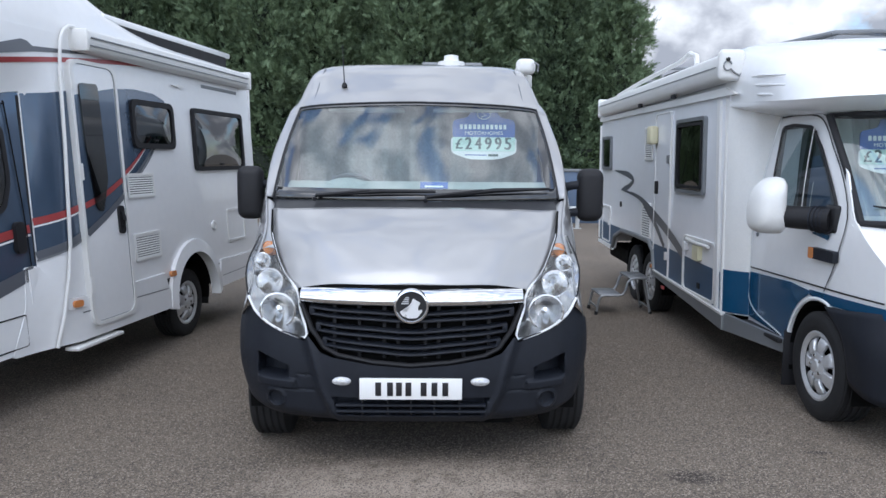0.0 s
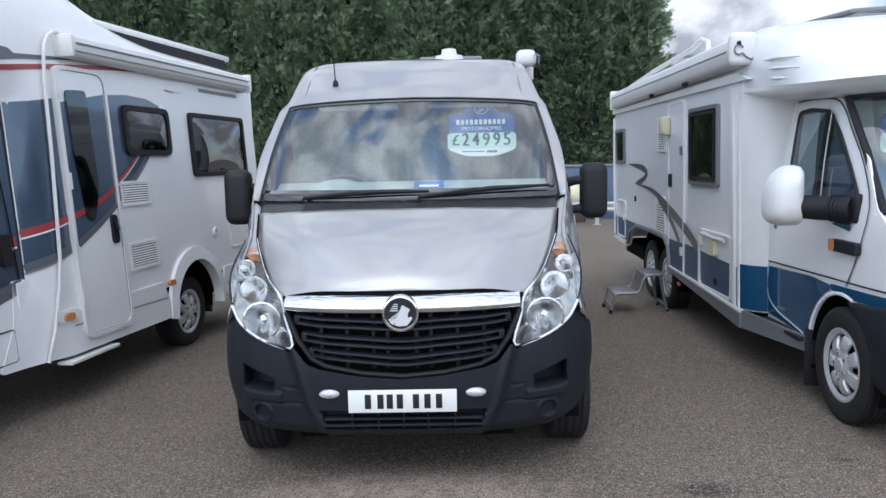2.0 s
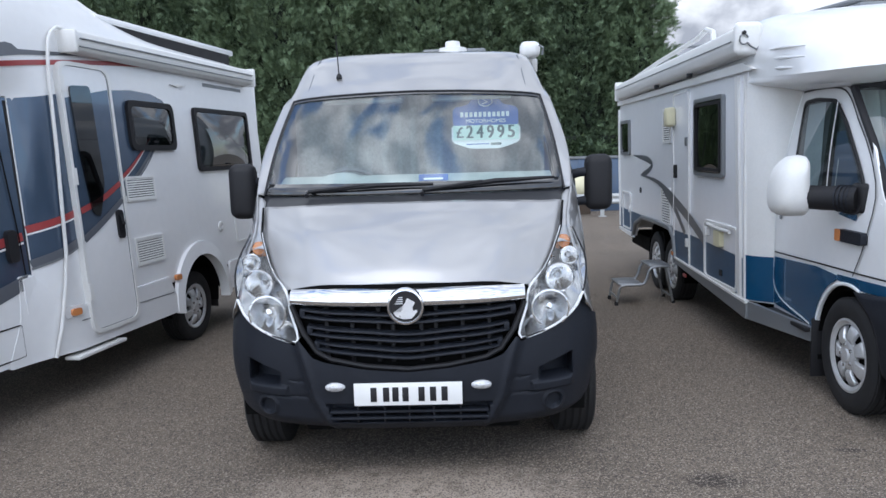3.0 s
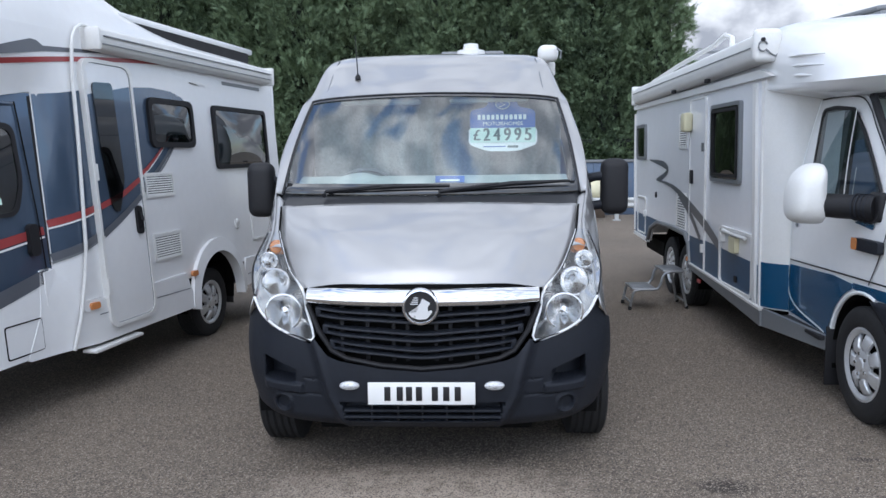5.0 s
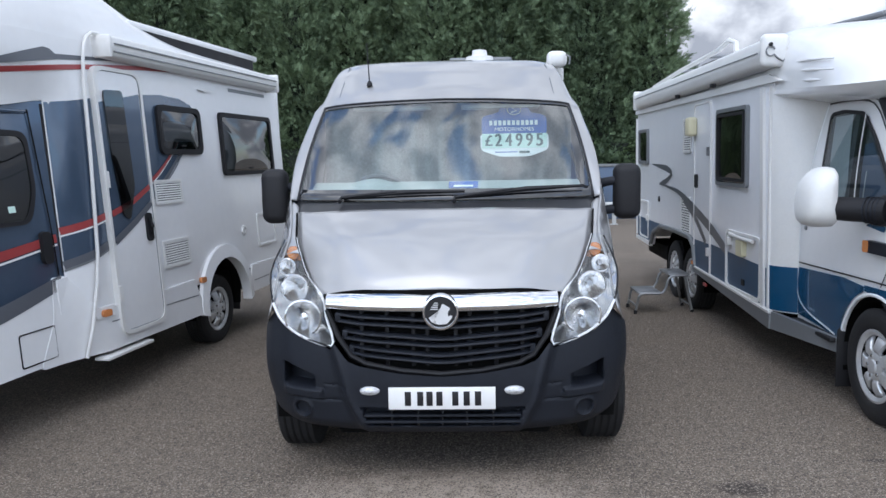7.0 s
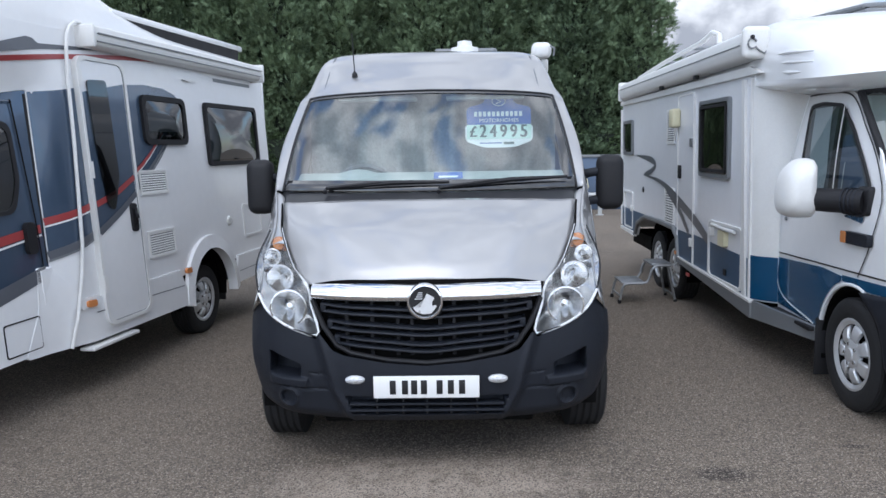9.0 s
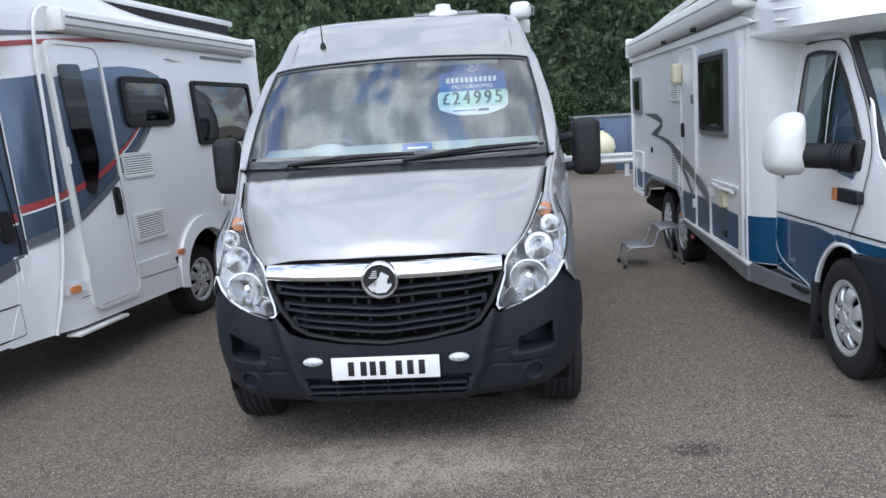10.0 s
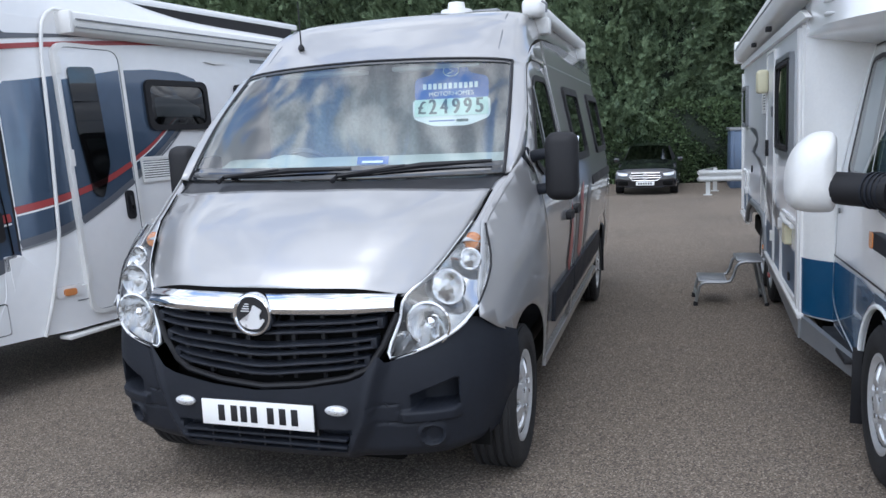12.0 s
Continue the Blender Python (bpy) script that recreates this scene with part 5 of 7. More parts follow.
        for A, B in ((a0, a1), (a1, a2), (a2, a3)):
            for i in range(n - 1):
                bm.faces.new((A[i], A[i + 1], B[i + 1], B[i]))
    part("wheel_arch", bm, M_WHITE, v)
    part("skirt_line", strip([(-1.0, 0.50), (0.24, 0.47)], [0.008, 0.008], f, 0.025), M_GREYTRIM, v)
    part("skirt_line", strip([(1.36, 0.42), (2.42, 0.44)], [0.008, 0.008], f, 0.025), M_GREYTRIM, v)
    mudguard_well(v, 0.80, 0.33, -0.75, -0.03, 0.46)
    wheel(v, (-0.15, 0.83, 0.325), 0.325, 0.2, 1)
    wheel(v, (-2.1, 0.83, 0.325), 0.325, 0.2, -1)
    part("mud_flap", box(-0.3, -0.05, 1.26, 1.275, 0.14, 0.36, 0.004), M_BLACK, v)
    # graphics
    slate = [(-1.28, 0.925), (-1.28, 2.035), (-1.1, 2.055), (-0.9, 2.085), (-0.6, 2.13), (0.0, 2.175), (0.3, 2.165), (0.48, 2.12), (0.6, 2.0), (0.58, 1.9), (0.26, 1.69), (-0.05, 1.47), (-0.31, 1.325), (-0.6, 1.165), (-0.85, 1.05), (-1.1, 0.975)]
    part("slate_panel", panel(slate, up(0.004), 0.08), M_SLATE, v)
    part("swoosh", strip([(-1.285, 0.942), (-0.85, 1.065), (-0.31, 1.335), (0.05, 1.56), (0.33, 1.8)], [0.06, 0.055, 0.045, 0.035, 0.02], f, 0.007), M_STRIPEGREY, v)
    part("swoosh_edge", strip([(-1.285, 0.91), (-0.85, 1.03), (-0.31, 1.305), (0.07, 1.54), (0.35, 1.78)], [0.014] * 5, f, 0.008), M_GREYTRIM, v)
    part("red_stripe", strip([(-1.285, 1.175), (-0.8, 1.275), (-0.43, 1.405), (-0.1, 1.57), (0.2, 1.79)], [0.05, 0.045, 0.04, 0.03, 0.015], f, 0.009), M_RED, v)
    part("red_stripe_edge", strip([(-1.285, 1.142), (-0.8, 1.243), (-0.43, 1.377), (-0.1, 1.55), (0.2, 1.775)], [0.012] * 5, f, 0.009), M_WHITE, v)
    part("roof_stripe", strip([(-2.4, 2.13), (-1.8, 2.19), (-1.0, 2.29), (-0.2, 2.365), (0.9, 2.43)], [0.03, 0.034, 0.034, 0.03, 0.012], f, 0.005), M_RED, v)
    part("roof_swoosh", panel([(-2.4, 2.195), (-1.85, 2.24), (-1.5, 2.34), (-1.33, 2.385), (-1.27, 2.38), (-1.22, 2.352), (-0.6, 2.395), (-0.2, 2.42), (-0.6, 2.378), (-1.2, 2.318), (-1.85, 2.215)], up(0.005), 0.3), M_STRIPEGREY, v)
    # door
    dr = part("entrance_door", panel(rrect(-0.875, 0.4, -0.34, 2.29, 0.09), up(0.0), 0.3, 0.034), M_WHITE, v, "tall caravan door, slate above and white below")
    part("door_frame", ring(rrect(-0.905, 0.37, -0.31, 2.32, 0.11), 0.028, up(0.0), 0.044), M_WHITEPLASTIC, dr)
    part("door_colour", panel(rpoly([(-0.865, 1.045), (-0.865, 2.06), (-0.352, 2.15), (-0.352, 1.30), (-0.6, 1.165)], 0.004), up(0.0365), 0.3), M_SLATE, dr)
    part("door_swoosh", strip([(-0.865, 1.06), (-0.6, 1.18), (-0.352, 1.312)], [0.055, 0.05, 0.045], f, 0.040), M_STRIPEGREY, dr)
    part("door_red", strip([(-0.865, 1.262), (-0.6, 1.335), (-0.352, 1.44)], [0.045, 0.043, 0.04], f, 0.040), M_RED, dr)
    part("door_gap", ring(rrect(-0.879, 0.395, -0.336, 2.295, 0.09), 0.007, up(0.0), 0.037), M_STRIPEGREY, dr)
    dw = rpoly([(-0.815, 2.15), (-0.585, 2.16), (-0.56, 1.45), (-0.66, 1.2), (-0.74, 1.24), (-0.8, 1.7)], 0.04)
    part("door_window", panel(dw, up(0.038), 0.2, 0.012), M_TINT, dr)
    part("window_backing", panel(dw, up(0.0375), 0.2), M_CURTAINDARK, dr)
    part("door_blind", panel(rpoly([(-0.8, 1.9), (-0.6, 1.91), (-0.6, 2.12), (-0.8, 2.11)], 0.01), up(0.0378), 0), M_CURTAIN, dr)
    part("door_handle", panel(rrect(-0.46, 1.02, -0.385, 1.24, 0.036), up(0.034), 0, 0.02), M_BLACK, dr)
    part("handle_grip", tube([f(-0.425, 1.07, 0.056), f(-0.425, 1.13, 0.074), f(-0.425, 1.2, 0.061)], 0.012, 8), M_BLACK, dr)
    for z in (0.62, 1.45, 2.1):
        part("hinge", panel(rrect(-0.9, z, -0.86, z + 0.12, 0.008), up(0.034), 0, 0.016), M_WHITEPLASTIC, dr)
    part("edge_trim", tube([f(-0.77, 2.55, 0.03), f(-0.84, 2.545, 0.03), f(-0.9, 2.51, 0.03), f(-0.94, 2.45, 0.03), f(-0.965, 2.35, 0.028), f(-0.985, 2.2, 0.025), f(-1.01, 1.7, 0.025), f(-1.06, 1.0, 0.025), f(-1.1, 0.8, 0.03), f(-1.2, 0.5, 0.06), f(-1.26, 0.3, 0.06)], 0.013, 8), M_WHITEPLASTIC, v)
    bulged_window(v, f, -0.1, 0.6, 1.69, 2.095, 0.08, M_BLACK, 0.045, rpoly([(0.0, 1.8), (0.5, 1.8), (0.5, 1.88), (0.25, 1.98), (0.0, 1.95)], 0.02))
    bulged_window(v, f, 0.97, 2.14, 1.49, 2.09, 0.06, M_BLACK, 0.04, rpoly([(1.05, 1.55), (2.0, 1.55), (2.05, 1.72), (1.85, 1.74), (1.7, 1.82), (1.5, 1.78), (1.3, 1.92), (1.05, 2.0)], 0.03))
    louvre(v, f, -0.235, 0.185, 1.285, 1.485, 9)
    louvre(v, f, -0.205, 0.21, 0.765, 0.99, 10)
    for y, z in ((-1.05, 0.575), (0.33, 0.59)):
        part("side_marker", panel(rrect(y - 0.045, z - 0.024, y + 0.045, z + 0.024, 0.02), up(0.018), 0, 0.025), M_ORANGE, v)
    part("marker_plinth", panel(rrect(-1.14, 0.54, -0.95, 0.62, 0.02), up(0.018), 0, 0.012), M_WHITE, v)
    part("water_inlet", lathe([(0, 0.05), (0.015, 0.048), (0.02, 0.03), (0.014, 0.02), (0.014, 0.001)], 20, "x", tuple(f(1.28, 0.94, 0))), M_WHITEPLASTIC, v)
    part("service_hatch", ring(rrect(1.6, 0.74, 2.05, 1.08, 0.03), 0.02, f, 0.012), M_WHITEPLASTIC, v)
    part("gas_flap", panel(rrect(-0.2, 0.55, -0.12, 0.59, 0.01), up(0.0), 0, 0.02), M_BLACK, v)
    part("awning_light", panel(rpoly([(0.62, 2.27), (0.75, 2.285), (0.9, 2.27), (0.75, 2.255)], 0.01), up(0.0), 0, 0.025), M_WHITEPLASTIC, v)
    part("maker_mark", panel(rrect(1.25, 2.3, 2.1, 2.335, 0.005), up(0.003), 0), M_GREYTRIM, v)
    # awning, rail, step
    aw = part("awning", panel(rpoly([(0.02, 2.37), (0.115, 2.39), (0.135, 2.45), (0.12, 2.53), (0.02, 2.545), (-0.05, 2.5)], 0.02), lambda x, z, w: Vector((x - 0.06, -0.79 + w, z)), 0, 2.94), M_WHITEPLASTIC, v, "long white awning cassette under the roof edge")
    part("end_cap", box(-0.09, 0.078, -0.815, -0.78, 2.375, 2.535, 0.015), M_WHITEPLASTIC, aw)
    part("end_cap", box(-0.1, 0.085, 2.14, 2.19, 2.36, 2.55, 0.015), M_WHITEPLASTIC, aw)
    for z in (2.42, 2.475):
        part("groove", box(0.056 + (z - 2.42) * 0.25, 0.074 + (z - 2.42) * 0.25, -0.76, 2.12, z - 0.004, z + 0.004, 0), M_GREYTRIM, aw)
    part("roof_rail", box(-0.24, -0.16, -0.2, 2.2, 2.695, 2.755, 0.02), M_WHITE, v)
    part("roof_shadow_gap", box(-0.22, -0.17, -0.1, 2.1, 2.58, 2.7, 0), M_BLACK, v)
    part("entry_step", box(0.0, 0.12, -1.13, -0.56, 0.245, 0.272, 0.01), M_WHITEPLASTIC, v)
    part("step_bracket", box(-0.3, 0.05, -0.95, -0.75, 0.245, 0.265, 0.004), M_STEEL, v)
    part("corner_box", panel([(-1.39, 0.63), (-1.27, 0.64), (-1.29, 0.87), (-1.39, 0.86)], up(0.0), 0, 0.03), M_WHITE, v)
    part("cab_joint", tube([f(-1.294, z, -0.006) for z in (0.9, 1.3, 1.7, 2.02)], 0.015, 8), M_BLACK, v)
    # cab

    def fc(y, z, w):
        return Vector((-0.14 + w + 0.06 * (2.1 - z) - 0.1 * max(0, z - 1.25) * min(1, max(0, -1.43 - y) / 0.3) - 0.06 * max(0, -2.6 - y) ** 2, y + 0.15, z))
    cab = part("cab_side", panel([(-1.432, 0.32), (-1.432, 2.04), (-2.35, 2.04), (-2.95, 1.35), (-3.7, 1.05), (-3.85, 0.75), (-3.8, 0.4), (-3.4, 0.4)] + arc(-2.97, 0.34, 0.42, 8, 172, 12)[::-1] + [(-2.5, 0.32)], fc, 0.2, -0.012), M_SLATE, v)
    part("cab_door_lower", panel([(-2.5, 0.325), (-1.475, 0.325), (-1.475, 0.87), (-2.0, 0.76), (-2.5, 0.7)], lambda y, z, w: fc(y, z, w + 0.008), 0.2), M_WHITE, v)
    part("cab_swoosh", strip([(-2.5, 0.66), (-2.0, 0.735), (-1.475, 0.845)], [0.11, 0.1, 0.09], fc, 0.012), M_STRIPEGREY, v)
    part("cab_red", strip([(-2.5, 1.02), (-1.97, 1.075), (-1.475, 1.135)], [0.06, 0.06, 0.055], fc, 0.009), M_RED, v)
    part("cab_red_edge", strip([(-2.5, 0.975), (-1.97, 1.03), (-1.475, 1.093)], [0.014] * 3, fc, 0.009), M_WHITE, v)
    cw = rpoly([(-1.69, 1.25), (-1.6, 1.45), (-1.6, 1.84), (-2.3, 1.86), (-2.75, 1.4), (-2.7, 1.24)], [0.08, 0.08, 0.08, 0.06, 0.06, 0.06])
    part("cab_window", panel(cw, lambda y, z, w: fc(y, z, w + 0.010), 0.2), M_TINT, v)
    part("cab_window_frame", ring(cw, 0.035, lambda y, z, w: fc(y, z, w + 0.006), 0.012), M_BLACK, v)
    part("cab_window_backing", panel(cw, lambda y, z, w: fc(y, z, w + 0.007), 0.2), M_DEEP, v)
    part("window_sticker", panel(rrect(-1.86, 1.33, -1.8, 1.37, 0.005), lambda y, z, w: fc(y, z, w + 0.012), 0), M_SIGNMINT, v)
    part("cab_handle", panel(rrect(-1.64, 0.98, -1.55, 1.19, 0.04), lambda y, z, w: fc(y, z, w + 0.005), 0, 0.03), M_BLACK, v)
    part("door_seam", strip([(-1.5, 0.33), (-1.5, 0.9), (-1.535, 1.5), (-1.56, 1.98)], [0.012] * 4, fc, 0.010), M_DEEP, v)
    part("fuel_flap", ring(rrect(-1.93, 0.36, -1.6, 0.575, 0.02), 0.008, lambda y, z, w: fc(y, z, w + 0.006), 0.006), M_DEEP, v)
    part("cab_shell", patch([[(-0.2, y, zt - 0.06), (-0.5, y - dy * 0.5, zt), (-1.165, y - dy, zt + 0.03), (-1.83, y - dy * 0.5, zt), (-2.13, y, zt - 0.06)] for y, zt, dy in ((-1.32, 2.03, 0), (-2.15, 2.0, 0.05), (-2.75, 1.4, 0.2), (-3.45, 1.08, 0.2), (-3.6, 0.85, 0.2))], 16, 20), M_SLATE, v)
    part("cab_bumper", box(-2.15, -0.2, -4.0, -3.6, 0.3, 0.85, 0.12, 4), M_PLASTIC, v)
    part("cab_far_side", panel([(-1.47, 0.4), (-1.47, 2.02), (-2.35, 2.0), (-2.95, 1.35), (-3.7, 1.05), (-3.75, 0.4)], lambda y, z, w: Vector((-2.13, y, z)), 0), M_SLATE, v, thick=0.02)
    mudguard_well(v, -2.82, 0.34, -0.6, -0.14, 0.44)
    wheel(v, (-0.22, -2.82, 0.33), 0.33, 0.2, 1)
    wheel(v, (-2.08, -2.82, 0.33), 0.33, 0.2, -1)
    mr = part("cab_mirror", box(0.1, 0.3, -2.75, -2.62, 1.2, 1.5, 0.05, 3), M_SLATE, v)
    part("mirror_arm", tube([(-0.05, -2.6, 1.3), (0.15, -2.68, 1.32)], 0.035, 8), M_BLACK, mr)


# ---- the white and blue motorhome ----
RIGHT = pose(2.115, 7.0, 0, 0, 0, 1.5)


def blue_motorhome():
    v = thing("motorhome", "white motorhome with pale grey panels and a blue lower band", "motorhome", RIGHT)

    def f(y, z, w):
        tail = 0.42 * min(1, max(0, (y - 2.25) / 0.45))
        return Vector((-w - 0.02 + 0.03 * (2.0 - z) * 0.5, y + tail, z))
    up = lambda k: (lambda y, z, w: f(y, z, w + k))
    wheelcut = [(2.62, 0.50), (2.55, 0.66), (2.36, 0.76), (1.2, 0.76), (1.06, 0.68), (1.0, 0.46)]
    part("side_wall", panel([(-0.93, 0.45), (-0.93, 2.16), (3.36, 2.16), (3.44, 2.08), (3.46, 1.3), (3.42, 0.55), (3.3, 0.5)] + wheelcut, f, 0.3, -0.025), M_PANEL, v)
    part("far_wall", panel([(-0.9, 0.4), (-0.9, 2.2), (3.86, 2.2), (3.86, 0.5)], lambda y, z, w: Vector((2.18, y, z)), 0), M_PANEL, v, thick=0.03)
    part("rear_wall", patch([[(0.03, 3.83, z), (0.3, 3.89, z), (1.1, 3.92, z), (1.9, 3.89, z), (2.17, 3.83, z)] for z in (0.5, 1.3, 2.0, 2.35)], 12, 6), M_WHITE, v, thick=0.02)
    part("front_bulkhead", box(0.06, 2.15, -0.95, -0.9, 0.5, 2.1, 0.01), M_WHITE, v)
    part("floor_pan", box(0.12, 2.1, -0.9, 3.72, 0.32, 0.5, 0.02), M_DEEP, v)
    rows = []
    for y, z in ((-0.8, 2.515), (-0.3, 2.54), (1.0, 2.54), (2.8, 2.5), (3.72, 2.44), (3.9, 2.3)):
        e = 2.16
        rows.append([(0, y, z), (0.6, y, z - 0.005), (0.88, y, z - 0.015), (0.99, y, z - 0.06), (1.06, y, 2.3), (1.09, y, 2.2), (1.10, y, e)])
    bm = patch(rows, 16, 24, True)
    bmesh.ops.translate(bm, verts=bm.verts[:], vec=(1.1, 0, 0))
    part("roof", bm, M_WHITE, v)
    part("gutter", panel([(-1.12, 2.12), (3.42, 2.15), (3.42, 2.2), (-0.9, 2.185)], up(0.0), 0.5, 0.03), M_WHITEPLASTIC, v)
    POD = [
        [(0, -2.38, 2.03), (0.5, -2.33, 2.03), (0.85, -2.15, 2.025), (1.07, -1.88, 2.02), (1.11, -1.3, 2.05), (1.11, -0.78, 2.08)],
        [(0, -2.24, 2.2), (0.5, -2.19, 2.2), (0.85, -2.02, 2.19), (1.06, -1.76, 2.18), (1.105, -1.25, 2.21), (1.105, -0.78, 2.25)],
        [(0, -1.8, 2.42), (0.5, -1.77, 2.41), (0.85, -1.65, 2.385), (1.0, -1.5, 2.34), (1.05, -1.15, 2.39), (1.06, -0.78, 2.43)],
        [(0, -1.1, 2.52), (0.5, -1.08, 2.52), (0.85, -1.0, 2.505), (0.95, -0.92, 2.49), (0.98, -0.86, 2.485), (1.0, -0.78, 2.48)],
        [(0, -0.7, 2.53), (0.5, -0.7, 2.53), (0.85, -0.7, 2.51), (0.95, -0.7, 2.50), (0.98, -0.7, 2.495), (1.0, -0.7, 2.49)],
    ]
    bm = patch(POD, 24, 18, True)
    bmesh.ops.translate(bm, verts=bm.verts[:], vec=(1.1, 0, 0))
    part("cab_pod", bm, M_WHITE, v)
    SOF = [POD[0], [(0, -2.2, 1.985), (0.5, -2.16, 1.985), (0.85, -2.03, 1.98), (1.02, -1.82, 1.97), (1.08, -1.3, 2.0), (1.1, -0.85, 2.03)], [(0, -2.04, 1.95), (0.45, -2.02, 1.95), (0.68, -1.97, 1.94), (0.8, -1.84, 1.935), (0.8, -1.3, 1.95), (0.8, -0.95, 1.96)]]
    bm = patch(SOF, 24, 8, True)
    bmesh.ops.translate(bm, verts=bm.verts[:], vec=(1.1, 0, 0))
    part("pod_underside", bm, M_WHITE, v)
    for i, z in enumerate((2.215, 2.15, 2.085)):
        part("pod_rib", tube([(0.005, -1.25 - 0.03 * i, z + 0.015), (-0.01, -1.5, z), (0.022, -1.78, z - 0.025)], [0.004, 0.012, 0.004], 8), M_WHITE, v)
    part("pod_graphic", strip([(0.5, 2.33), (0.75, 2.31), (1.0, 2.29), (1.4, 2.31)], [0.004, 0.03, 0.02, 0.004], lambda x, z, w: Vector((x, -1.985 + (z - 2.31) * 1.9 - 0.02, z)), 0), M_STRIPEGREY, v)
    part("marker_lamp", box(0.34, 0.44, -2.02, -1.99, 1.985, 2.015, 0.008), M_WHITEPLASTIC, v)
    # corner column and trims
    part("corner_column", patch([[f(-0.93, z, 0.004), f(-0.975, z, -0.014), f(-1.02, z, -0.045), f(-1.065, z, -0.09), f(-1.105, z, -0.14), f(-1.12, z, -0.2), f(-1.12, z, -0.36)] for z in (0.45, 1.2, 2.08)], 8, 8), M_WHITEPLASTIC, v, "cream-white curved corner panel")
    part("column_blue", patch([[f(-0.935, z, 0.010), f(-0.98, z, -0.008), f(-1.025, z, -0.039), f(-1.07, z, -0.084), f(-1.11, z, -0.134)] for z in (0.46, 0.6, 0.79)], 8, 4), M_BLUE, v)
    part("corner_trim", panel([(-0.86, 0.42), (-0.8, 0.42), (-0.72, 2.1), (-0.78, 2.1)], up(0.0), 0.3, 0.022), M_WHITEPLASTIC, v)
    part("corner_trim", panel([(-0.945, 0.36), (-0.915, 0.36), (-0.9, 2.1), (-0.92, 2.1)], up(0.0), 0.3, 0.018), M_WHITEPLASTIC, v)
    part("rear_trim", tube([f(3.44, 0.55, 0.0), f(3.47, 1.3, 0.0), f(3.44, 2.1, 0.0)], 0.02, 8), M_WHITEPLASTIC, v)
    # blue band and sill
    part("blue_band", panel([(-0.9, 0.46), (-0.9, 0.755), (1.08, 0.79), (1.25, 0.77), (1.1, 0.7), (1.0, 0.47)], up(0.004), 0.4), M_ASHBLUE, v)
    part("blue_band", panel([(2.5, 0.72), (2.4, 0.77), (2.0, 0.79), (3.42, 0.8), (3.42, 0.55), (3.3, 0.51), (2.64, 0.51)], up(0.004), 0.4), M_ASHBLUE, v)
    part("sill", panel([(-1.0, 0.32), (1.0, 0.45), (1.0, 0.50), (-1.0, 0.44)], up(0.0), 0.3, 0.03), M_GREYTRIM, v)
    part("sill_edge", panel([(-1.0, 0.435), (1.0, 0.495), (1.0, 0.51), (-1.0, 0.455)], up(0.0), 0.3, 0.036), M_WHITEPLASTIC, v)
    part("rear_sill", panel([(2.62, 0.48), (3.42, 0.5), (3.42, 0.535), (2.62, 0.53)], up(0.0), 0.3, 0.03), M_WHITEPLASTIC, v)
    part("arch_trim", tube([f(y, z, 0.015) for y, z in [(0.99, 0.45), (1.05, 0.69), (1.2, 0.775), (1.8, 0.785), (2.36, 0.775), (2.56, 0.67), (2.64, 0.5)]], 0.028, 8), M_GREYTRIM, v)
    for y in (1.42, 2.12):
        mudguard_well(v, y, 0.34, 0.08, 0.6, 0.42)
        wheel(v, (0.16, y, 0.325), 0.325, 0.2, -1, "alloy")
        wheel(v, (2.04, y, 0.325), 0.325, 0.2, 1, "alloy")
    part("side_marker", panel(rrect(0.55, 0.37, 0.65, 0.4, 0.01), up(0.03), 0, 0.01), M_RED, v)
    part("side_marker", panel(rrect(1.0, 0.52, 1.06, 0.56, 0.01), up(0.03), 0, 0.015), M_ORANGE, v)
    # openings
    wn = bulged_window(v, f, -0.46, 0.33, 1.34, 2.0, 0.04, M_GREYTRIM, 0.032)
    part("inner_frame", ring(rrect(-0.41, 1.385, 0.285, 1.955, 0.03), 0.025, up(0.02), 0.018), M_BLACK, wn)
    bulged_window(v, f, 2.72, 3.26, 1.5, 1.94, 0.04, M_GREYTRIM, 0.04)
    louvre(v, f, 1.2, 1.5, 1.63, 1.98, 14)
    louvre(v, f, 1.22, 1.58, 0.78, 1.18, 14)
    part("awning_lamp", box(-0.115, -0.03, 0.96, 1.12, 1.79, 1.975, 0.025, 3), M_CREAM, v, "yellowed plastic awning lamp")
    d = part("entrance_door", panel(rrect(0.53, 0.47, 1.05, 2.09, 0.05), up(0.0), 0.4, 0.012), M_PANEL, v, "flush grey door with blue lower part")
    part("door_frame", ring(rrect(0.52, 0.46, 1.06, 2.1, 0.06), 0.014, up(0.0), 0.02), M_WHITEPLASTIC, d)
    part("door_blue", panel(rrect(0.545, 0.475, 1.035, 0.775, 0.01), up(0.014), 0.4), M_ASHBLUE, d)
    part("door_handle", panel(rrect(0.93, 1.29, 1.0, 1.42, 0.02), up(0.012), 0, 0.02), M_BLACK, d)
    part("door_catch", panel(rrect(0.55, 1.6, 0.6, 1.68, 0.01), up(0.012), 0, 0.02), M_GREYTRIM, d)
    part("door_catch", panel(rrect(0.55, 0.66, 0.6, 0.74, 0.01), up(0.012), 0, 0.02), M_WHITEPLASTIC, d)
    k = part("locker_door", ring(rrect(-0.77, 0.47, 0.06, 0.97, 0.06), 0.022, up(0.0), 0.02), M_WHITEPLASTIC, v)
    part("locker_handle", tube([f(-0.62, 0.925, 0.02), f(-0.35, 0.93, 0.035), f(-0.05, 0.935, 0.02)], 0.016, 8), M_WHITEPLASTIC, k)
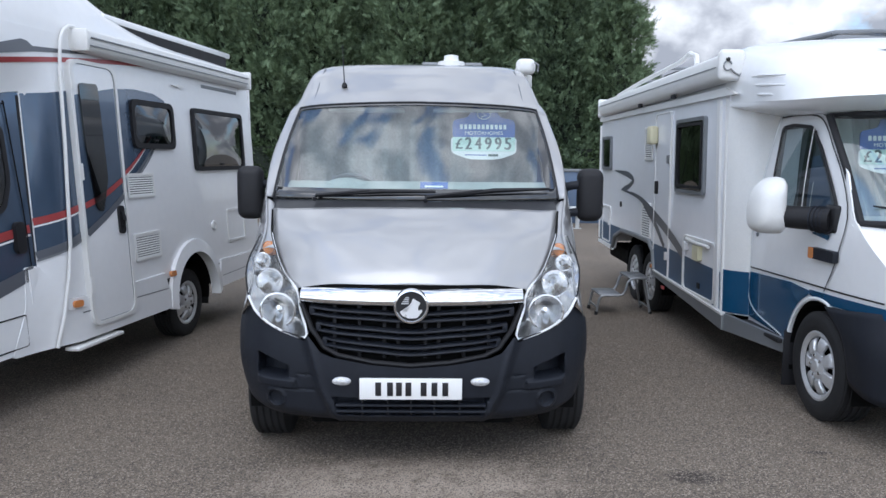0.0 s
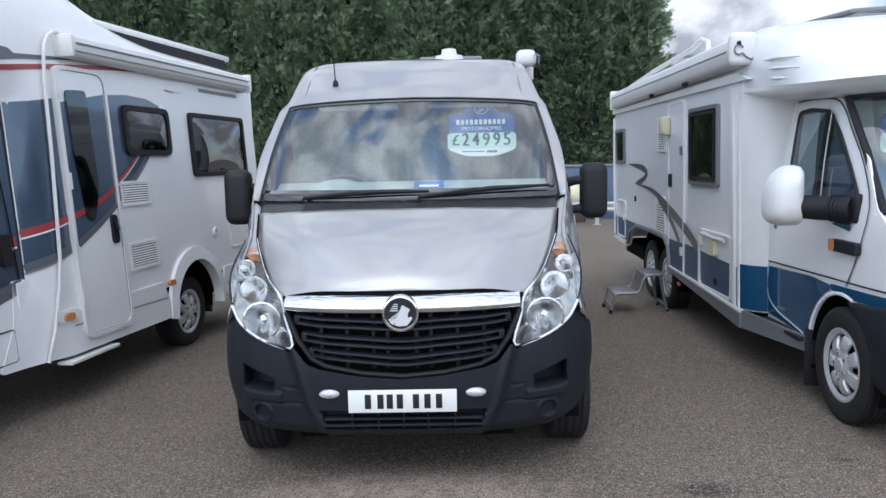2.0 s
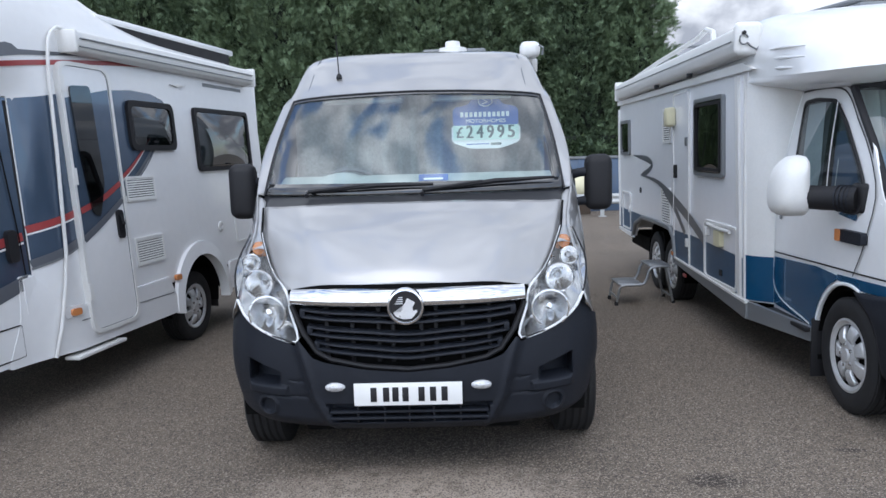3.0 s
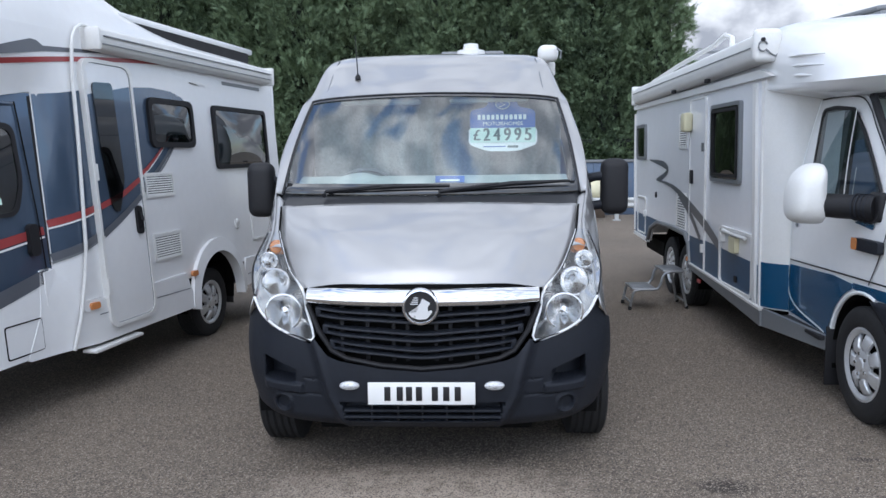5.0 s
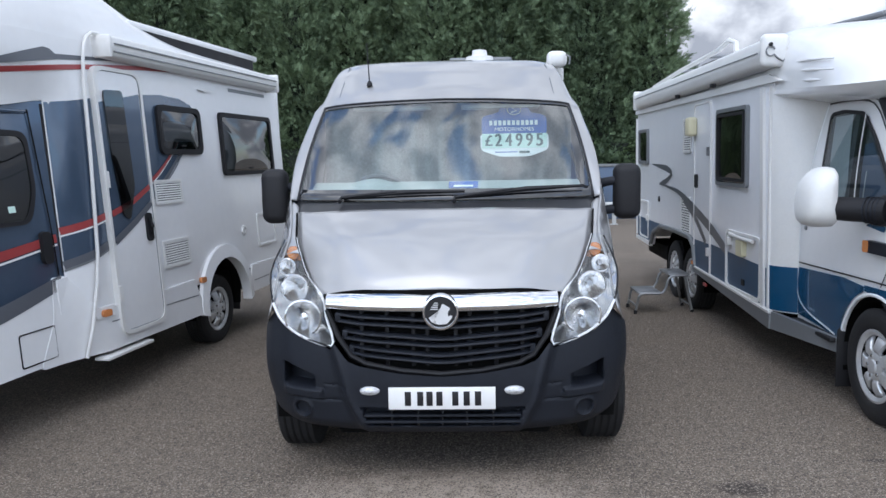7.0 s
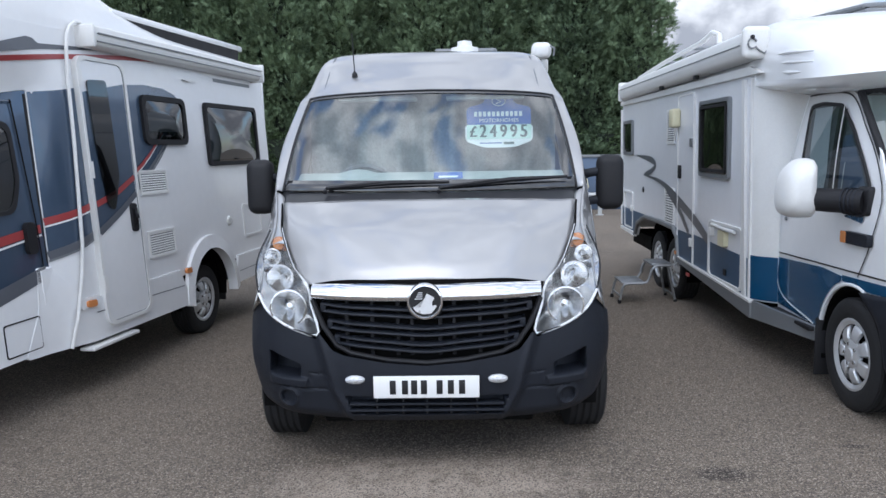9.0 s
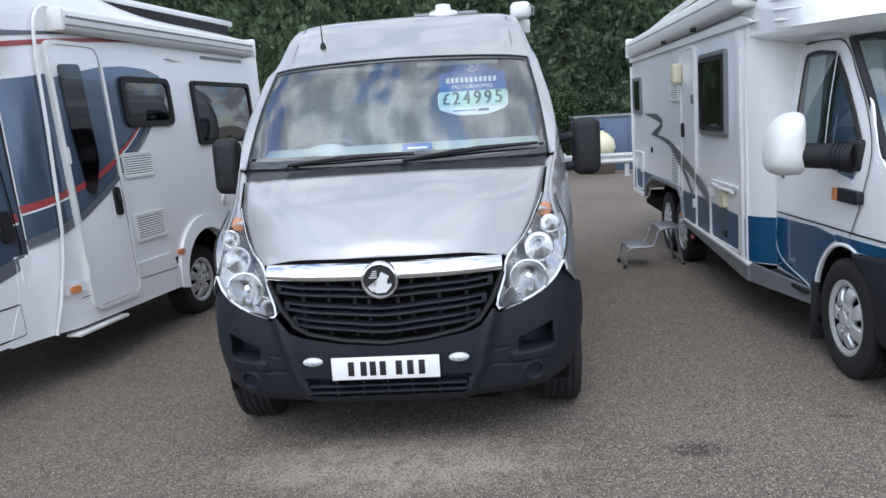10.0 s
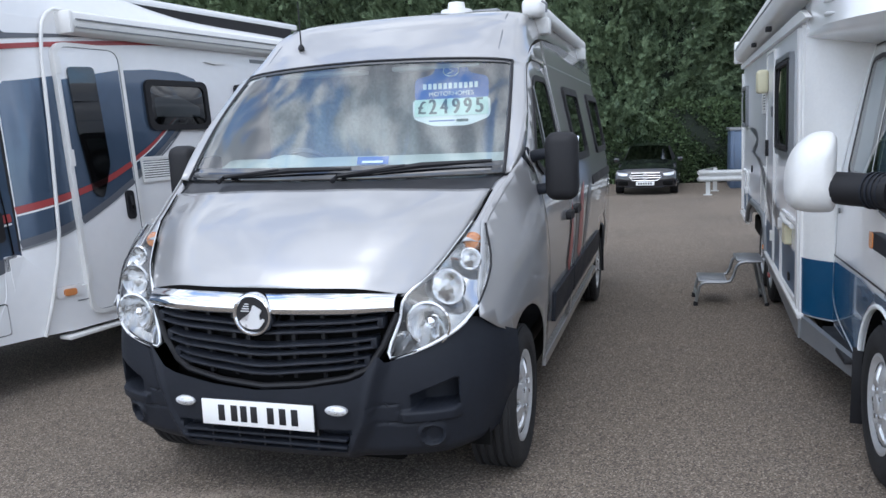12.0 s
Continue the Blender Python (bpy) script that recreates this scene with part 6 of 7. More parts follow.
    part("hook_up_box", panel(rrect(-0.42, 0.78, -0.27, 0.91, 0.02), up(0.0), 0, 0.04), M_CREAM, k)
    part("hook_up_box", panel(rrect(-0.06, 0.83, 0.0, 0.91, 0.02), up(0.0), 0, 0.04), M_WHITEPLASTIC, k)
    part("lock", panel(rrect(-0.4, 0.54, -0.34, 0.59, 0.008), up(0.004), 0, 0.01), M_BLACK, k)
    part("rear_locker", ring(rrect(2.75, 0.55, 3.25, 1.03, 0.04), 0.02, up(0.0), 0.016), M_WHITEPLASTIC, v)
    part("rear_locker_catch", panel(rrect(2.74, 0.78, 2.8, 0.86, 0.01), up(0.0), 0, 0.03), M_WHITEPLASTIC, v)
    part("water_filler", lathe([(0, 0.035), (-0.012, 0.033), (-0.014, 0.001)], 16, "x", tuple(f(2.43, 1.09, 0))), M_BLACK, v)
    part("body_swoosh", strip([(2.62, 1.5), (2.25, 1.46), (2.0, 1.4), (2.3, 1.3), (2.42, 1.27)], [0.01, 0.07, 0.05, 0.06, 0.02], f, 0.005), M_STRIPEGREY, v)
    part("body_swoosh", strip([(2.4, 1.27), (1.7, 1.22), (1.15, 1.1), (0.5, 0.93), (0.05, 0.78)], [0.015, 0.05, 0.09, 0.1, 0.09], f, 0.016), M_STRIPEGREY, v)
    part("body_swoosh", strip([(1.45, 1.13), (1.0, 0.98), (0.65, 0.78)], [0.02, 0.07, 0.06], f, 0.017), M_STRIPEGREY, v)
    # awning, roof rails
    aw = part("awning", panel(rpoly([(0.0, 2.225), (0.12, 2.24), (0.15, 2.32), (0.13, 2.42), (0.0, 2.455), (-0.06, 2.34)], 0.03), lambda x, z, w: Vector((-x, -1.0 + w, z - 0.025 * (w / 4.5))), 0, 4.5), M_WHITEPLASTIC, v, "long white awning cassette with crank end")
    part("end_cap", box(-0.155, 0.04, -1.06, -0.98, 2.225, 2.455, 0.06, 4), M_WHITEPLASTIC, aw)
    part("end_cap", box(-0.15, 0.05, 3.48, 3.53, 2.19, 2.43, 0.02), M_WHITEPLASTIC, aw)
    part("crank_loop", tube([(-0.1 + 0.03 * math.cos(a), -1.07, 2.33 + 0.035 * math.sin(a)) for a in np.linspace(0.3, 5.6, 16)] + [(-0.05, -1.07, 2.28), (-0.01, -1.065, 2.26), (0.02, -1.06, 2.29)], 0.006, 6), M_GREYTRIM, aw)
    part("crank_eye", lathe([(0, 0.014), (-0.02, 0.014), (-0.022, 0.001)], 12, "y", (-0.1, -1.06, 2.375)), M_BLACK, aw)
    part("groove", box(-0.151, -0.14, -0.95, 3.45, 2.325, 2.333, 0), M_GREYTRIM, aw)
    for y in (0.2, 1.4):
        part("arm_catch", box(-0.13, -0.09, y, y + 0.06, 2.19, 2.225, 0.005), M_BLACK, aw)
    part("roof_bar", tube([(0.14, 3.75, 2.42), (0.16, 3.7, 2.5), (0.17, 2.4, 2.57), (0.17, 1.0, 2.61), (0.18, 0.72, 2.66), (0.2, 0.6, 2.62), (0.2, 0.58, 2.54)], 0.025, 8), M_WHITEPLASTIC, v)
    part("roof_bar", tube([(2.0, 3.75, 2.42), (2.0, 3.7, 2.5), (2.0, 2.2, 2.57), (2.0, 0.7, 2.62), (2.0, 0.58, 2.54)], 0.025, 8), M_WHITEPLASTIC, v)
    for y in (1.3, 2.4, 3.3):
        part("cross_bar", tube([(0.17, y, 2.585 - 0.02 * (y - 1.3)), (2.0, y, 2.585 - 0.02 * (y - 1.3))], 0.018, 8), M_GREYTRIM, v)
    part("roof_vent", box(0.3, 0.75, 1.6, 2.1, 2.5, 2.6, 0.03), M_BLACK, v)
    sk = part("skylight", patch([[(0.75, -0.95, 2.52), (1.1, -0.98, 2.52), (1.6, -0.95, 2.52)], [(0.78, -0.85, 2.60), (1.1, -0.88, 2.61), (1.57, -0.85, 2.6)], [(0.78, 0.2, 2.66), (1.1, 0.2, 2.67), (1.57, 0.2, 2.66)], [(0.74, 0.45, 2.53), (1.1, 0.45, 2.53), (1.6, 0.45, 2.53)]], 8, 12), M_TINT, v, "raised tinted skylight")
    part("skylight_rim", tube([(0.74, -0.98, 2.54), (1.62, -0.98, 2.54), (1.62, 0.48, 2.56), (0.72, 0.48, 2.56)], 0.03, 8, closed=True), M_GREYTRIM, sk)
    part("skylight_edge", tube([(0.78, 0.22, 2.665), (0.78, -0.85, 2.605), (1.1, -0.88, 2.615), (1.57, -0.85, 2.605), (1.57, 0.22, 2.665)], 0.022, 8), M_GREYTRIM, sk)
    # cab
    def fc(y, z, w):
        x = 0.14 + 0.2 * max(0, z - 1.15) ** 1.3 + 0.10 * max(0, -2.3 - y) ** 2 + 0.02 * max(0, 0.7 - z)
        return Vector((x - w, y, z))
    fw = lambda k: (lambda y, z, w: fc(y, z, w + k))
    wing = [(-1.1, 0.42), (-1.1, 1.96), (-1.74, 1.95), (-1.86, 1.9), (-2.06, 1.75), (-2.3, 1.55), (-2.48, 1.3), (-2.62, 1.2), (-2.85, 1.05), (-2.9, 0.8), (-2.3, 0.76)] + arc(-2.2, 0.36, 0.42, 100, 12, 10) + [(-1.78, 0.42)]
    part("cab_side", panel(wing, fc, 0.12, -0.012), M_WHITE, v)
    part("door_blue", panel([(-1.115, 0.46), (-1.115, 0.8), (-1.8, 0.83), (-2.06, 0.815)] + arc(-2.2, 0.36, 0.45, 70, 14, 8) + [(-1.74, 0.43)], fw(0.008), 0.15), M_BLUE, v)
    part("wing_blue", panel([(-2.06, 0.79), (-2.06, 0.825), (-2.86, 0.85), (-2.89, 0.79), (-2.3, 0.77)], fw(0.009), 0.15), M_BLUE, v)
    part("pin_stripe", strip([(-1.12, 0.835), (-1.9, 0.855), (-2.84, 0.875)], [0.01] * 3, fc, 0.010), M_INK, v)
    part("door_seam", strip([(-1.7, 0.44), (-1.155, 0.56), (-1.12, 0.9), (-1.14, 1.6), (-1.17, 1.95)], [0.014] * 5, fc, 0.010), M_SIGNWHITE, v)
    part("door_seam", strip([(-1.17, 1.945), (-1.43, 1.95), (-1.72, 1.93), (-1.88, 1.86), (-2.03, 1.735), (-2.27, 1.53), (-2.42, 1.3), (-2.36, 1.05), (-2.24, 0.84)], [0.01] * 9, fc, 0.008), M_INK, v)
    dw = rpoly([(-1.33, 1.3), (-1.325, 1.5), (-1.3, 1.64), (-1.25, 1.88), (-1.43, 1.893), (-1.7, 1.868), (-1.93, 1.71), (-2.14, 1.52), (-2.29, 1.368), (-2.315, 1.225), (-2.25, 1.19), (-2.07, 1.195), (-1.9, 1.28)], [0.05, 0.05, 0.05, 0.05, 0.03, 0.05, 0.05, 0.05, 0.05, 0.05, 0.03, 0.05, 0.05])
    cwn = part("cab_window", panel(dw, fw(0.018), 0.06), M_CABGLASS, v, "side window with pale cab inside")
    part("cab_window_backing", panel(dw, fw(0.006), 0.06), M_CURTAINDARK, cwn)
    part("cab_blind", panel([(-1.44, 1.32), (-1.43, 1.5), (-1.33, 1.85), (-1.57, 1.855), (-1.72, 1.43), (-1.72, 1.32)], fw(0.012), 0.05), M_CURTAIN, cwn)
    # blue-grey panel: the reflection seen in the quarter pane, put in as colour
    part("quarter_inset", panel([(-1.9, 1.33), (-1.8, 1.66), (-1.92, 1.67), (-2.13, 1.48), (-2.23, 1.36), (-2.22, 1.3)], fw(0.012), 0.05), M_CONTAINER, cwn)
    part("quarter_inset", strip([(-1.96, 1.32), (-1.93, 1.5)], [0.014, 0.014], fc, 0.015), M_CURTAIN, cwn)
    part("cab_window_frame", ring(dw, 0.024, fw(0.008), 0.012), M_BLACK, cwn)
    part("quarter_bar", strip([(-1.875, 1.28), (-1.8, 1.6), (-1.745, 1.86)], [0.014, 0.014, 0.014], fc, 0.02), M_WHITEPLASTIC, cwn)
    part("quarter_post", strip([(-1.835, 1.28), (-1.76, 1.6), (-1.695, 1.86)], [0.07, 0.06, 0.04], fc, 0.017), M_BLACK, cwn)
    part("quarter_post", strip([(-1.905, 1.28), (-1.83, 1.6), (-1.775, 1.83)], [0.04, 0.035, 0.03], fc, 0.016), M_BLACK, cwn)
    part("lower_scoop", panel(rpoly([(-2.03, 1.18), (-2.25, 1.155), (-2.26, 1.19), (-2.08, 1.2)], 0.015), fw(0.006), 0), M_BLUE, v)
    part("key_lock", lathe([(0, 0.016), (-0.008, 0.014), (-0.009, 0.001)], 12, "x", tuple(fc(-1.21, 1.09, 0.006))), M_GREYTRIM, v)
    part("door_handle", panel(rrect(-1.26, 1.14, -1.16, 1.2, 0.015), fw(0.006), 0, 0.03), M_BLACK, v)
    part("indicator_base", panel(rrect(-2.38, 1.03, -2.1, 1.1, 0.02), fw(0.004), 0, 0.035), M_PLASTIC, v)
    part("side_indicator", panel(rrect(-2.14, 1.03, -2.08, 1.1, 0.015), fw(0.008), 0, 0.036), M_ORANGE, v)
    part("cab_step", panel([(-1.0, 0.32), (-1.78, 0.34), (-1.78, 0.43), (-1.0, 0.45)], lambda y, z, w: Vector((0.02 - 0.13 * min(1, max(0, (y + 1.0) / -0.78)) * -1 - w, y, z)), 0.1, 0.03), M_GREYTRIM, v)
    part("step_tread", box(0.08, 0.24, -1.76, -1.12, 0.40, 0.43, 0.008), M_BLACK, v)
    part("wing_edge", tube([tuple(fc(y, z, 0.006)) for y, z in arc(-2.2, 0.36, 0.425, 18, 108, 10)], 0.012, 6), M_SIGNWHITE, v)
    mudguard_well(v, -2.2, 0.34, 0.15, 0.7, 0.41)
    wheel(v, (0.24, -2.2, 0.34), 0.34, 0.22, -1)
    wheel(v, (1.96, -2.2, 0.34), 0.34, 0.22, 1)
    part("mud_flap", box(0.11, 0.32, -1.8, -1.785, 0.12, 0.5, 0.004), M_BLACK, v)
    GL = []
    for t in (0, 0.5, 1.0):
        row = []
        for (xb, yb), (xt, yt) in (((0, -2.84), (0, -2.06)), ((0.5, -2.79), (0.48, -2.04)), ((0.85, -2.64), (0.8, -1.99)), ((1.02, -2.5), (0.93, -1.9))):
            row.append((xb + (xt - xb) * t, yb + (yt - yb) * t - 0.02 * math.sin(math.pi * t), 1.28 + 0.64 * t))
        GL.append(row)
    bm = patch(GL, 12, 8, True)
    bmesh.ops.scale(bm, verts=bm.verts[:], vec=(0.895, 1, 1))
    bmesh.ops.translate(bm, verts=bm.verts[:], vec=(1.1, 0, 0))
    ws = part("windscreen", bm, M_GLASS, v)
    ws.visible_shadow = False
    edge = [Vector(p) for p in (GL[0][3], GL[1][3], GL[2][3], GL[2][2], GL[2][1], GL[2][0])]
    rim_l = [Vector((1.1 - 0.895 * p.x, p.y, p.z)) for p in edge]
    rim = rim_l + [Vector((2.2 - p.x, p.y, p.z)) for p in rim_l[::-1][1:]] + [Vector((1.1 + 0.895 * x, y, 1.28)) for x, y in ((0.85, -2.64), (0.5, -2.79), (0, -2.84), (-0.5, -2.79), (-0.85, -2.64))]
    part("screen_seal", tube(rim, 0.024, 8, closed=True), M_BLACK, ws)
    part("cab_curtain", patch([[(0.3 + 0.7 * k / 24 + lean, -1.74 + 0.03 * math.sin(k * 1.9), z) for k in range(25)] for z, lean in ((1.2, 0.18), (1.55, 0.06), (1.93, 0.0))], 96, 8), M_CURTAIN, v, "pale gathered cab curtain")
    part("cab_rear_curtain", patch([[(0.75 + 1.25 * k / 30, -1.6 + 0.03 * math.sin(k * 1.7), z) for k in range(31)] for z in (0.9, 1.93)], 90, 4), M_CURTAIN, v)
    part("dashboard", patch([[(0.25, -2.45, 1.25), (1.1, -2.76, 1.25), (1.95, -2.45, 1.25)], [(0.25, -2.0, 1.28), (1.1, -2.1, 1.29), (1.95, -2.0, 1.28)], [(0.25, -1.85, 1.0), (1.1, -1.9, 1.0), (1.95, -1.85, 1.0)]], 12, 8), M_DASH, v)
    wp = part("wiper", tube([(0.75, -2.7, 1.335), (0.5, -2.64, 1.345), (0.25, -2.5, 1.38)], [0.01, 0.012, 0.006], 6), M_BLACK, v)
    BON = [
        [(0, -2.82, 1.265), (0.5, -2.77, 1.265), (0.88, -2.6, 1.26), (1.06, -2.47, 1.27)],
        [(0, -2.97, 1.15), (0.5, -2.93, 1.15), (0.85, -2.78, 1.14), (1.03, -2.66, 1.14)],
        [(0, -3.08, 0.98), (0.5, -3.04, 0.98), (0.8, -2.9, 0.98), (0.99, -2.8, 0.98)],
        [(0, -3.13, 0.8), (0.5, -3.1, 0.8), (0.8, -3.0, 0.8), (1.02, -2.84, 0.8)],
    ]
    bm = patch(BON, 16, 14, True)
    bmesh.ops.scale(bm, verts=bm.verts[:], vec=(0.895, 1, 1))
    bmesh.ops.translate(bm, verts=bm.verts[:], vec=(1.1, 0, 0))
    part("bonnet", bm, M_WHITE, v)
    BUM = [
        [(0, -3.18, 0.82), (0.5, -3.15, 0.82), (0.85, -3.02, 0.82), (1.06, -2.8, 0.815), (1.11, -2.5, 0.78), (1.1, -2.3, 0.76)],
        [(0, -3.24, 0.6), (0.5, -3.21, 0.6), (0.88, -3.06, 0.6), (1.1, -2.82, 0.6), (1.115, -2.6, 0.6), (1.1, -2.52, 0.62)],
        [(0, -3.18, 0.3), (0.5, -3.15, 0.3), (0.85, -3.0, 0.3), (1.05, -2.82, 0.32), (1.09, -2.65, 0.36), (1.08, -2.58, 0.4)],
    ]
    bm = patch(BUM, 24, 12, True)
    bmesh.ops.scale(bm, verts=bm.verts[:], vec=(0.895, 1, 1))
    bmesh.ops.translate(bm, verts=bm.verts[:], vec=(1.1, 0, 0))
    part("front_bumper", bm, M_PLASTIC, v, thick=0.01)
    part("cab_far_side", panel([(-0.95, 0.42), (-0.95, 1.98), (-1.85, 1.9), (-2.48, 1.27), (-2.85, 1.0), (-2.9, 0.6)], lambda y, z, w: Vector((2.06, y, z)), 0), M_WHITE, v, thick=0.02)
    part("cab_floor", box(0.2, 2.0, -2.7, -0.95, 0.4, 0.55, 0.02), M_DEEP, v)
    shell = rpoly([(-0.055, 1.165), (-0.06, 1.53), (-0.2, 1.53), (-0.325, 1.42), (-0.335, 1.22), (-0.25, 1.165)], [0.05, 0.05, 0.1, 0.12, 0.1, 0.08], 6)
    bm = bmesh.new()
    loops = []
    for y, k in ((-1.885, 0.93), (-1.89, 0.99), (-1.93, 1.0), (-1.99, 0.97), (-2.04, 0.86), (-2.075, 0.66), (-2.09, 0.35)):
        loops.append([bm.verts.new((-0.125 + (a + 0.195) * k * 0.76, y, 1.345 + (b - 1.345) * k)) for a, b in shell])
    for A, B in zip(loops, loops[1:]):
        for q in range(len(A)):
            bm.faces.new((A[q], A[(q + 1) % len(A)], B[(q + 1) % len(A)], B[q]))
    bm.faces.new(loops[-1])
    bm.faces.new(loops[0][::-1])
    bmesh.ops.recalc_face_normals(bm, faces=bm.faces[:])
    mr = part("door_mirror", bm, M_WHITEPLASTIC, v, "rounded white door mirror on black arm")
    part("mirror_arm", tube([(-0.06, -1.99, 1.285), (0.03, -2.08, 1.28), (0.1, -2.16, 1.28), (0.16, -2.24, 1.28)], [0.07, 0.072, 0.072, 0.078], 14), M_BLACK, mr)
    for k in range(5):
        part("arm_rib", lathe([(-0.005, 0.001), (-0.005, 0.079), (0.005, 0.079), (0.005, 0.001)], 18, "y"), M_PLASTIC, mr).matrix_local = Matrix.Translation((0.09 + 0.015 * k, -2.145 - 0.019 * k, 1.28)) @ Matrix.Rotation(radians(38), 4, "Z")
    part("mirror_base", box(0.13, 0.19, -2.32, -2.17, 1.2, 1.37, 0.025, 3), M_BLACK, mr)
    part("mirror_glass", box(-0.185, -0.05, -1.884, -1.878, 1.23, 1.42, 0.003), M_CHROME, mr)


slate_motorhome()
blue_motorhome()
price_board(RIGHT @ pose(0.68, -1.93, 1.70, -6, 0, -4), "£26995")


# ---- small things in the yard ----
def step_stool():
    s = thing("step_stool", "folding two-tread grey metal caravan step on the asphalt", "step stool", pose(2.12, 7.0, -0.014, 0, 0, 3.2))
    for y in (1.2, 1.56):
        part("side_tube", tube([(-0.53, y, 0.012), (-0.5, y, 0.17), (-0.48, y, 0.2), (-0.44, y, 0.21), (-0.3, y, 0.21), (-0.25, y, 0.22), (-0.22, y, 0.27), (-0.2, y, 0.35), (-0.17, y, 0.385), (-0.12, y, 0.395), (0.0, y, 0.395)], 0.014, 8), M_STEEL, s)
        part("rear_leg", tube([(-0.03, y, 0.39), (0.05, y, 0.012)], 0.014, 8), M_STEEL, s)
        part("foot", lathe([(0, 0.001), (0, 0.02), (0.035, 0.018), (0.04, 0.012)], 10, "z", (-0.53, y, 0)), M_BLACK, s)
        part("foot", lathe([(0, 0.001), (0, 0.02), (0.035, 0.018), (0.04, 0.012)], 10, "z", (0.052, y, 0)), M_BLACK, s)
    part("brace", tube([(0.04, 1.2, 0.08), (0.04, 1.56, 0.08)], 0.01, 8), M_STEEL, s)
    part("brace", tube([(-0.52, 1.2, 0.08), (-0.52, 1.56, 0.08)], 0.01, 8), M_STEEL, s)
    for x0, x1, z in ((-0.51, -0.27, 0.22), (-0.2, 0.02, 0.405)):
        tr = part("tread", box(x0, x1, 1.2, 1.56, z - 0.012, z + 0.008, 0.006), M_STEEL, s)
        part("tread_mat", box(x0 + 0.015, x1 - 0.015, 1.22, 1.54, z + 0.006, z + 0.013, 0.003), M_GREYTRIM, tr)


step_stool()


def saloon_car():
    g = ground_z(0, 25)
    c = thing("saloon_car", "black saloon car parked nose-on before the hedge", "car", pose(-0.1, 24.5, g, 0, 0, 1.0))
    body = [
        [(0, 0.0, 0.25), (0.5, 0.03, 0.25), (0.78, 0.14, 0.25), (0.88, 0.35, 0.25), (0.9, 2.4, 0.25), (0.9, 4.6, 0.3)],
        [(0, -0.02, 0.5), (0.5, 0.02, 0.5), (0.8, 0.12, 0.5), (0.9, 0.35, 0.5), (0.92, 2.4, 0.55), (0.9, 4.7, 0.6)],
        [(0, 0.06, 0.72), (0.5, 0.09, 0.71), (0.78, 0.18, 0.69), (0.89, 0.42, 0.69), (0.92, 2.4, 0.8), (0.88, 4.75, 0.85)],
        [(0, 0.3, 0.83), (0.5, 0.32, 0.82), (0.72, 0.4, 0.8), (0.82, 0.6, 0.79), (0.88, 2.4, 0.95), (0.8, 4.7, 1.0)],
        [(0, 1.35, 1.0), (0.4, 1.37, 0.99), (0.66, 1.43, 0.97), (0.76, 1.5, 0.95), (0.8, 2.4, 1.0), (0.7, 4.3, 1.05)],
    ]
    part("body", patch(body, 30, 24, True), M_CARBLACK, c)
    part("roof", patch([[(0, 2.05, 1.4), (0.4, 2.06, 1.39), (0.58, 2.1, 1.35)], [(0, 2.7, 1.46), (0.4, 2.7, 1.45), (0.6, 2.7, 1.4)], [(0, 3.7, 1.38), (0.4, 3.7, 1.37), (0.56, 3.65, 1.32)], [(0, 4.4, 1.06), (0.45, 4.4, 1.05), (0.65, 4.35, 1.02)]], 8, 16, True), M_CARBLACK, c)
    part("windscreen", patch([[(0, 1.33, 0.99), (0.45, 1.37, 0.98), (0.72, 1.5, 0.95)], [(0, 2.07, 1.4), (0.4, 2.08, 1.39), (0.58, 2.12, 1.34)]], 8, 6, True), M_TINT, c)
    for s in (-1, 1):
        part("side_glass", patch([[(s * 0.73, 1.5, 0.95), (s * 0.8, 2.6, 0.98), (s * 0.7, 4.2, 1.02)], [(s * 0.59, 2.12, 1.34), (s * 0.61, 2.7, 1.39), (s * 0.56, 3.65, 1.3)]], 10, 5), M_BLACK, c)
        part("headlight", patch([[(s * 0.5, 0.02, 0.64), (s * 0.68, 0.06, 0.665), (s * 0.83, 0.2, 0.69)], [(s * 0.53, 0.01, 0.585), (s * 0.68, 0.04, 0.58), (s * 0.84, 0.17, 0.61)]], 8, 4), M_LAMPREFL, c)
        part("door_mirror", box(s * 0.88, s * 1.04, 1.55, 1.68, 0.92, 1.05, 0.03), M_CARBLACK, c)
        part("air_intake", box(s * 0.5, s * 0.78, 0.0, 0.06, 0.3, 0.42, 0.02), M_DEEP, c)
        wheel(c, (s * 0.8, 0.85, 0.33), 0.33, 0.22, s)
        wheel(c, (s * 0.8, 3.75, 0.33), 0.33, 0.22, s)
    gr = part("grille", panel(rpoly([(-0.4, 0.66), (0.4, 0.66), (0.46, 0.55), (0.36, 0.44), (-0.36, 0.44), (-0.46, 0.55)], 0.04), lambda x, z, w: Vector((x, -0.03 + abs(x) * 0.05 + w, z)), 0.1, 0.02), M_BLACK, c)
    part("grille_rim", tube([(x, -0.035 + abs(x) * 0.05, z) for x, z in ((-0.4, 0.66), (0, 0.665), (0.4, 0.66), (0.46, 0.55), (0.36, 0.44), (0, 0.435), (-0.36, 0.44), (-0.46, 0.55))], 0.012, 6, closed=True), M_CHROME, gr)
    for z in (0.52, 0.585):
        part("grille_bar", tube([(-0.43, -0.02, z), (0, -0.04, z), (0.43, -0.02, z)], 0.012, 6), M_CHROME, gr)
    part("badge", tube([(0.08 * math.cos(a), -0.05, 0.55 + 0.08 * math.sin(a)) for a in [2 * math.pi * i / 20 for i in range(20)]], 0.01, 6, closed=True), M_CHROME, gr)
    pl = part("number_plate", box(-0.26, 0.26, -0.06, -0.05, 0.3, 0.41, 0.003), M_PLATE, c)
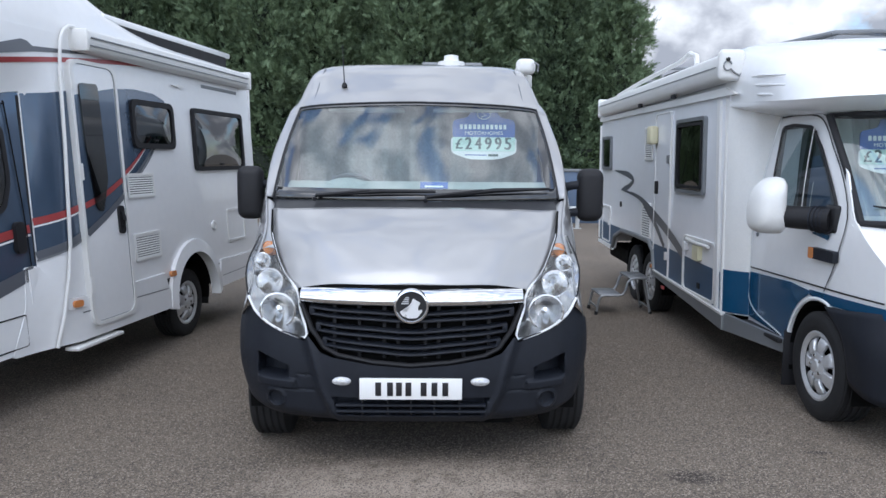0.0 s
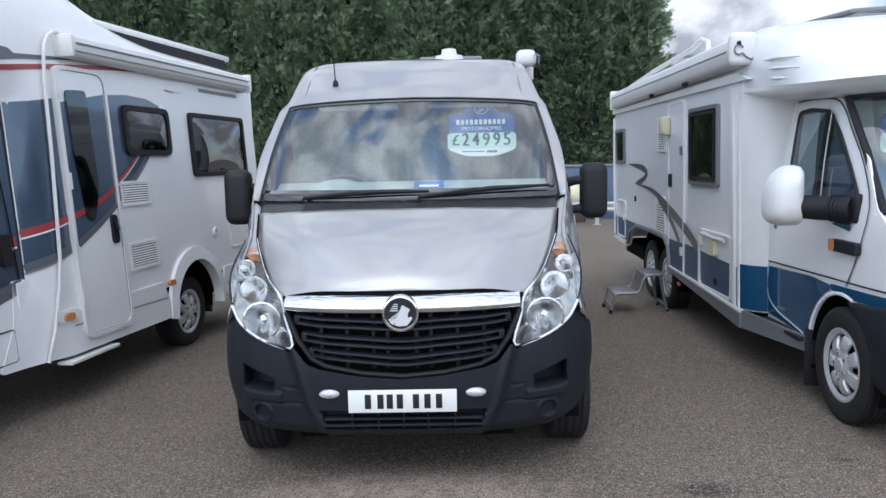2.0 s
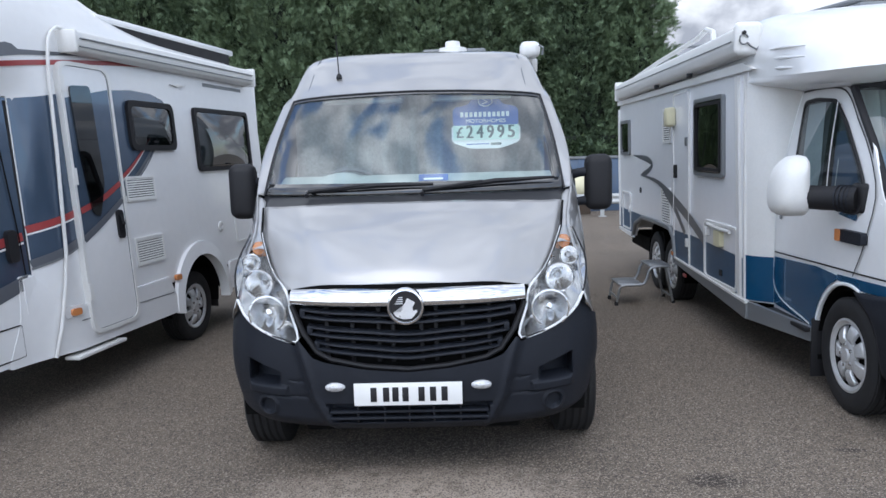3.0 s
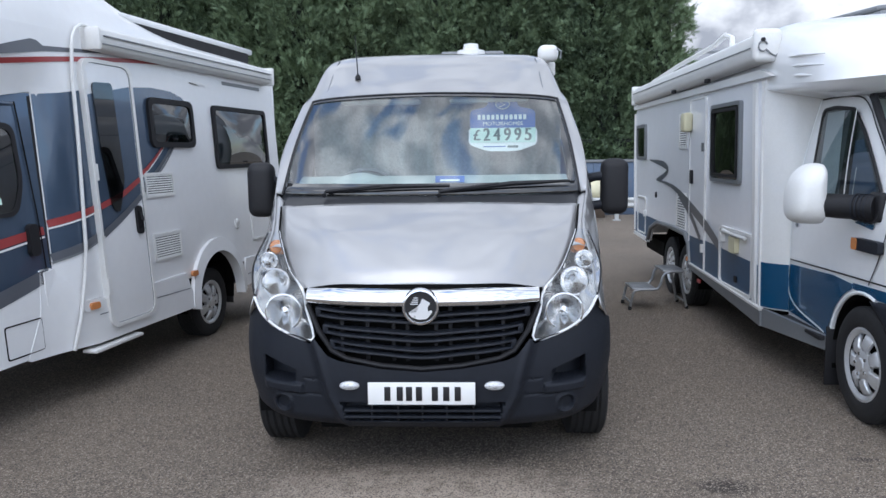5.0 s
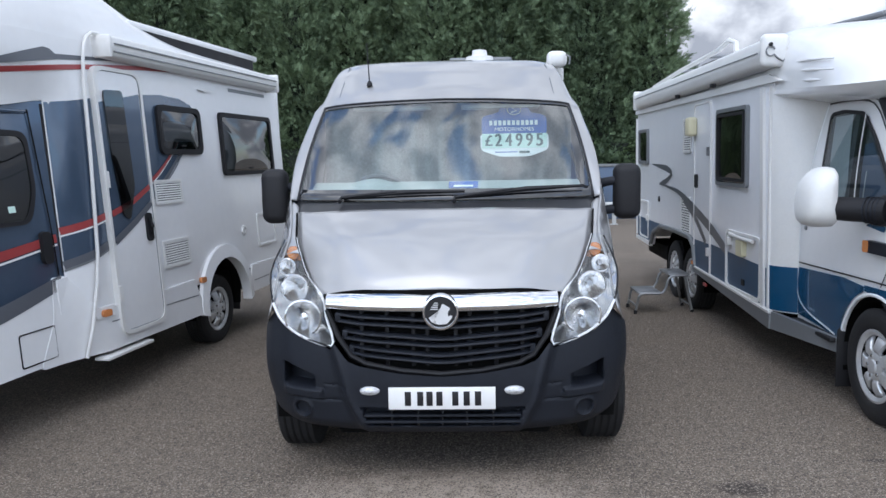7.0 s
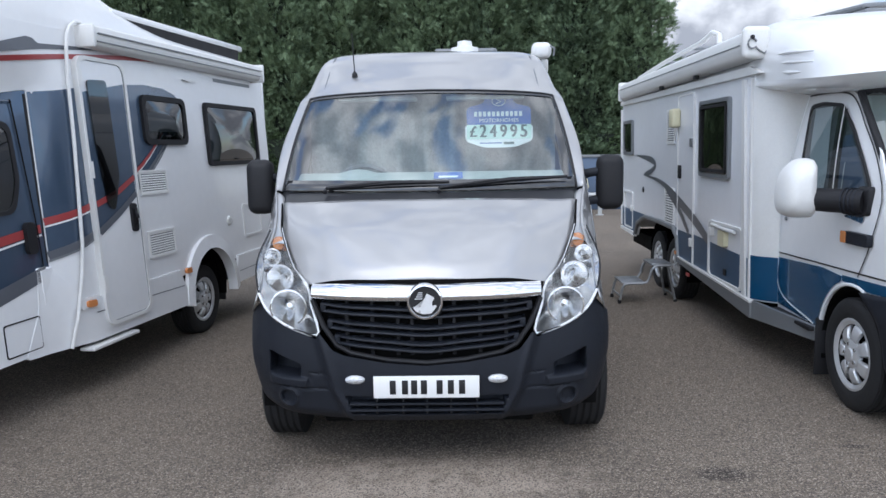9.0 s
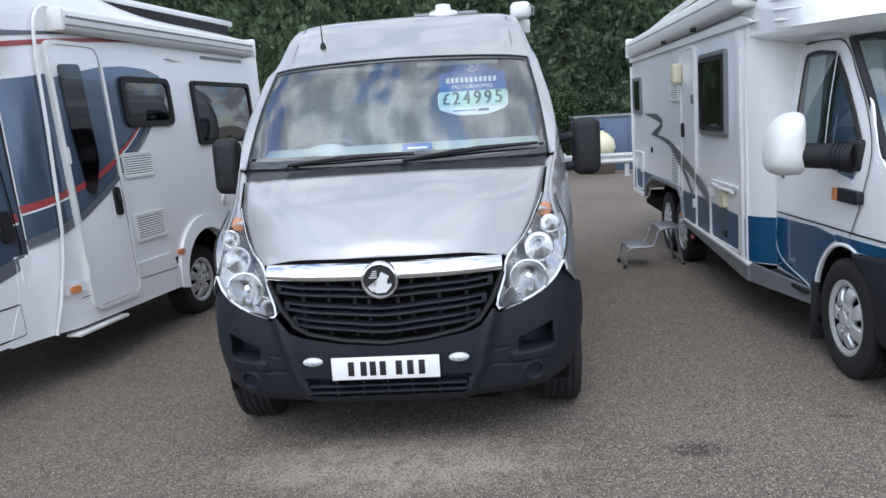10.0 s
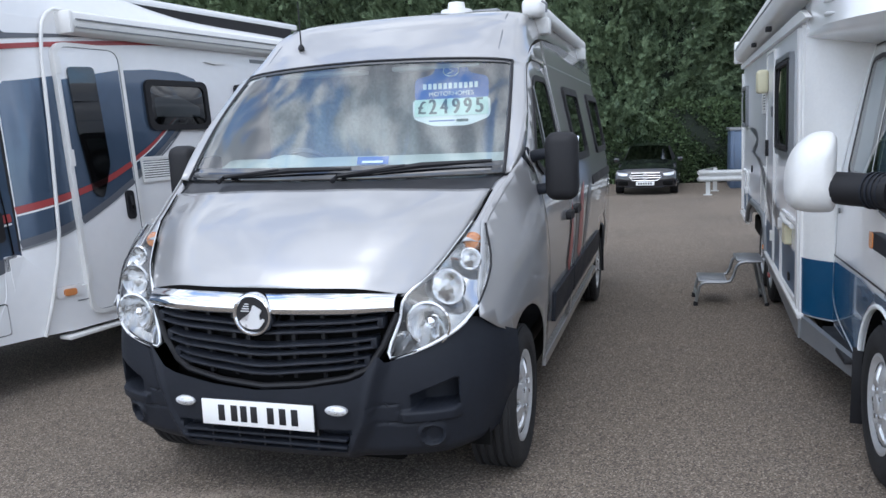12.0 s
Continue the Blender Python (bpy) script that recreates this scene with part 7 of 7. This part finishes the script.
    part("plate_backing", box(-0.25, 0.25, -0.052, 0.02, 0.31, 0.4, 0.003), M_BLACK, pl)
    for x in (-0.18, -0.11, -0.04, 0.03, 0.1, 0.17):
        part("plate_bar", box(x - 0.022, x + 0.022, -0.064, -0.059, 0.325, 0.385, 0.001), M_INK, pl)
    part("splitter", tube([(-0.75, 0.12, 0.27), (-0.4, 0.0, 0.24), (0, -0.03, 0.24), (0.4, 0.0, 0.24), (0.75, 0.12, 0.27)], 0.015, 6), M_BLACK, c)


saloon_car()


def barrier():
    g = ground_z(0, 24.3)
    b = thing("crash_barrier", "pale galvanised crash barrier at the yard edge", "barrier", pose(1.4, 24.3, g, 0, 0, 0))
    prof = [(0.0, 0.4), (-0.05, 0.44), (-0.05, 0.5), (0.0, 0.54), (0.0, 0.58), (-0.05, 0.62), (-0.05, 0.68), (0.0, 0.72)]

    def beam(x0, y0, x1, y1):
        bm = bmesh.new()
        d = Vector((x1 - x0, y1 - y0, 0)).normalized()
        nrm = Vector((d.y, -d.x, 0))
        A = [bm.verts.new(Vector((x0, y0, z)) - nrm * q) for q, z in prof]
        B = [bm.verts.new(Vector((x1, y1, z)) - nrm * q) for q, z in prof]
        for i in range(len(prof) - 1):
            bm.faces.new((A[i], A[i + 1], B[i + 1], B[i]))
        return bm
    part("beam", beam(0, 0, 6.5, 0.3), M_BARRIER, b, thick=0.006)
    part("beam", beam(0.5, 1.7, 0, 0.02), M_BARRIER, b, thick=0.006)
    for x, y in ((0.25, 0.12), (2.3, 0.22), (4.4, 0.3), (0.45, 1.4)):
        p = part("post", box(x - 0.06, x + 0.06, y - 0.05, y + 0.05, 0.0, 0.7, 0.008), M_BARRIER, b)
        part("foot_plate", box(x - 0.12, x + 0.12, y - 0.1, y + 0.1, 0, 0.02, 0.004), M_BARRIER, p)


barrier()


def yard_store():
    g = ground_z(0, 27)
    s = thing("storage_box", "blue-grey steel storage box behind the barrier", "storage box", pose(2.3, 26.6, g, 0, 0, 2))
    part("body", box(0, 2.6, 0, 1.6, 0, 1.78, 0.02), M_CONTAINER, s)
    part("lid", box(-0.05, 2.65, -0.05, 1.65, 1.78, 1.86, 0.015), M_GREYTRIM, s)
    for x in (0.05, 0.9, 1.75, 2.5):
        part("rib", box(x, x + 0.06, -0.03, 0.0, 0.0, 1.78, 0.008), M_CONTAINER, s)
    t = thing("water_tank", "cream round plastic tank on a low cradle", "tank", pose(3.05, 25.7, g, 0, 0, 0))
    part("vessel", lathe([(0.48, 0.001), (0.5, 0.2), (0.62, 0.38), (0.85, 0.46), (1.08, 0.41), (1.26, 0.25), (1.33, 0.12), (1.38, 0.11), (1.4, 0.001)], 28, "z"), M_CREAM, t)
    part("cap", lathe([(1.38, 0.1), (1.46, 0.1), (1.47, 0.001)], 16, "z"), M_BLUE, t)
    part("cradle", box(-0.4, 0.4, -0.3, 0.3, 0.0, 0.5, 0.02), M_BARK, t)


yard_store()


def clipped_hedge():
    """A clipped leafy hedge before the conifers."""
    rng = np.random.default_rng(77)
    verts, faces = [], []
    N = 42000
    for _ in range(N):
        x = rng.uniform(-12.5, 6.3)
        top = 2.75 + 0.15 * math.sin(x * 1.3) + 0.1 * math.sin(x * 3.7)
        z = rng.uniform(0.02, 1.0) ** 0.95 * top
        y = -0.1 * math.sin(x * 2.1 + z) - 0.08 * math.sin(z * 4 + x * 3) + abs(rng.normal(0, 0.09))
        if z > top * 0.94:
            y += rng.uniform(0, 0.8)
        c = np.array([x, y, z])
        d = np.array([rng.normal(0, 0.7), -0.6 + rng.normal(0, 0.3), rng.normal(0.1, 0.6)])
        d /= np.linalg.norm(d)
        s = np.cross(d, rng.normal(0, 1, 3))
        s /= np.linalg.norm(s) + 1e-6
        L = rng.uniform(0.08, 0.16)
        i = len(verts)
        verts += [c, c + d * L * 0.5 - s * L * 0.28, c + d * L, c + d * L * 0.5 + s * L * 0.28]
        faces.append((i, i + 1, i + 2, i + 3))
    me = bpy.data.meshes.new("leaves")
    me.from_pydata([tuple(v) for v in verts], [], faces)
    me.materials.append(M_LEAF2)
    h = thing("hedge", "clipped leafy green hedge in front of tall conifers", "hedge", pose(0, 28.9, ground_z(0, 28), 0, 0, 0), kind="stuff")
    lv = new("foliage", me)
    lv.parent = h
    # dark box behind the leaves; its colour carries the hedge's inner shade
    part("shaded_twig_core", box(-12.5, 6.2, 0.12, 0.9, 0, 2.6, 0.05), M_SHADE, h)


clipped_hedge()
